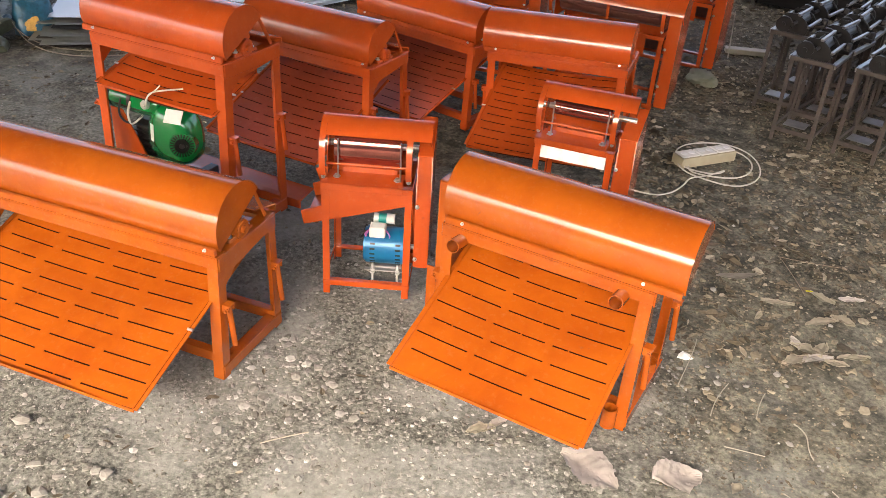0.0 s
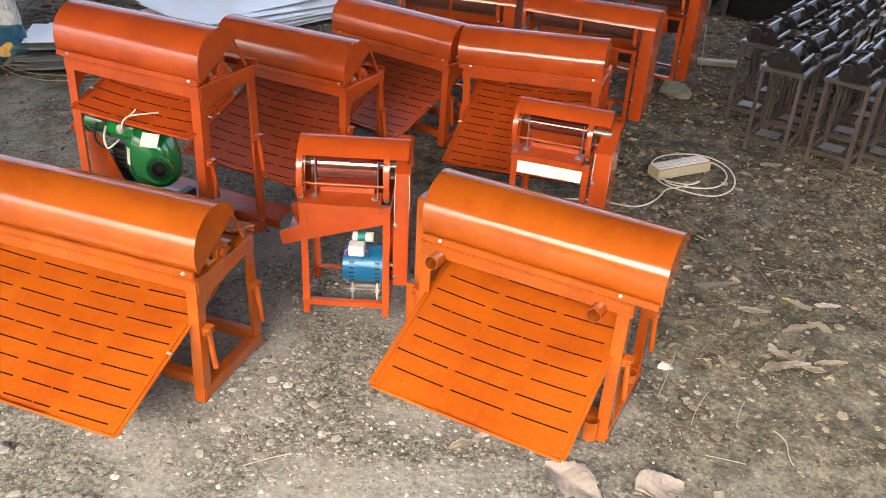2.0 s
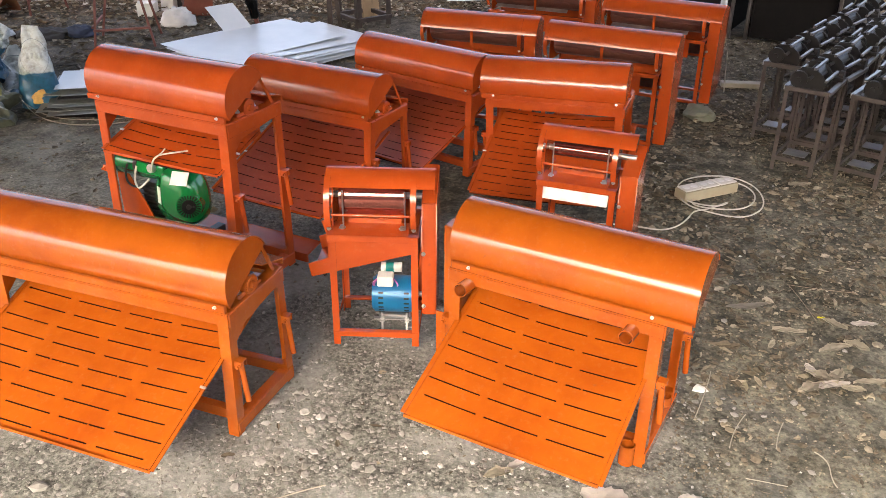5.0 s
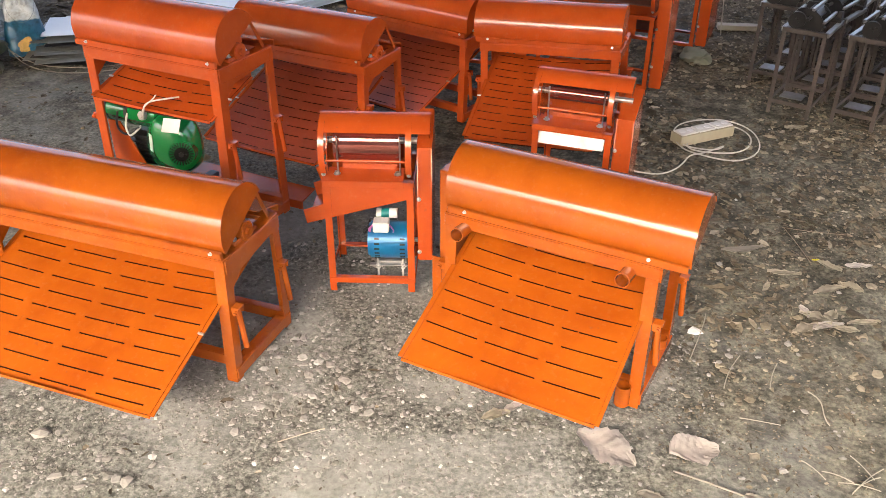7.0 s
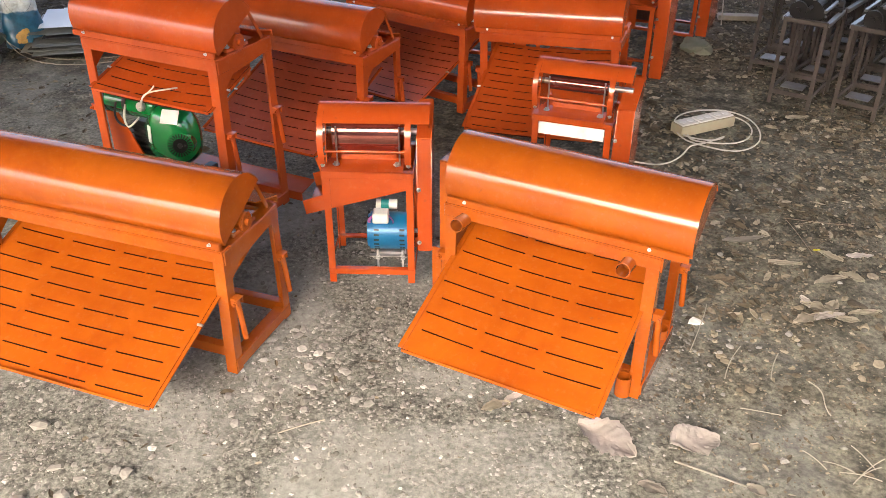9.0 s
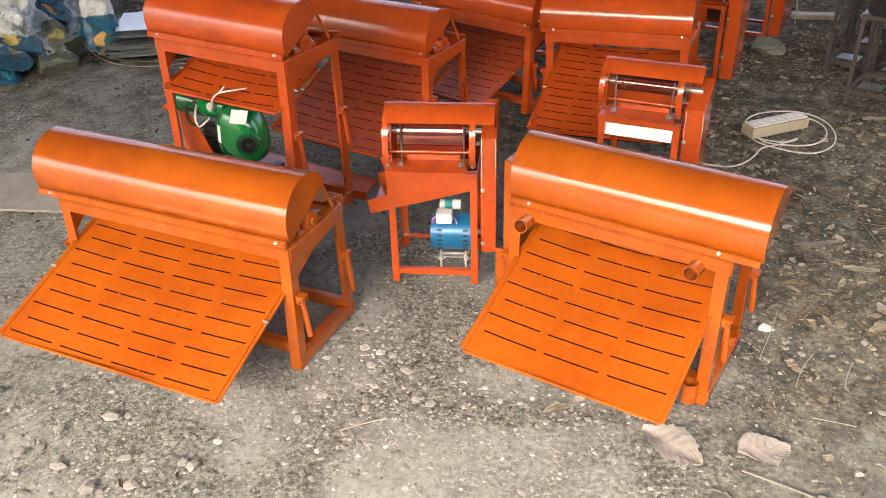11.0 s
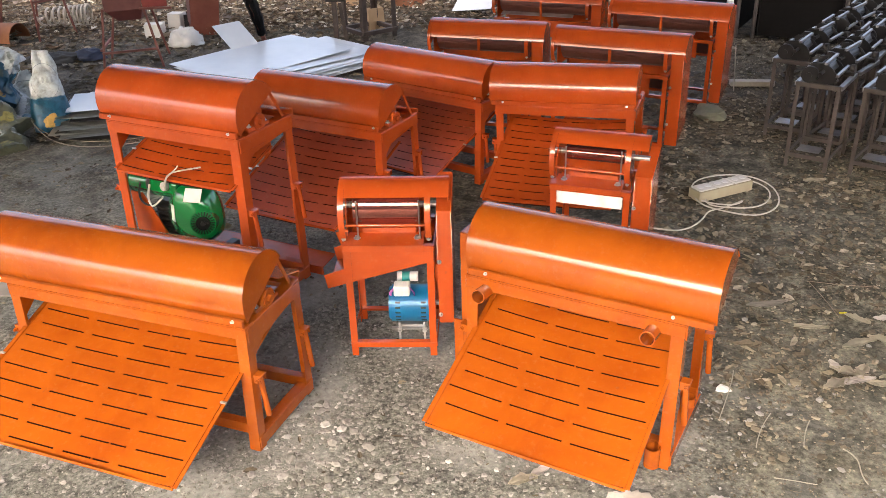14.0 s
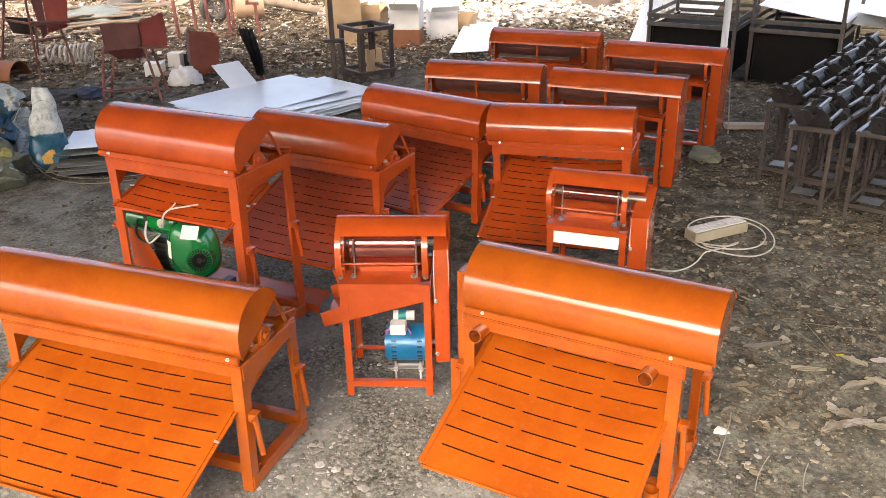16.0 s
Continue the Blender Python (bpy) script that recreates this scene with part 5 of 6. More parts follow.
def wheel():
    wh = thing("wheel", pose(-2.98, 10.55, 0.19, 90, 0, 40), "old black tyre on a dull grey rim, leaning upright", "wheel")
    bm = bmesh.new()
    nseg, ms, R, r = 40, 12, 0.145, 0.048
    g = [[bm.verts.new(((R + r * math.cos(b)) * math.cos(a), (R + r * math.cos(b)) * math.sin(a), r * 0.9 * math.sin(b))) for b in [2 * math.pi * j / ms for j in range(ms)]] for a in [2 * math.pi * i / nseg for i in range(nseg)]]
    for i in range(nseg):
        for j in range(ms):
            bm.faces.new((g[i][j], g[(i + 1) % nseg][j], g[(i + 1) % nseg][(j + 1) % ms], g[i][(j + 1) % ms]))
    part("tyre", bm, BLACK_RUBBER, wh, "", True)
    bm = bmesh.new()
    pipe(bm, (0, 0, -0.03), (0, 0, 0.03), 0.108, 0.012, 32)
    for k in range(6):
        a = math.pi * k / 3
        bar(bm, (0, 0, 0), (0.1 * math.cos(a), 0.1 * math.sin(a), 0), 0.022, 0.016, (0, 0, 1), 0.003)
    cyl(bm, (0, 0, -0.035), (0, 0, 0.035), 0.028, 16)
    part("rim", bm, simple("dull_rim", (0.13, 0.125, 0.12), (0.08, 0.075, 0.07), 12, (0.5, 0.7), 0.2, 0.1), wh, "dull grey rim", True)


wheel()
bm = bmesh.new()
pipe(bm, (0, 0, 0), (0.34, 0, 0), 0.16, 0.004, 32)
barrel = part("drum_shell", bm, simple("tan_drum", (0.30, 0.205, 0.14), (0.23, 0.15, 0.10), 8, (0.7, 0.9), 0, 0.2), None, smooth=True)
barrel.matrix_world = pose(-2.78, 10.72, 0.165, 0, 0, 20)
tagged(barrel, "tan rolled drum shell lying open in the litter", "drum")


def carton(x, y, z, yaw, w, d, h, mat, label, flaps=True, two=None, lean=0.0):
    """A cardboard box with thin walls; flaps: its top stands open; two: a second card colour for its lower half."""
    cb = thing("carton", pose(x, y, z, 0, lean, yaw), label, "box", "discarded cardboard boxes")
    rnd = random.Random(int(abs(x * 100) + abs(y * 37)))
    t = 0.005

    def shell(bm, z0, z1, grow):
        a, b = w / 2 + grow, d / 2 + grow
        for lo, hi in (((-a, -b, z0), (a, -b + t, z1)), ((-a, b - t, z0), (a, b, z1)), ((-a, -b + t, z0), (-a + t, b - t, z1)), ((a - t, -b + t, z0), (a, b - t, z1))):
            box(bm, lo, hi, 0.0015)
        for v in bm.verts:
            v.co += Vector((noise.noise(v.co * 6 + Vector((x, y, 0))), noise.noise(v.co * 6 + Vector((y, x, 3))), 0)) * 0.012
    bm = bmesh.new()
    if two:
        shell(bm, 0, h * 0.5, 0)
        part("lower_half", bm, two, cb, "brown lower half")
        bm = bmesh.new()
        shell(bm, h * 0.5, h, 0.003)
    else:
        shell(bm, 0, h, 0)
    part("body", bm, mat, cb)
    if flaps:
        for s, n, half in ((-1, "x", d), (1, "x", d), (-1, "y", w), (1, "y", w)):
            a = radians(rnd.uniform(-25, 60))
            out, up = 0.4 * (w if n == "x" else d) * math.sin(a), -0.4 * (w if n == "x" else d) * math.cos(a) * -1
            bm = bmesh.new()
            if n == "x":
                bar(bm, (s * w / 2, 0, h), (s * (w / 2 + out), 0, h + up), half * 0.96, 0.004, (1, 0, 0))
            else:
                bar(bm, (0, s * d / 2, h), (0, s * (d / 2 + out), h + up), 0.004, half * 0.96, (1, 0, 0))
            part("flap", bm, mat, cb)
    else:
        bm = bmesh.new()
        box(bm, (-w / 2 + t, -d / 2 + t, h - 0.012), (w / 2 - t, d / 2 - t, h - 0.006), 0.001)
        part("lid", bm, mat, cb)
    return cb


carton(-1.22, 9.05, 0, 8, 0.36, 0.30, 0.56, CARDBOARD, "tall tan cardboard box standing in litter", False)
carton(-0.92, 9.3, 0, -20, 0.22, 0.2, 0.30, CARDBOARD, "small tan cardboard box in litter")
carton(-0.55, 8.90, 0, -8, 0.30, 0.26, 0.38, WHITE_CARD, "white carton with a brown lower half", True, BROWN_CARD)
carton(-0.20, 9.32, 0, 12, 0.30, 0.26, 0.30, WHITE_CARD, "white carton on the leaf litter")
carton(0.04, 9.40, 0, -25, 0.20, 0.18, 0.18, CARDBOARD, "small yellowed cardboard box in litter")
carton(0.24, 9.15, 0, 15, 0.26, 0.2, 0.16, WHITE_CARD, "flattened cream carton in litter", False)
carton(-0.30, 10.2, 0.0, 5, 0.5, 0.45, 0.26, WHITE_CARD, "low white carton behind other boxes", False)
carton(-0.80, 7.75, 0.0, 28, 0.15, 0.06, 0.20, CARDBOARD, "folded tan cardboard piece behind a steel stand", False)
RUSTY_BOX = simple("rusty_box", (0.22, 0.050, 0.030), (0.30, 0.10, 0.060), 7, (0.6, 0.8), 0, 0.2)
hb = thing("hopper_box", pose(-2.34, 7.72, 0, 0, 0, 24), "rusty red sheet hopper box on thin legs in the scrap", "hopper")
bm = bmesh.new()
prism(bm, [(-0.13, 0.12), (0.11, 0.08), (0.14, 0.35), (-0.11, 0.39)], "y", -0.11, -0.106)
prism(bm, [(-0.13, 0.12), (0.11, 0.08), (0.14, 0.35), (-0.11, 0.39)], "y", 0.106, 0.11)
part("side_wall", bm, RUSTY_BOX, hb)
for a, b in (((-0.13, 0.12), (-0.11, 0.39)), ((0.11, 0.08), (0.14, 0.35))):
    bm = bmesh.new()
    bar(bm, (a[0], 0, a[1]), (b[0], 0, b[1]), 0.004, 0.212, (0, 1, 0))
    part("end_wall", bm, MAROON, hb, "dark maroon end wall")
bm = bmesh.new()
bar(bm, (-0.127, 0, 0.123), (0.108, 0, 0.083), 0.212, 0.004, (0, 1, 0))
part("floor_plate", bm, RUSTY_BOX, hb)
for px, py in ((-0.11, -0.10), (0.10, -0.10), (-0.11, 0.10), (0.10, 0.10)):
    bm = bmesh.new()
    bar(bm, (px * 1.1, py, 0), (px, py, 0.12), 0.018, 0.018, (0, 1, 0), 0.002)
    part("leg", bm, RUST_PINK, hb)
carton(-2.80, 7.72, 0, 6, 0.16, 0.14, 0.12, WHITE_CARD, "small white carton under a hopper", False)
carton(-2.62, 7.82, 0, -12, 0.13, 0.12, 0.19, WHITE_CARD, "small white carton under a hopper", False)
carton(-2.48, 7.88, 0, 4, 0.18, 0.12, 0.17, DARK_STEEL, "small black box beside white cartons", False)


def steel_stand():
    st = thing("steel_stand", pose(-0.592, 7.50, 0, 0, 0, 38), "dark brown welded steel stand, empty and open", "stand")
    W, D, h = 0.34, 0.34, 0.45
    for px, py, sx, sy in ((0, 0, -1, 1), (-W, 0, 1, 1), (0, D, -1, -1), (-W, D, 1, -1)):
        bm = bmesh.new()
        angle_leg(bm, px, py, 0, h, sx, sy, 0.045, 0.006)
        part("leg", bm, BROWN_STEEL, st)
    for z in (0.05, h - 0.03):
        for a, b in (((-W, 0.0), (0, 0.0)), ((-W, D), (0, D)), ((0, 0), (0, D)), ((-W, 0), (-W, D))):
            bm = bmesh.new()
            bar(bm, (*a, z + 0.018), (*b, z + 0.018), 0.035, 0.035, (0, 0, 1), 0.002)
            part("rail", bm, BROWN_STEEL, st)


steel_stand()
po = thing("steel_post", pose(-1.10, 7.34, 0), "brown rusty steel post with clamp, standing upright", "post")
bm = bmesh.new()
box(bm, (-0.02, -0.02, 0), (0.02, 0.02, 1.3), 0.003)
part("shaft", bm, BROWN_STEEL, po)
bm = bmesh.new()
box(bm, (-0.07, -0.03, 0.34), (0.10, 0.03, 0.37), 0.004)
part("clamp", bm, DARK_STEEL, po)
bm = bmesh.new()
bar(bm, (0.05, -0.02, 0.33), (0.09, -0.02, 0.0), 0.03, 0.012, (0, 1, 0), 0.002)
part("stay", bm, BROWN_STEEL, po)
cp = thing("cloth_post", pose(-1.80, 7.40, 0), "dark rag draped over a short rusty post", "post")
bm = bmesh.new()
bar(bm, (0.06, 0, 0), (-0.05, 0, 0.45), 0.035, 0.035, (0, 1, 0), 0.003)
part("post", bm, RUST_PINK, cp)
bm = bmesh.new()
n = 16
rows_ = []
for j in range(n + 1):
    v = j / n
    rows_.append([bm.verts.new((-0.11 + 0.12 * v + 0.13 * (i / n) * (1 - 0.35 * v) + 0.018 * noise.noise((i * 0.7, j * 0.4, 1)), -0.035 + 0.03 * math.sin(i * 1.3 + v * 2) * (0.4 + v), 0.47 - 0.40 * v + 0.03 * noise.noise((i * 0.5, j * 0.3, 4)))) for i in range(n + 1)])
for j in range(n):
    for i in range(n):
        bm.faces.new((rows_[j][i], rows_[j][i + 1], rows_[j + 1][i + 1], rows_[j + 1][i]))
ext = bmesh.ops.solidify(bm, geom=bm.faces[:], thickness=0.006)
part("rag", bm, simple("dark_rag", (0.02, 0.02, 0.022), (0.05, 0.05, 0.055), 12, (0.8, 0.95), 0, 0.3), cp, "dark grey rag", True)

# long pole and short planks across the litter
OLD_POLE = simple("old_pole", (0.10, 0.072, 0.052), (0.16, 0.12, 0.09), 9, (0.7, 0.9), 0, 0.4)
bm = bmesh.new()
cyl(bm, (-3.44, 12.3, 0.16), (-1.62, 10.35, 0.15), 0.06, 16, 0.05)
ob = part("long_pole", bm, OLD_POLE, None, smooth=True)
tagged(ob, "long weathered wooden pole lying over litter", "pole")
bm = bmesh.new()
bar(bm, (-0.12, 0, 0.018), (0.17, 0, 0.018), 0.07, 0.035, (0, 0, 1), 0.004)
ob = part("wood_block", bm, PALE_WOOD, None)
ob.matrix_world = pose(1.93, 5.74, 0, 0, 0, -6)
tagged(ob, "short pale plank lying on dark earth", "plank")

SCRAP_BOARD = simple("scrap_board", (0.15, 0.115, 0.082), (0.09, 0.066, 0.048), 7, (0.75, 0.92), 0, 0.4)
for k in range(11):
    bm = bmesh.new()
    bar(bm, (-rng.uniform(0.45, 0.75), 0, 0), (rng.uniform(0.35, 0.7), 0, rng.uniform(-0.01, 0.05)), rng.uniform(0.10, 0.20), 0.016, (0, 0, 1), 0.002)
    ob = part("board", bm, SCRAP_BOARD if k % 3 else OLD_POLE, None)
    ob.matrix_world = pose(-4.30 + rng.uniform(-0.25, 0.25), 9.75 + 0.10 * k, 0.03 + 0.019 * k, 0, rng.uniform(-2, 2), rng.uniform(5, 50))
    tagged(ob, "weathered scrap board thrown on a loose pile", "board", "scrap boards")

# half pipe of rusty sheet
bm = bmesh.new()
arc_sheet(bm, -0.55, 0.50, (0, 0.0), 0.15, 180, 0, 0.004, 20)
ob = part("half_pipe", bm, simple("rusty_orange_sheet", (0.30, 0.12, 0.05), (0.22, 0.08, 0.035), 8, (0.6, 0.8), 0.1, 0.2), None, smooth=True)
ob.matrix_world = pose(-4.50, 7.72, 0.02, 0, 0, -10)
tagged(ob, "rusty orange half-round sheet lying in scrap", "steel sheet")

# coil of hose
pts = []
for k in range(150):
    a = k * 0.42
    pts.append((-4.10 + 0.56 * (k / 149) ** 0.62, 8.15 + 0.10 * math.cos(a), 0.118 + (0.075 + 0.035 * k / 149) * math.sin(a)))
tagged(wire("hose_coil", pts, 0.011, simple("pale_hose", (0.45, 0.41, 0.35), (0.36, 0.32, 0.27), 12, (0.5, 0.7), 0, 0.1), None, 2), "stretched coil of pale hose lying among scrap", "hose")

# grey tarpaulin, bucket, plastic bags, blue cloth
def heap(name, m, sx, sy, sz, mat, label, category, seed, rough=0.35, n=30):
    """A soft crumpled heap with a flat base."""
    off = Vector((seed * 7.1, seed * 3.3, seed))
    bm = bmesh.new()
    rings = []
    for j in range(n // 2 + 1):
        el = math.pi / 2 * j / (n // 2)
        ring = []
        for i in range(n):
            a = 2 * math.pi * i / n
            p = Vector((math.cos(a) * math.cos(el), math.sin(a) * math.cos(el), math.sin(el)))
            q = p * 2.1 + off
            k = 1 + rough * ((1 - 2 * abs(noise.noise(q))) * 0.6 + (1 - 2 * abs(noise.noise(q * 2.7))) * 0.35)
            ring.append(bm.verts.new((p.x * sx * k, p.y * sy * k, max(0, p.z * sz * k))))
        rings.append(ring)
    for j in range(n // 2):
        for i in range(n):
            k = (i + 1) % n
            bm.faces.new((rings[j][i], rings[j][k], rings[j + 1][k], rings[j + 1][i]))
    bm.faces.new(rings[0])
    bmesh.ops.remove_doubles(bm, verts=bm.verts[:], dist=0.0005)
    ob = part(name, bm, mat, None)
    ob.data.polygons.foreach_set("use_smooth", [True] * len(ob.data.polygons))
    ob.matrix_world = m
    return tagged(ob, label, category)


TARP = simple("grey_green_tarp", (0.13, 0.15, 0.14), (0.09, 0.105, 0.1), 5, (0.35, 0.55), 0, 0.1)
heap("plastic_bag", pose(-2.42, 7.38, 0, 0, 0, 15), 0.12, 0.09, 0.12, PLASTIC_BAG, "crumpled white plastic bag on bare earth", "bag", 3, 0.45)
heap("tarpaulin", pose(-4.40, 10.5, 0.03, 0, 0, 10), 0.42, 0.32, 0.18, TARP, "grey-green crumpled tarpaulin over scrap", "tarpaulin", 5, 0.3)
heap("blue_cloth", pose(-3.12, 6.98, 0, 0, 0, -8), 0.11, 0.09, 0.06, simple("blue_cloth", (0.012, 0.02, 0.045), (0.02, 0.035, 0.08), 10, (0.6, 0.8), 0, 0.2), "crumpled blue plastic sheet on the earth", "plastic sheet", 6, 0.5)
heap("black_plastic", pose(-3.38, 6.92, 0, 0, 0, 5), 0.20, 0.12, 0.05, BLACK_RUBBER, "flat black plastic sheet on the earth", "plastic sheet", 8, 0.5)
bk = thing("bucket", pose(-4.5, 11.7, 0.03, 0, 0, 0), "grey metal bucket standing behind a tarpaulin", "bucket")
bm = bmesh.new()
pipe(bm, (0, 0, 0), (0, 0, 0.24), 0.22, 0.005, 28)
cyl(bm, (0, 0, 0.0), (0, 0, 0.006), 0.214, 28)
part("body", bm, simple("grey_bucket", (0.11, 0.105, 0.11), (0.08, 0.075, 0.08), 8, (0.4, 0.6), 0.2, 0.1), bk, "", True)


# ---- steel racks at the back right ----
def steel_rack(m, W, D, posts, rail_z, label, panel=True):
    rk = thing("steel_rack", m, label, "rack", "dark steel racks")
    for px, py in ((0, 0), (W, 0), (0, D), (W, D)):
        bm = bmesh.new()
        box(bm, (px - 0.014, py - 0.014, 0), (px + 0.014, py + 0.014, posts), 0.003)
        part("post", bm, RAIL_STEEL, rk)
    for z in rail_z:
        for a, b in (((0, -0.022), (W, -0.022)), ((0, D + 0.022), (W, D + 0.022)), ((-0.022, 0), (-0.022, D)), ((W + 0.022, 0), (W + 0.022, D))):
            bm = bmesh.new()
            bar(bm, (*a, z), (*b, z), 0.008, 0.035, (0, 0, 1), 0.001)
            part("rail", bm, RAIL_STEEL, rk)
    if panel:
        for a, b in (((0.0, 0.03), (W, 0.03)), ((0.03, 0.0), (0.03, D)), ((W - 0.03, 0), (W - 0.03, D))):
            bm = bmesh.new()
            bar(bm, (*a, 0.22), (*b, 0.22), 0.004, 0.40, (0, 0, 1))
            part("panel", bm, BLACK_MATT, rk, "matt black panel")
        bm = bmesh.new()
        box(bm, (0.02, 0.02, rail_z[0] - 0.03), (W - 0.02, D - 0.02, rail_z[0] - 0.026))
        part("shelf", bm, BLACK_MATT, rk)
    return rk


steel_rack(pose(2.37, 7.10, 0, 0, 0, -32), 0.68, 0.85, 1.15, (0.43, 0.50), "dark steel rack with black panels and tall posts")
steel_rack(pose(1.62, 7.50, 0, 0, 0, -30), 0.72, 0.8, 1.15, (0.43, 0.50), "dark steel rack with white sheets leaning on it")
sheet((3.16, 7.34), -30, 1.15, 0.85, 0.54, "white sheet lying across a steel rack", WHITE_CARD, 0.05, (4, 6), 61, "white_sheet")
sheet((3.55, 6.85), -35, 0.9, 0.7, 0.44, "white sheet lying across a steel rack", WHITE_CARD, 0.05, (-12, 12), 62, "white_sheet")
sheet((1.80, 8.26), -62, 0.26, 0.85, 0.42, "pale sheet leaning against a steel rack", GALV, 0.03, (68, 0), 63, "leaning_sheet")
sheet((2.18, 8.45), -20, 0.7, 0.8, 0.62, "pale sheet leaning against a steel rack", WHITE_CARD, 0.03, (34, 30), 64, "leaning_sheet")
POST = (2.050, 6.75)
bm = bmesh.new()
cyl(bm, POST + (0,), POST + (3.3,), 0.026, 20)
ob = part("shed_post", bm, GALV, None, smooth=True)
tagged(ob, "galvanised pipe post holding the shed roof", "post")
OLD_BOARD = simple("old_board", (0.115, 0.095, 0.062), (0.065, 0.052, 0.036), 3, (0.75, 0.92), 0, 0.4)
for k in range(11):
    bm = bmesh.new()
    bar(bm, (2.3 + 0.05 * k, 9.3 + 0.04 * k, 0.05 + 0.055 * k), (4.4 + 0.03 * k, 8.5 + 0.05 * k, 0.05 + 0.055 * k), 0.12, 0.05, (0, 0, 1), 0.004)
    tagged(part("board", bm, OLD_BOARD, None), "weathered wooden board stacked behind the racks", "board", "stacked boards")


# ---- back boundary: tree foot, board fence, greenery ----
def trunk():
    tr = thing("tree", pose(1.62, 10.35, 0), "old palm trunk with a flared foot, at the litter's edge", "tree")
    bm = bmesh.new()
    n, hgt = 28, 4.2
    rings = []
    for j in range(40):
        z = hgt * (j / 39) ** 1.6
        r = 0.16 + 0.20 * math.exp(-z / 0.28)
        rings.append([bm.verts.new((math.cos(2 * math.pi * i / n) * r * (1 + 0.10 * noise.noise((math.cos(2 * math.pi * i / n) * 2, math.sin(2 * math.pi * i / n) * 2, z * 0.8))) + 0.012 * math.sin(z * 30), math.sin(2 * math.pi * i / n) * r, z)) for i in range(n)])
    for j in range(39):
        for i in range(n):
            bm.faces.new((rings[j][i], rings[j][(i + 1) % n], rings[j + 1][(i + 1) % n], rings[j + 1][i]))
    part("trunk", bm, simple("palm_bark", (0.075, 0.056, 0.047), (0.12, 0.095, 0.08), 7, (0.8, 0.95), 0, 0.5, 25, dist=0.02), tr, "", True)
    rnd = random.Random(8)
    bm = bmesh.new()
    for f in range(16):
        a = 2 * math.pi * f / 16 + rnd.uniform(-0.1, 0.1)
        drop = rnd.uniform(0.2, 1.0)
        for k in range(22):
            s = k / 21
            base = Vector((math.cos(a) * 2.2 * s, math.sin(a) * 2.2 * s, 4.15 + 0.7 * s - (0.9 + drop) * s * s))
            for side in (-1, 1):
                d = Vector((-math.sin(a) * side, math.cos(a) * side, -0.55)) * (0.5 * (1 - 0.6 * s) * (0.3 + min(1, 4 * s)))
                w = Vector((math.cos(a), math.sin(a), 0)) * 0.03
                vs = [bm.verts.new(p) for p in (base - w, base + w, base + d)]
                bm.faces.new(vs)
    part("crown", bm, simple("palm_leaf", (0.05, 0.10, 0.03), (0.08, 0.13, 0.04), 4, (0.5, 0.7), 0, 0), tr)


trunk()
fence = tagged(new("fence"), "dark weathered board fence behind the yard", "fence", kind="structure")
fence.matrix_world = pose(0, 12.6, 0)
FENCE_WOOD = simple("dark_fence_wood", (0.012, 0.011, 0.009), (0.026, 0.022, 0.018), 6, (0.85, 0.98), 0, 0.4, spec=0.1)
rng = random.Random(33)
for k in range(4):
    bm = bmesh.new()
    z = 0.02 + 0.19 * k
    bar(bm, (-9, 0.02 * rng.uniform(-1, 1), z + 0.09), (9, 0.02 * rng.uniform(-1, 1), z + 0.09 + 0.02 * rng.uniform(-1, 1)), 0.025, 0.172, (0, 0, 1), 0.003)
    part("board", bm, FENCE_WOOD, fence)
for k in range(10):
    bm = bmesh.new()
    x = -9 + 2 * k
    box(bm, (x - 0.05, 0.04, 0), (x + 0.05, 0.14, 0.85), 0.005)
    part("post", bm, FENCE_WOOD, fence)
for k, (x, lean) in enumerate(((-2.1, 8), (-1.7, 5), (-3.0, 10))):
    bm = bmesh.new()
    n = 60
    a = [bm.verts.new((0.9 * (i / n - 0.5), 0.012 * math.sin(i * 1.3), 0)) for i in range(n + 1)]
    b = [bm.verts.new((0.9 * (i / n - 0.5), 0.012 * math.sin(i * 1.3), 0.8)) for i in range(n + 1)]
    for i in range(n):
        bm.faces.new((a[i], a[i + 1], b[i + 1], b[i]))
    bmesh.ops.solidify(bm, geom=bm.faces[:], thickness=0.002)
    ob = part("corrugated_sheet", bm, simple("old_corrugated", (0.045, 0.045, 0.045), (0.085, 0.075, 0.066), 5, (0.5, 0.7), 0.4, 0.2), None, smooth=True)
    ob.matrix_world = pose(x, 12.2 - 0.1 * k, 0, -lean, 0, 4 * k)
    tagged(ob, "old corrugated sheet leaning on the fence", "corrugated sheet")

OLD_WIRE = simple("old_tan_wire", (0.30, 0.26, 0.20), (0.22, 0.19, 0.15), 30, (0.6, 0.8), 0, 0)
tagged(wire("loose_wire", [(-2.70, 5.02, 0.10), (-2.62, 4.96, 0.02), (-2.50, 4.86, 0.01), (-2.36, 4.78, 0.008), (-2.15, 4.74, 0.01), (-1.95, 4.80, 0.02), (-1.8, 4.9, 0.01)], 0.003, OLD_WIRE, None, 2), "loose pale wire trailing from the sacks", "wire")
tagged(wire("loose_wire", [(-2.66, 5.0, 0.06), (-2.52, 4.90, 0.01), (-2.3, 4.84, 0.008), (-2.05, 4.86, 0.01), (-1.85, 4.98, 0.01)], 0.0026, OLD_WIRE, None, 2), "loose pale wire trailing from the sacks", "wire")


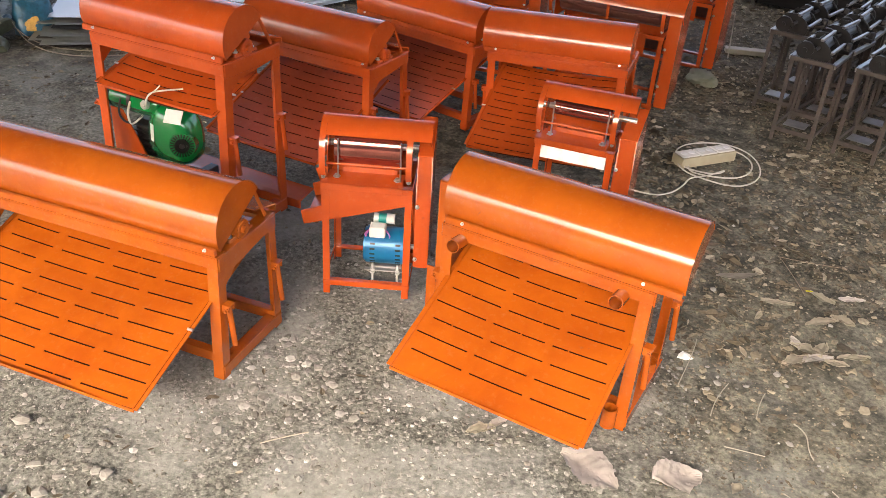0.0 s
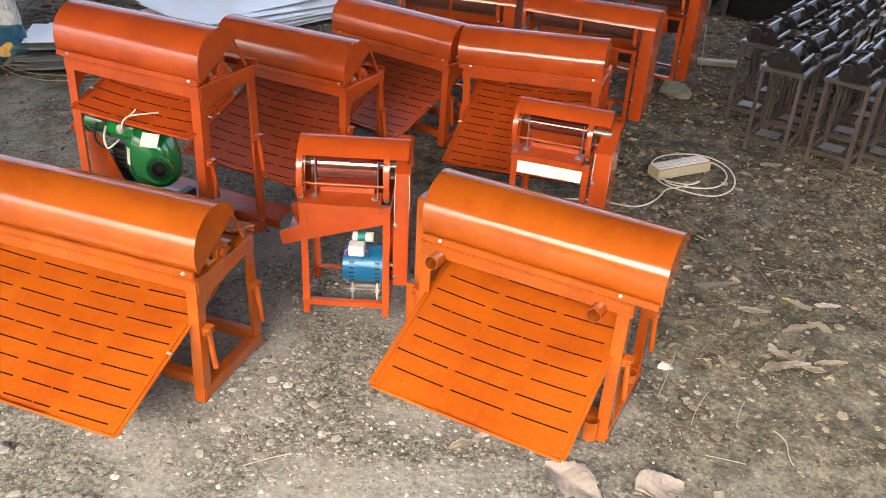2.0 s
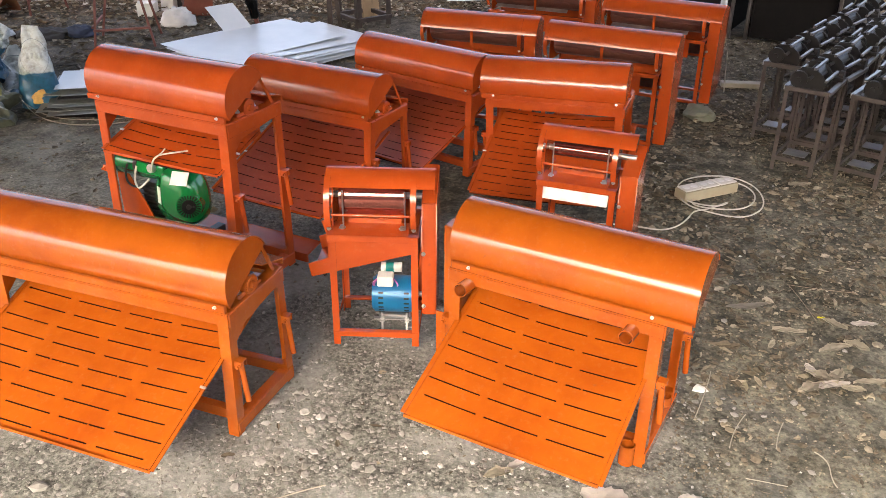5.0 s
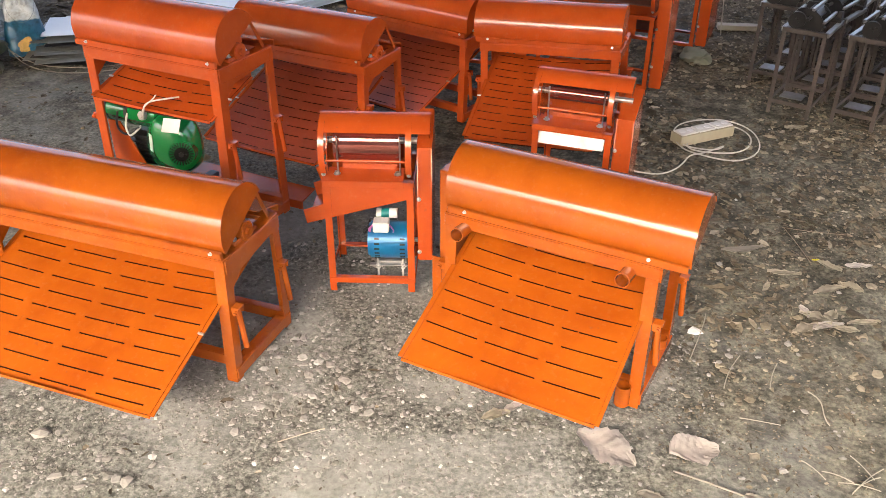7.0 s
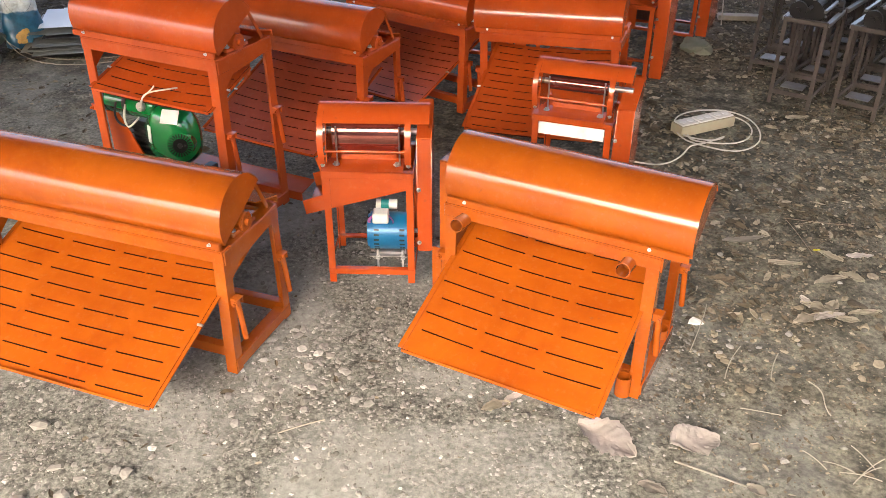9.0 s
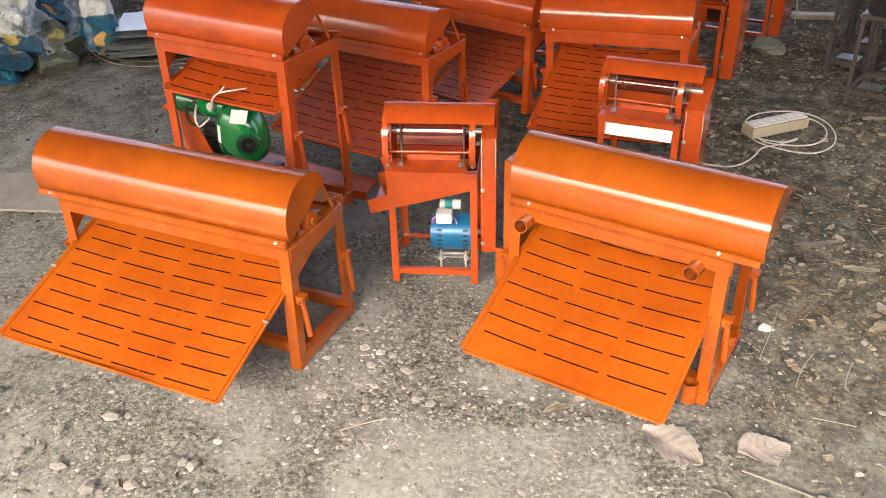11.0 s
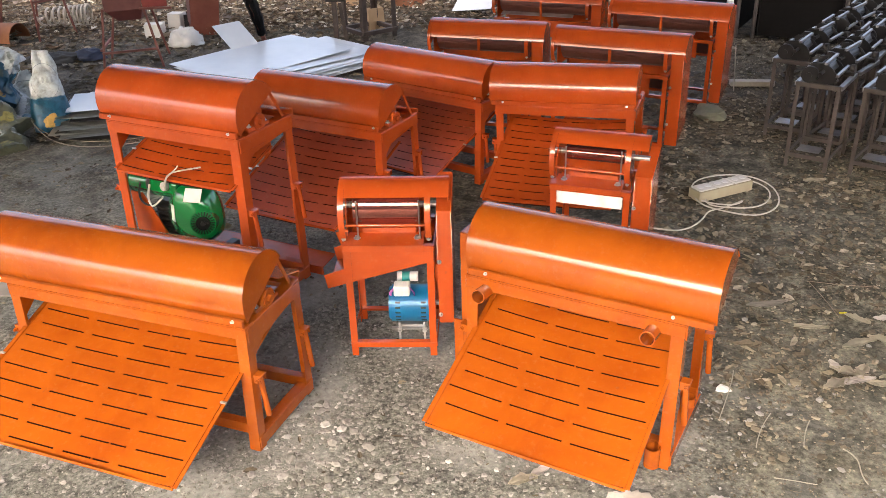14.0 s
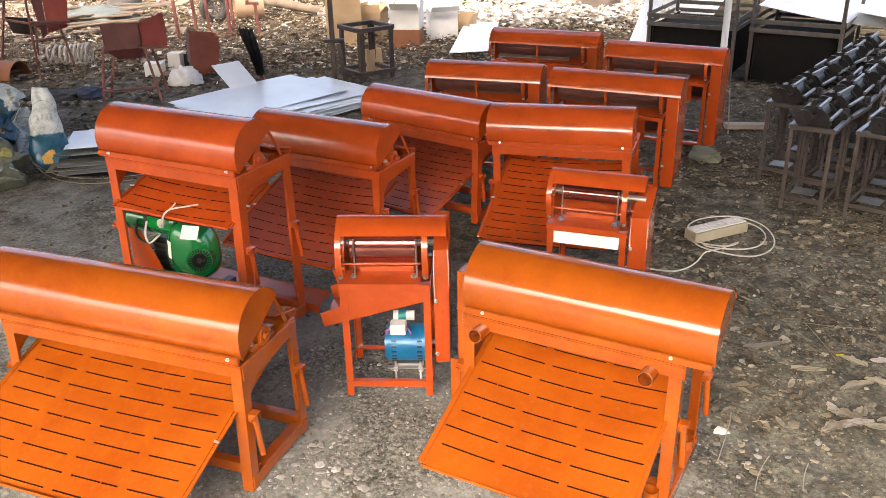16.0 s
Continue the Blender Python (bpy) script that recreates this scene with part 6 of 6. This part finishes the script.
# ---- loose things on the ground ----
def island_material(name, stops, rough=0.85, grain=60):
    """Colour varies from piece to piece, with a fine grain on each."""
    m, nt, p = nodes_of(name)
    g = nt.nodes.new("ShaderNodeNewGeometry")
    r = ramp(nt, g.outputs["Random Per Island"], stops)
    n = noise_node(nt, grain, 4, 0.6)
    k = ramp(nt, n.outputs[0], [(0.35, (0.75, 0.75, 0.75)), (0.65, (1.1, 1.1, 1.1))])
    nt.links.new(mix_color(nt, 1.0, r.outputs[0], k.outputs[0], "MULTIPLY"), p.inputs["Base Color"])
    p.inputs["Roughness"].default_value = rough
    p.inputs["Specular IOR Level"].default_value = 0.3
    bump(nt, p, n.outputs[0], 0.3, 0.004)
    return m


GRAVEL = island_material("gravel", [(0.0, (0.135, 0.132, 0.117)), (0.6, (0.215, 0.213, 0.203)), (0.93, (0.30, 0.298, 0.286)), (1.0, (0.50, 0.495, 0.48))])
LEAF_BITS = island_material("leaf_bits", [(0.0, (0.055, 0.045, 0.032)), (0.5, (0.11, 0.092, 0.064)), (0.86, (0.19, 0.162, 0.118)), (1.0, (0.34, 0.31, 0.25))])
LITTER = island_material("back_litter", [(0.0, (0.085, 0.06, 0.042)), (0.5, (0.17, 0.125, 0.085)), (0.8, (0.32, 0.26, 0.19)), (0.95, (0.52, 0.46, 0.38)), (1.0, (0.84, 0.83, 0.80))])
SCRAP = island_material("scrap_brown", [(0.0, (0.05, 0.036, 0.028)), (0.5, (0.12, 0.092, 0.07)), (0.9, (0.22, 0.18, 0.15)), (1.0, (0.4, 0.38, 0.35))])
MULCH = island_material("dark_crumbs", [(0.0, (0.060, 0.050, 0.036)), (0.6, (0.14, 0.120, 0.086)), (1.0, (0.28, 0.250, 0.190))])
PALE_LITTER = island_material("pale_litter", [(0.0, (0.24, 0.2, 0.17)), (0.3, (0.5, 0.45, 0.39)), (0.7, (0.7, 0.66, 0.61)), (1.0, (0.9, 0.9, 0.88))])


def pieces(name, label, category, material, template, faces, places, jitter, seed, toss=0.35):
    """Many small pieces in one mesh: template points, scaled, turned and set down at places (x, y, z, size, flat)."""
    rnd = np.random.RandomState(seed)
    T = np.array(template, float)
    n, k = len(places), len(T)
    P = np.array(places, float)
    V = np.repeat(T[None], n, 0) * (1 + rnd.uniform(-jitter, jitter, (n, k, 1)))
    V = V * rnd.uniform(0.65, 1.25, (n, 1, 3))
    V[:, :, 2] *= P[:, 4][:, None]
    V *= P[:, 3][:, None, None]
    a = rnd.uniform(0, 2 * np.pi, n)
    tilt = rnd.uniform(-toss, toss, n)
    ct, st = np.cos(tilt)[:, None], np.sin(tilt)[:, None]
    y, z = V[:, :, 1].copy(), V[:, :, 2].copy()
    V[:, :, 1], V[:, :, 2] = y * ct - z * st, y * st + z * ct
    c, s = np.cos(a)[:, None], np.sin(a)[:, None]
    x, y = V[:, :, 0].copy(), V[:, :, 1].copy()
    V[:, :, 0], V[:, :, 1] = x * c - y * s, x * s + y * c
    V += P[:, None, :3]
    F = (np.array(faces)[None] + (np.arange(n) * k)[:, None, None]).reshape(-1, len(faces[0]))
    me = bpy.data.meshes.new(name)
    me.from_pydata(V.reshape(-1, 3).tolist(), [], F.tolist())
    me.materials.append(material)
    return tagged(new(name, me), label, category, kind="stuff")


PHI = (1 + 5 ** 0.5) / 2
ICO = [(-1, PHI, 0), (1, PHI, 0), (-1, -PHI, 0), (1, -PHI, 0), (0, -1, PHI), (0, 1, PHI), (0, -1, -PHI), (0, 1, -PHI), (PHI, 0, -1), (PHI, 0, 1), (-PHI, 0, -1), (-PHI, 0, 1)]
ICO = [tuple(c / 1.9 for c in v) for v in ICO]
ICO_F = [(0, 11, 5), (0, 5, 1), (0, 1, 7), (0, 7, 10), (0, 10, 11), (1, 5, 9), (5, 11, 4), (11, 10, 2), (10, 7, 6), (7, 1, 8), (3, 9, 4), (3, 4, 2), (3, 2, 6), (3, 6, 8), (3, 8, 9), (4, 9, 5), (2, 4, 11), (6, 2, 10), (8, 6, 7), (9, 8, 1)]
# an angular chip: a skewed block
CHIP = [(-0.9, -0.6, -0.45), (0.8, -0.75, -0.5), (0.95, 0.5, -0.4), (-0.7, 0.8, -0.5), (-0.55, -0.5, 0.5), (0.45, -0.35, 0.62), (0.6, 0.45, 0.38), (-0.6, 0.35, 0.55)]
CHIP_F = [(0, 3, 2), (0, 2, 1), (4, 5, 6), (4, 6, 7), (0, 1, 5), (0, 5, 4), (1, 2, 6), (1, 6, 5), (2, 3, 7), (2, 7, 6), (3, 0, 4), (3, 4, 7)]
# a bent leaf: a strip of three spans, two halves folded on the midrib
LEAF = [(-1, 0, 0.10), (-0.4, 0.42, 0.22), (-0.4, 0, 0.0), (-0.4, -0.42, 0.16), (0.35, 0.36, 0.10), (0.35, 0, -0.06), (0.35, -0.38, 0.22), (1, 0, 0.12)]
LEAF_F = [(0, 2, 1, 1), (0, 3, 2, 2), (1, 2, 5, 4), (2, 3, 6, 5), (4, 5, 7, 7), (5, 6, 7, 7)]
LEAF_T = [f[:3] if f[2] == f[3] else f for f in LEAF_F]
LEAF_TRI = [t for f in LEAF_T for t in ([f] if len(f) == 3 else [(f[0], f[1], f[2]), (f[0], f[2], f[3])])]

rs = np.random.RandomState(5)


def ground_z(x, y):
    p = Vector((x, y, 0))
    return 0.012 * noise.noise(p * 1.6) + 0.006 * noise.noise(p * 6) + 0.004 * noise.noise(p * 17) - 0.006


def spread(n, x0, x1, y0, y1, lo, hi, flat=(0.5, 0.9), patch=0.0, seed=0, power=2.2, lift=0.15, rise=0.0):
    """Places with sizes, thinned where a slow noise is low."""
    r = np.random.RandomState(seed)
    out = []
    while len(out) < n:
        x, y = r.uniform(x0, x1), r.uniform(y0, y1)
        if patch and noise.noise(Vector((x * 1.7, y * 1.7, seed))) < r.uniform(-1, 1) * patch - 0.05:
            continue
        s = lo + (hi - lo) * r.uniform() ** power
        out.append((x, y, ground_z(x, y) + s * lift + r.uniform(0, rise), s, r.uniform(*flat)))
    return out


pieces("gravel", "small grey stones scattered over packed earth", "gravel", GRAVEL, CHIP, CHIP_F,
       spread(9000, -2.4, 0.8, 0.9, 3.2, 0.0018, 0.0070, seed=1, patch=0.35, power=2.0, lift=0.1) + spread(7000, -1.4, 0.45, 1.2, 2.9, 0.0018, 0.0085, seed=2, patch=0.3, power=2.2, lift=0.1)
       + spread(2600, -3.5, 3.2, 3.0, 7.0, 0.003, 0.010, seed=3, patch=0.5, power=3), 0.3, 11)
pieces("pebbles", "rounded grey stones bedded in packed earth", "stones", GRAVEL, ICO, ICO_F,
       spread(1500, -1.5, 0.45, 1.2, 2.9, 0.004, 0.012, seed=61, patch=0.3, power=1.8, flat=(0.45, 0.75), lift=0.05) + spread(700, -2.4, 1.2, 0.9, 2.4, 0.004, 0.012, seed=62, patch=0.5, power=2.0, flat=(0.4, 0.7), lift=0.0)
       + spread(150, -1.9, 0.5, 1.1, 2.7, 0.008, 0.018, seed=4, patch=0.5, power=2.0, flat=(0.35, 0.6)) + spread(70, -0.62, -0.22, 1.80, 2.25, 0.008, 0.021, seed=31, power=1.6, flat=(0.3, 0.55)) + spread(45, -1.5, -0.7, 1.35, 1.8, 0.008, 0.02, seed=32, power=1.8, flat=(0.3, 0.5)) + spread(70, 0.3, 2.6, 1.2, 4.5, 0.006, 0.014, seed=6, power=2, flat=(0.4, 0.7)), 0.28, 12)
pieces("earth_crumbs", "dark crumbs of earth on the ground", "crumbs", MULCH, CHIP, CHIP_F,
       spread(14000, 0.8, 3.4, 2.2, 7.0, 0.003, 0.012, seed=7, patch=0.4, power=2.0, flat=(0.5, 1.0), lift=0.2) + spread(9000, 0.5, 2.6, 1.2, 3.2, 0.0016, 0.006, seed=8, patch=0.4, power=2.0, lift=0.0) + spread(5000, -4.5, 0.8, 2.8, 7.6, 0.003, 0.014, seed=9, patch=0.5), 0.3, 13)
pieces("soil_clods", "loose clods of dark soil on the ground", "clods", MULCH, ICO, ICO_F,
       spread(2600, 0.7, 3.1, 1.9, 5.6, 0.007, 0.022, seed=41, patch=0.4, power=2.0, flat=(0.4, 0.8), lift=0.0), 0.35, 42)
pieces("leaf_bits", "dry broken leaf bits trodden into the earth", "leaf litter", LEAF_BITS, LEAF, LEAF_TRI,
       spread(7500, 0.8, 3.8, 2.3, 7.4, 0.010, 0.034, flat=(0.6, 1.6), seed=14, patch=0.35, power=1.6) + spread(500, -2.5, 2.4, 1.0, 2.8, 0.005, 0.02, flat=(0.4, 1.0), seed=15, power=2) + spread(1100, 0.6, 2.6, 1.2, 3.4, 0.004, 0.016, flat=(0.4, 1.0), seed=28, power=2) + spread(1800, -4.6, 1.0, 3.2, 7.8, 0.006, 0.034, flat=(0.4, 1.0), seed=16, patch=0.5), 0.2, 14, 0.7)
pieces("leaf_litter", "thick pale litter of dry leaves and scraps", "leaf litter", LITTER, LEAF, LEAF_TRI,
       spread(36000, -7.5, 2.3, 7.7, 12.5, 0.010, 0.040, flat=(0.8, 2.4), seed=17, power=1.5, rise=0.08) + spread(1200, -5.5, -1.2, 7.2, 9.0, 0.015, 0.05, flat=(0.6, 1.8), seed=18, power=1.5, rise=0.03), 0.2, 15, 1.2)
pieces("pale_litter", "heaped pale litter of dry leaves and plastic scraps", "leaf litter", PALE_LITTER, LEAF, LEAF_TRI,
       spread(8000, -1.6, 2.3, 9.5, 12.2, 0.02, 0.07, flat=(0.6, 2.2), seed=19, power=1.2, rise=0.22), 0.2, 25, 1.3)
pieces("dark_leaf_bits", "dark wet leaf bits round the scrap", "leaf litter", LEAF_BITS, LEAF, LEAF_TRI,
       spread(7000, -5.4, -0.8, 5.0, 8.9, 0.010, 0.05, flat=(0.4, 1.2), seed=26, patch=0.3, power=1.6), 0.2, 26, 0.7)
pieces("scrap_pieces", "mixed scrap and wood offcuts on the earth", "scrap", SCRAP, CHIP, CHIP_F,
       spread(260, -5.2, -1.6, 7.6, 9.8, 0.02, 0.09, flat=(0.15, 0.5), seed=22, power=1.5) + spread(420, -8.5, -3.2, 9.5, 13.5, 0.04, 0.20, flat=(0.2, 0.9), seed=23, power=1.5), 0.3, 16)


def dry_leaf(m, length, width, seed, label, mat, curl=0.25):
    rnd = random.Random(seed)
    bm = bmesh.new()
    big = length > 0.125
    rag, wild = (0.5, 0.55) if big else (1.0, 1.0)
    nx, ny = (30, 18) if big else (14, 8)
    jags = [[rnd.uniform(-0.26 * rag, 0.08) for _ in range(nx + 1)] for _ in (0, 1)]
    tip = rnd.uniform(0.85, 1.15)
    g = []
    for i in range(nx + 1):
        u = i / nx
        half = width / 2 * (math.sin(math.pi * (0.02 + 0.96 * u ** tip)) ** 0.8)
        row = []
        for j in range(ny + 1):
            v = 2 * j / ny - 1
            jag = 1 + (jags[v > 0][i] + 0.5 * jags[v > 0][max(0, i - 1)]) * max(0, abs(v) - 0.6) / 0.4
            rib = abs(((u * 7 - abs(v) * 1.5) % 1) - 0.5)
            z = 0.003 + curl * width * 0.22 * v * v + 0.05 * width * rib * min(1, 2.5 * abs(v)) + 0.03 * width * abs(v)
            q = Vector((u * 4 * length / width + seed, v * 3.2, seed * 0.7))
            z += 0.13 * wild * width * noise.noise(q * 0.5) + 0.09 * wild * wild * width * (0.22 - abs(noise.noise(q * 1.3))) + 0.016 * width * (0.22 - abs(noise.noise(q * 3.3)))
            z += curl * 0.10 * length * (u - 0.5) ** 2
            row.append(bm.verts.new((length * (u - 0.5), half * v * jag * (1 + 0.22 * wild * noise.noise((u * 3, seed, v))) + 0.07 * length * math.sin(u * 3 + seed), max(0.001, z + 0.02 * width))))
        g.append(row)
    for i in range(nx):
        for j in range(ny):
            bm.faces.new((g[i][j], g[i + 1][j], g[i + 1][j + 1], g[i][j + 1]))
    bmesh.ops.solidify(bm, geom=bm.faces[:], thickness=0.0012)
    ob = part("dry_leaf", bm, mat, None, smooth=True)
    ob.data.set_sharp_from_angle(angle=radians(22))
    ob.matrix_world = m
    return tagged(ob, label, "leaf", "large dry leaves")


PALE_LEAF = simple("pale_dry_leaf", (0.56, 0.52, 0.49), (0.43, 0.40, 0.375), 22, (0.7, 0.9), 0, 0.3, dist=0.003)
TAN_LEAF = simple("tan_dry_leaf", (0.40, 0.365, 0.29), (0.29, 0.26, 0.20), 22, (0.7, 0.9), 0, 0.3, dist=0.003)
BROWN_LEAF = simple("brown_dry_leaf", (0.27, 0.25, 0.22), (0.20, 0.185, 0.16), 22, (0.7, 0.9), 0, 0.3, dist=0.003)
dry_leaf(pose(0.437, 1.728, 0.002, 0, 0, -36), 0.190, 0.130, 1, "large pale wrinkled dry leaf on grey earth", PALE_LEAF, 0.3)
dry_leaf(pose(0.683, 1.727, 0.002, 0, 0, 12), 0.140, 0.115, 2, "broad pale dry leaf, torn at its edge", PALE_LEAF, 0.35)
for k, (x, y, yaw, l, w, mt) in enumerate(((1.19, 2.30, 15, 0.11, 0.055, TAN_LEAF), (1.245, 2.36, -40, 0.11, 0.06, TAN_LEAF), (1.27, 2.31, 20, 0.12, 0.05, PALE_LEAF), (1.30, 2.37, 60, 0.09, 0.05, TAN_LEAF), (1.22, 2.40, 100, 0.07, 0.04, PALE_LEAF), (1.33, 2.30, -20, 0.08, 0.04, TAN_LEAF),
                                           (1.235, 2.645, -18, 0.12, 0.045, TAN_LEAF), (1.36, 2.53, 12, 0.14, 0.045, TAN_LEAF), (1.44, 2.55, -35, 0.09, 0.05, TAN_LEAF), (1.40, 2.335, 14, 0.12, 0.04, TAN_LEAF), (1.42, 2.70, -40, 0.10, 0.05, TAN_LEAF), (1.13, 2.82, 8, 0.17, 0.045, BROWN_LEAF), (1.53, 2.70, -10, 0.10, 0.04, PALE_LEAF),
                                           (0.14, 1.86, 10, 0.09, 0.05, TAN_LEAF), (0.19, 1.89, 40, 0.08, 0.04, PALE_LEAF),
                                           (-1.62, 1.83, 25, 0.20, 0.055, BROWN_LEAF), (-1.60, 1.70, 10, 0.14, 0.10, BROWN_LEAF), (1.75, 4.02, 5, 0.12, 0.05, TAN_LEAF), (0.80, 1.55, -50, 0.06, 0.04, BROWN_LEAF), (0.84, 1.70, 40, 0.05, 0.035, TAN_LEAF), (0.53, 1.55, -30, 0.08, 0.05, BROWN_LEAF))):
    dry_leaf(pose(x, y, 0.004, 0, 0, yaw), l, w, 5 + k, "small curled dry leaf on bare earth", mt, 0.5)
dry_leaf(pose(1.38, 2.73, 0.012, 0, 0, 15), 0.03, 0.016, 77, "small bright yellow leaf on dark earth", simple("yellow_leaf", (0.75, 0.68, 0.02), (0.6, 0.55, 0.02), 20, (0.5, 0.7), 0, 0), 0.3)


STALK = simple("dry_stalk", (0.34, 0.32, 0.265), (0.26, 0.245, 0.2), 25, (0.7, 0.9), 0, 0.3)


def twig(pts, r, label, mat=STALK):
    tagged(wire("twig", pts, r * 0.85, mat, None, 2), label, "twig", "dry twigs and stalks")


TW = "thin pale dry stalk lying on earth"
twig([(-0.475, 1.752, 0.004), (-0.41, 1.785, 0.006), (-0.35, 1.808, 0.004)], 0.0022, TW)
twig([(0.61, 1.655, 0.006), (0.70, 1.607, 0.010), (0.80, 1.555, 0.006)], 0.0035, "thick dry stick lying on earth", simple("grey_stick", (0.19, 0.184, 0.16), (0.15, 0.144, 0.125), 20, (0.8, 0.9), 0, 0.3))
twig([(0.85, 1.87, 0.003), (0.90, 1.855, 0.006), (0.96, 1.84, 0.003)], 0.0016, TW)
twig([(0.77, 2.14, 0.003), (0.82, 2.24, 0.008), (0.86, 2.32, 0.012), (0.88, 2.38, 0.012)], 0.0018, TW)
twig([(0.84, 2.00, 0.003), (0.87, 2.08, 0.008), (0.93, 2.15, 0.012)], 0.0018, TW)
twig([(0.98, 2.00, 0.003), (1.00, 2.06, 0.012), (1.04, 2.12, 0.006)], 0.0018, TW)
twig([(1.09, 1.99, 0.003), (1.135, 1.93, 0.006), (1.09, 1.91, 0.003), (1.10, 1.84, 0.003)], 0.0022, TW)
for k, (a, b) in enumerate((((1.07, 1.66), (1.14, 1.62)), ((1.12, 1.58), (1.24, 1.67)), ((1.10, 1.62), (1.20, 1.59)), ((1.03, 1.70), (1.07, 1.63)), ((1.13, 1.59), (1.22, 1.64)), ((1.17, 1.72), (1.20, 1.63)))):
    twig([(a[0] - 0.06, a[1], 0.004), ((a[0] + b[0]) / 2 - 0.06, (a[1] + b[1]) / 2 + 0.01, 0.010), (b[0] - 0.06, b[1], 0.004)], 0.0017, TW)
twig([(1.33, 2.95, 0.03), (1.34, 2.80, 0.035), (1.36, 2.72, 0.008)], 0.0015, TW, WOOD)
twig([(1.33, 2.95, 0.03), (1.45, 2.93, 0.02), (1.6, 2.93, 0.008)], 0.0015, TW, WOOD)
twig([(1.45, 5.0, 0.01), (1.55, 5.05, 0.012), (1.68, 5.10, 0.01)], 0.006, "dry brown stick on dark earth", WOOD)
twig([(1.80, 5.62, 0.0), (1.79, 5.66, 0.30)], 0.005, "thin pale stake standing in earth", PALE_WOOD)


def stone(x, y, s, seed, mat, label, flat=0.55):
    rnd = random.Random(seed)
    bm = bmesh.new()
    bmesh.ops.create_icosphere(bm, subdivisions=1 if s < 0.05 else 3, radius=s)
    for v in bm.verts:
        q = v.co / s
        k = 1 + 0.55 * noise.noise(q * 1.1 + Vector((seed, 0, 0))) + 0.22 * noise.noise(q * 2.6 + Vector((0, seed, 0)))
        v.co = Vector((q.x * 1.25, q.y, q.z * flat)) * s * k
    ob = part("stone", bm, mat, None, smooth=s > 0.05)
    ob.matrix_world = pose(x, y, s * flat * 0.55, 0, 0, rnd.uniform(0, 360))
    return tagged(ob, label, "stone")


stone(1.50, 5.10, 0.085, 3, simple("mossy_stone", (0.16, 0.18, 0.13), (0.24, 0.24, 0.19), 12, (0.8, 0.95), 0, 0.4), "greenish stone beside a sheller")
for k, (x, y, s) in enumerate(((0.82, 2.29, 0.020), (0.98, 2.97, 0.022), (1.02, 2.72, 0.014), (0.86, 2.13, 0.012), (0.90, 2.16, 0.013), (1.05, 1.90, 0.013), (-0.74, 2.36, 0.022), (-0.43, 2.05, 0.022), (-0.32, 2.03, 0.018), (-1.05, 1.62, 0.02), (-1.22, 1.58, 0.022), (-0.85, 1.60, 0.022), (-1.15, 1.78, 0.03), (-0.13, 1.87, 0.016), (0.0, 2.3, 0.022), (-0.99, 1.52, 0.024), (0.12, 1.87, 0.018), (-0.31, 2.02, 0.016), (-1.10, 1.50, 0.026), (-0.37, 2.10, 0.018), (-0.34, 2.07, 0.014), (-0.45, 2.10, 0.013), (-0.40, 2.14, 0.012), (-0.62, 1.83, 0.015), (-0.93, 1.68, 0.016), (-0.90, 1.71, 0.013), (-0.97, 1.58, 0.014), (-0.80, 1.66, 0.012), (-1.28, 1.72, 0.02), (-1.35, 1.62, 0.017), (0.02, 1.95, 0.012), (0.08, 1.80, 0.011), (-0.25, 1.95, 0.013))):
    stone(x, y, s if k < 1 else s * 0.78, 40 + k, WHITE_PLASTIC if k == 0 else STONE, "pale chipped stone on grey earth" if k else "white broken shard on grey earth", 0.45)

bm = bmesh.new()
box(bm, (-2.6, 0, 0), (0, 0.34, 0.009), 0.002)
slab = part("board_slab", bm, CONCRETE, None)
slab.matrix_world = pose(-1.55, 2.955, 0.010, 0, 0.3, -1)
tagged(slab, "flat grey cement board lying on the earth", "board")

# low green weeds by the fence
bm = bmesh.new()
rnd = random.Random(6)
for k in range(1500):
    x, y = 0.35 + rnd.gauss(0, 0.28), 11.6 + rnd.gauss(0, 0.25)
    a, l = rnd.uniform(0, 6.28), rnd.uniform(0.06, 0.30)
    d = Vector((math.cos(a), math.sin(a), 0))
    w = Vector((-d.y, d.x, 0)) * 0.006
    b0 = Vector((x, y, 0))
    vs = [bm.verts.new(p) for p in (b0 - w, b0 + w, b0 + d * l * 0.5 + Vector((0, 0, l)) + w * 0.8, b0 + d * l * 0.9 + Vector((0, 0, l * 0.9)))]
    bm.faces.new(vs)
weeds = part("weeds", bm, simple("weed_green", (0.035, 0.075, 0.018), (0.06, 0.10, 0.03), 5, (0.5, 0.7), 0, 0), None)
tagged(weeds, "low green weeds at the fence foot", "weeds", kind="stuff")
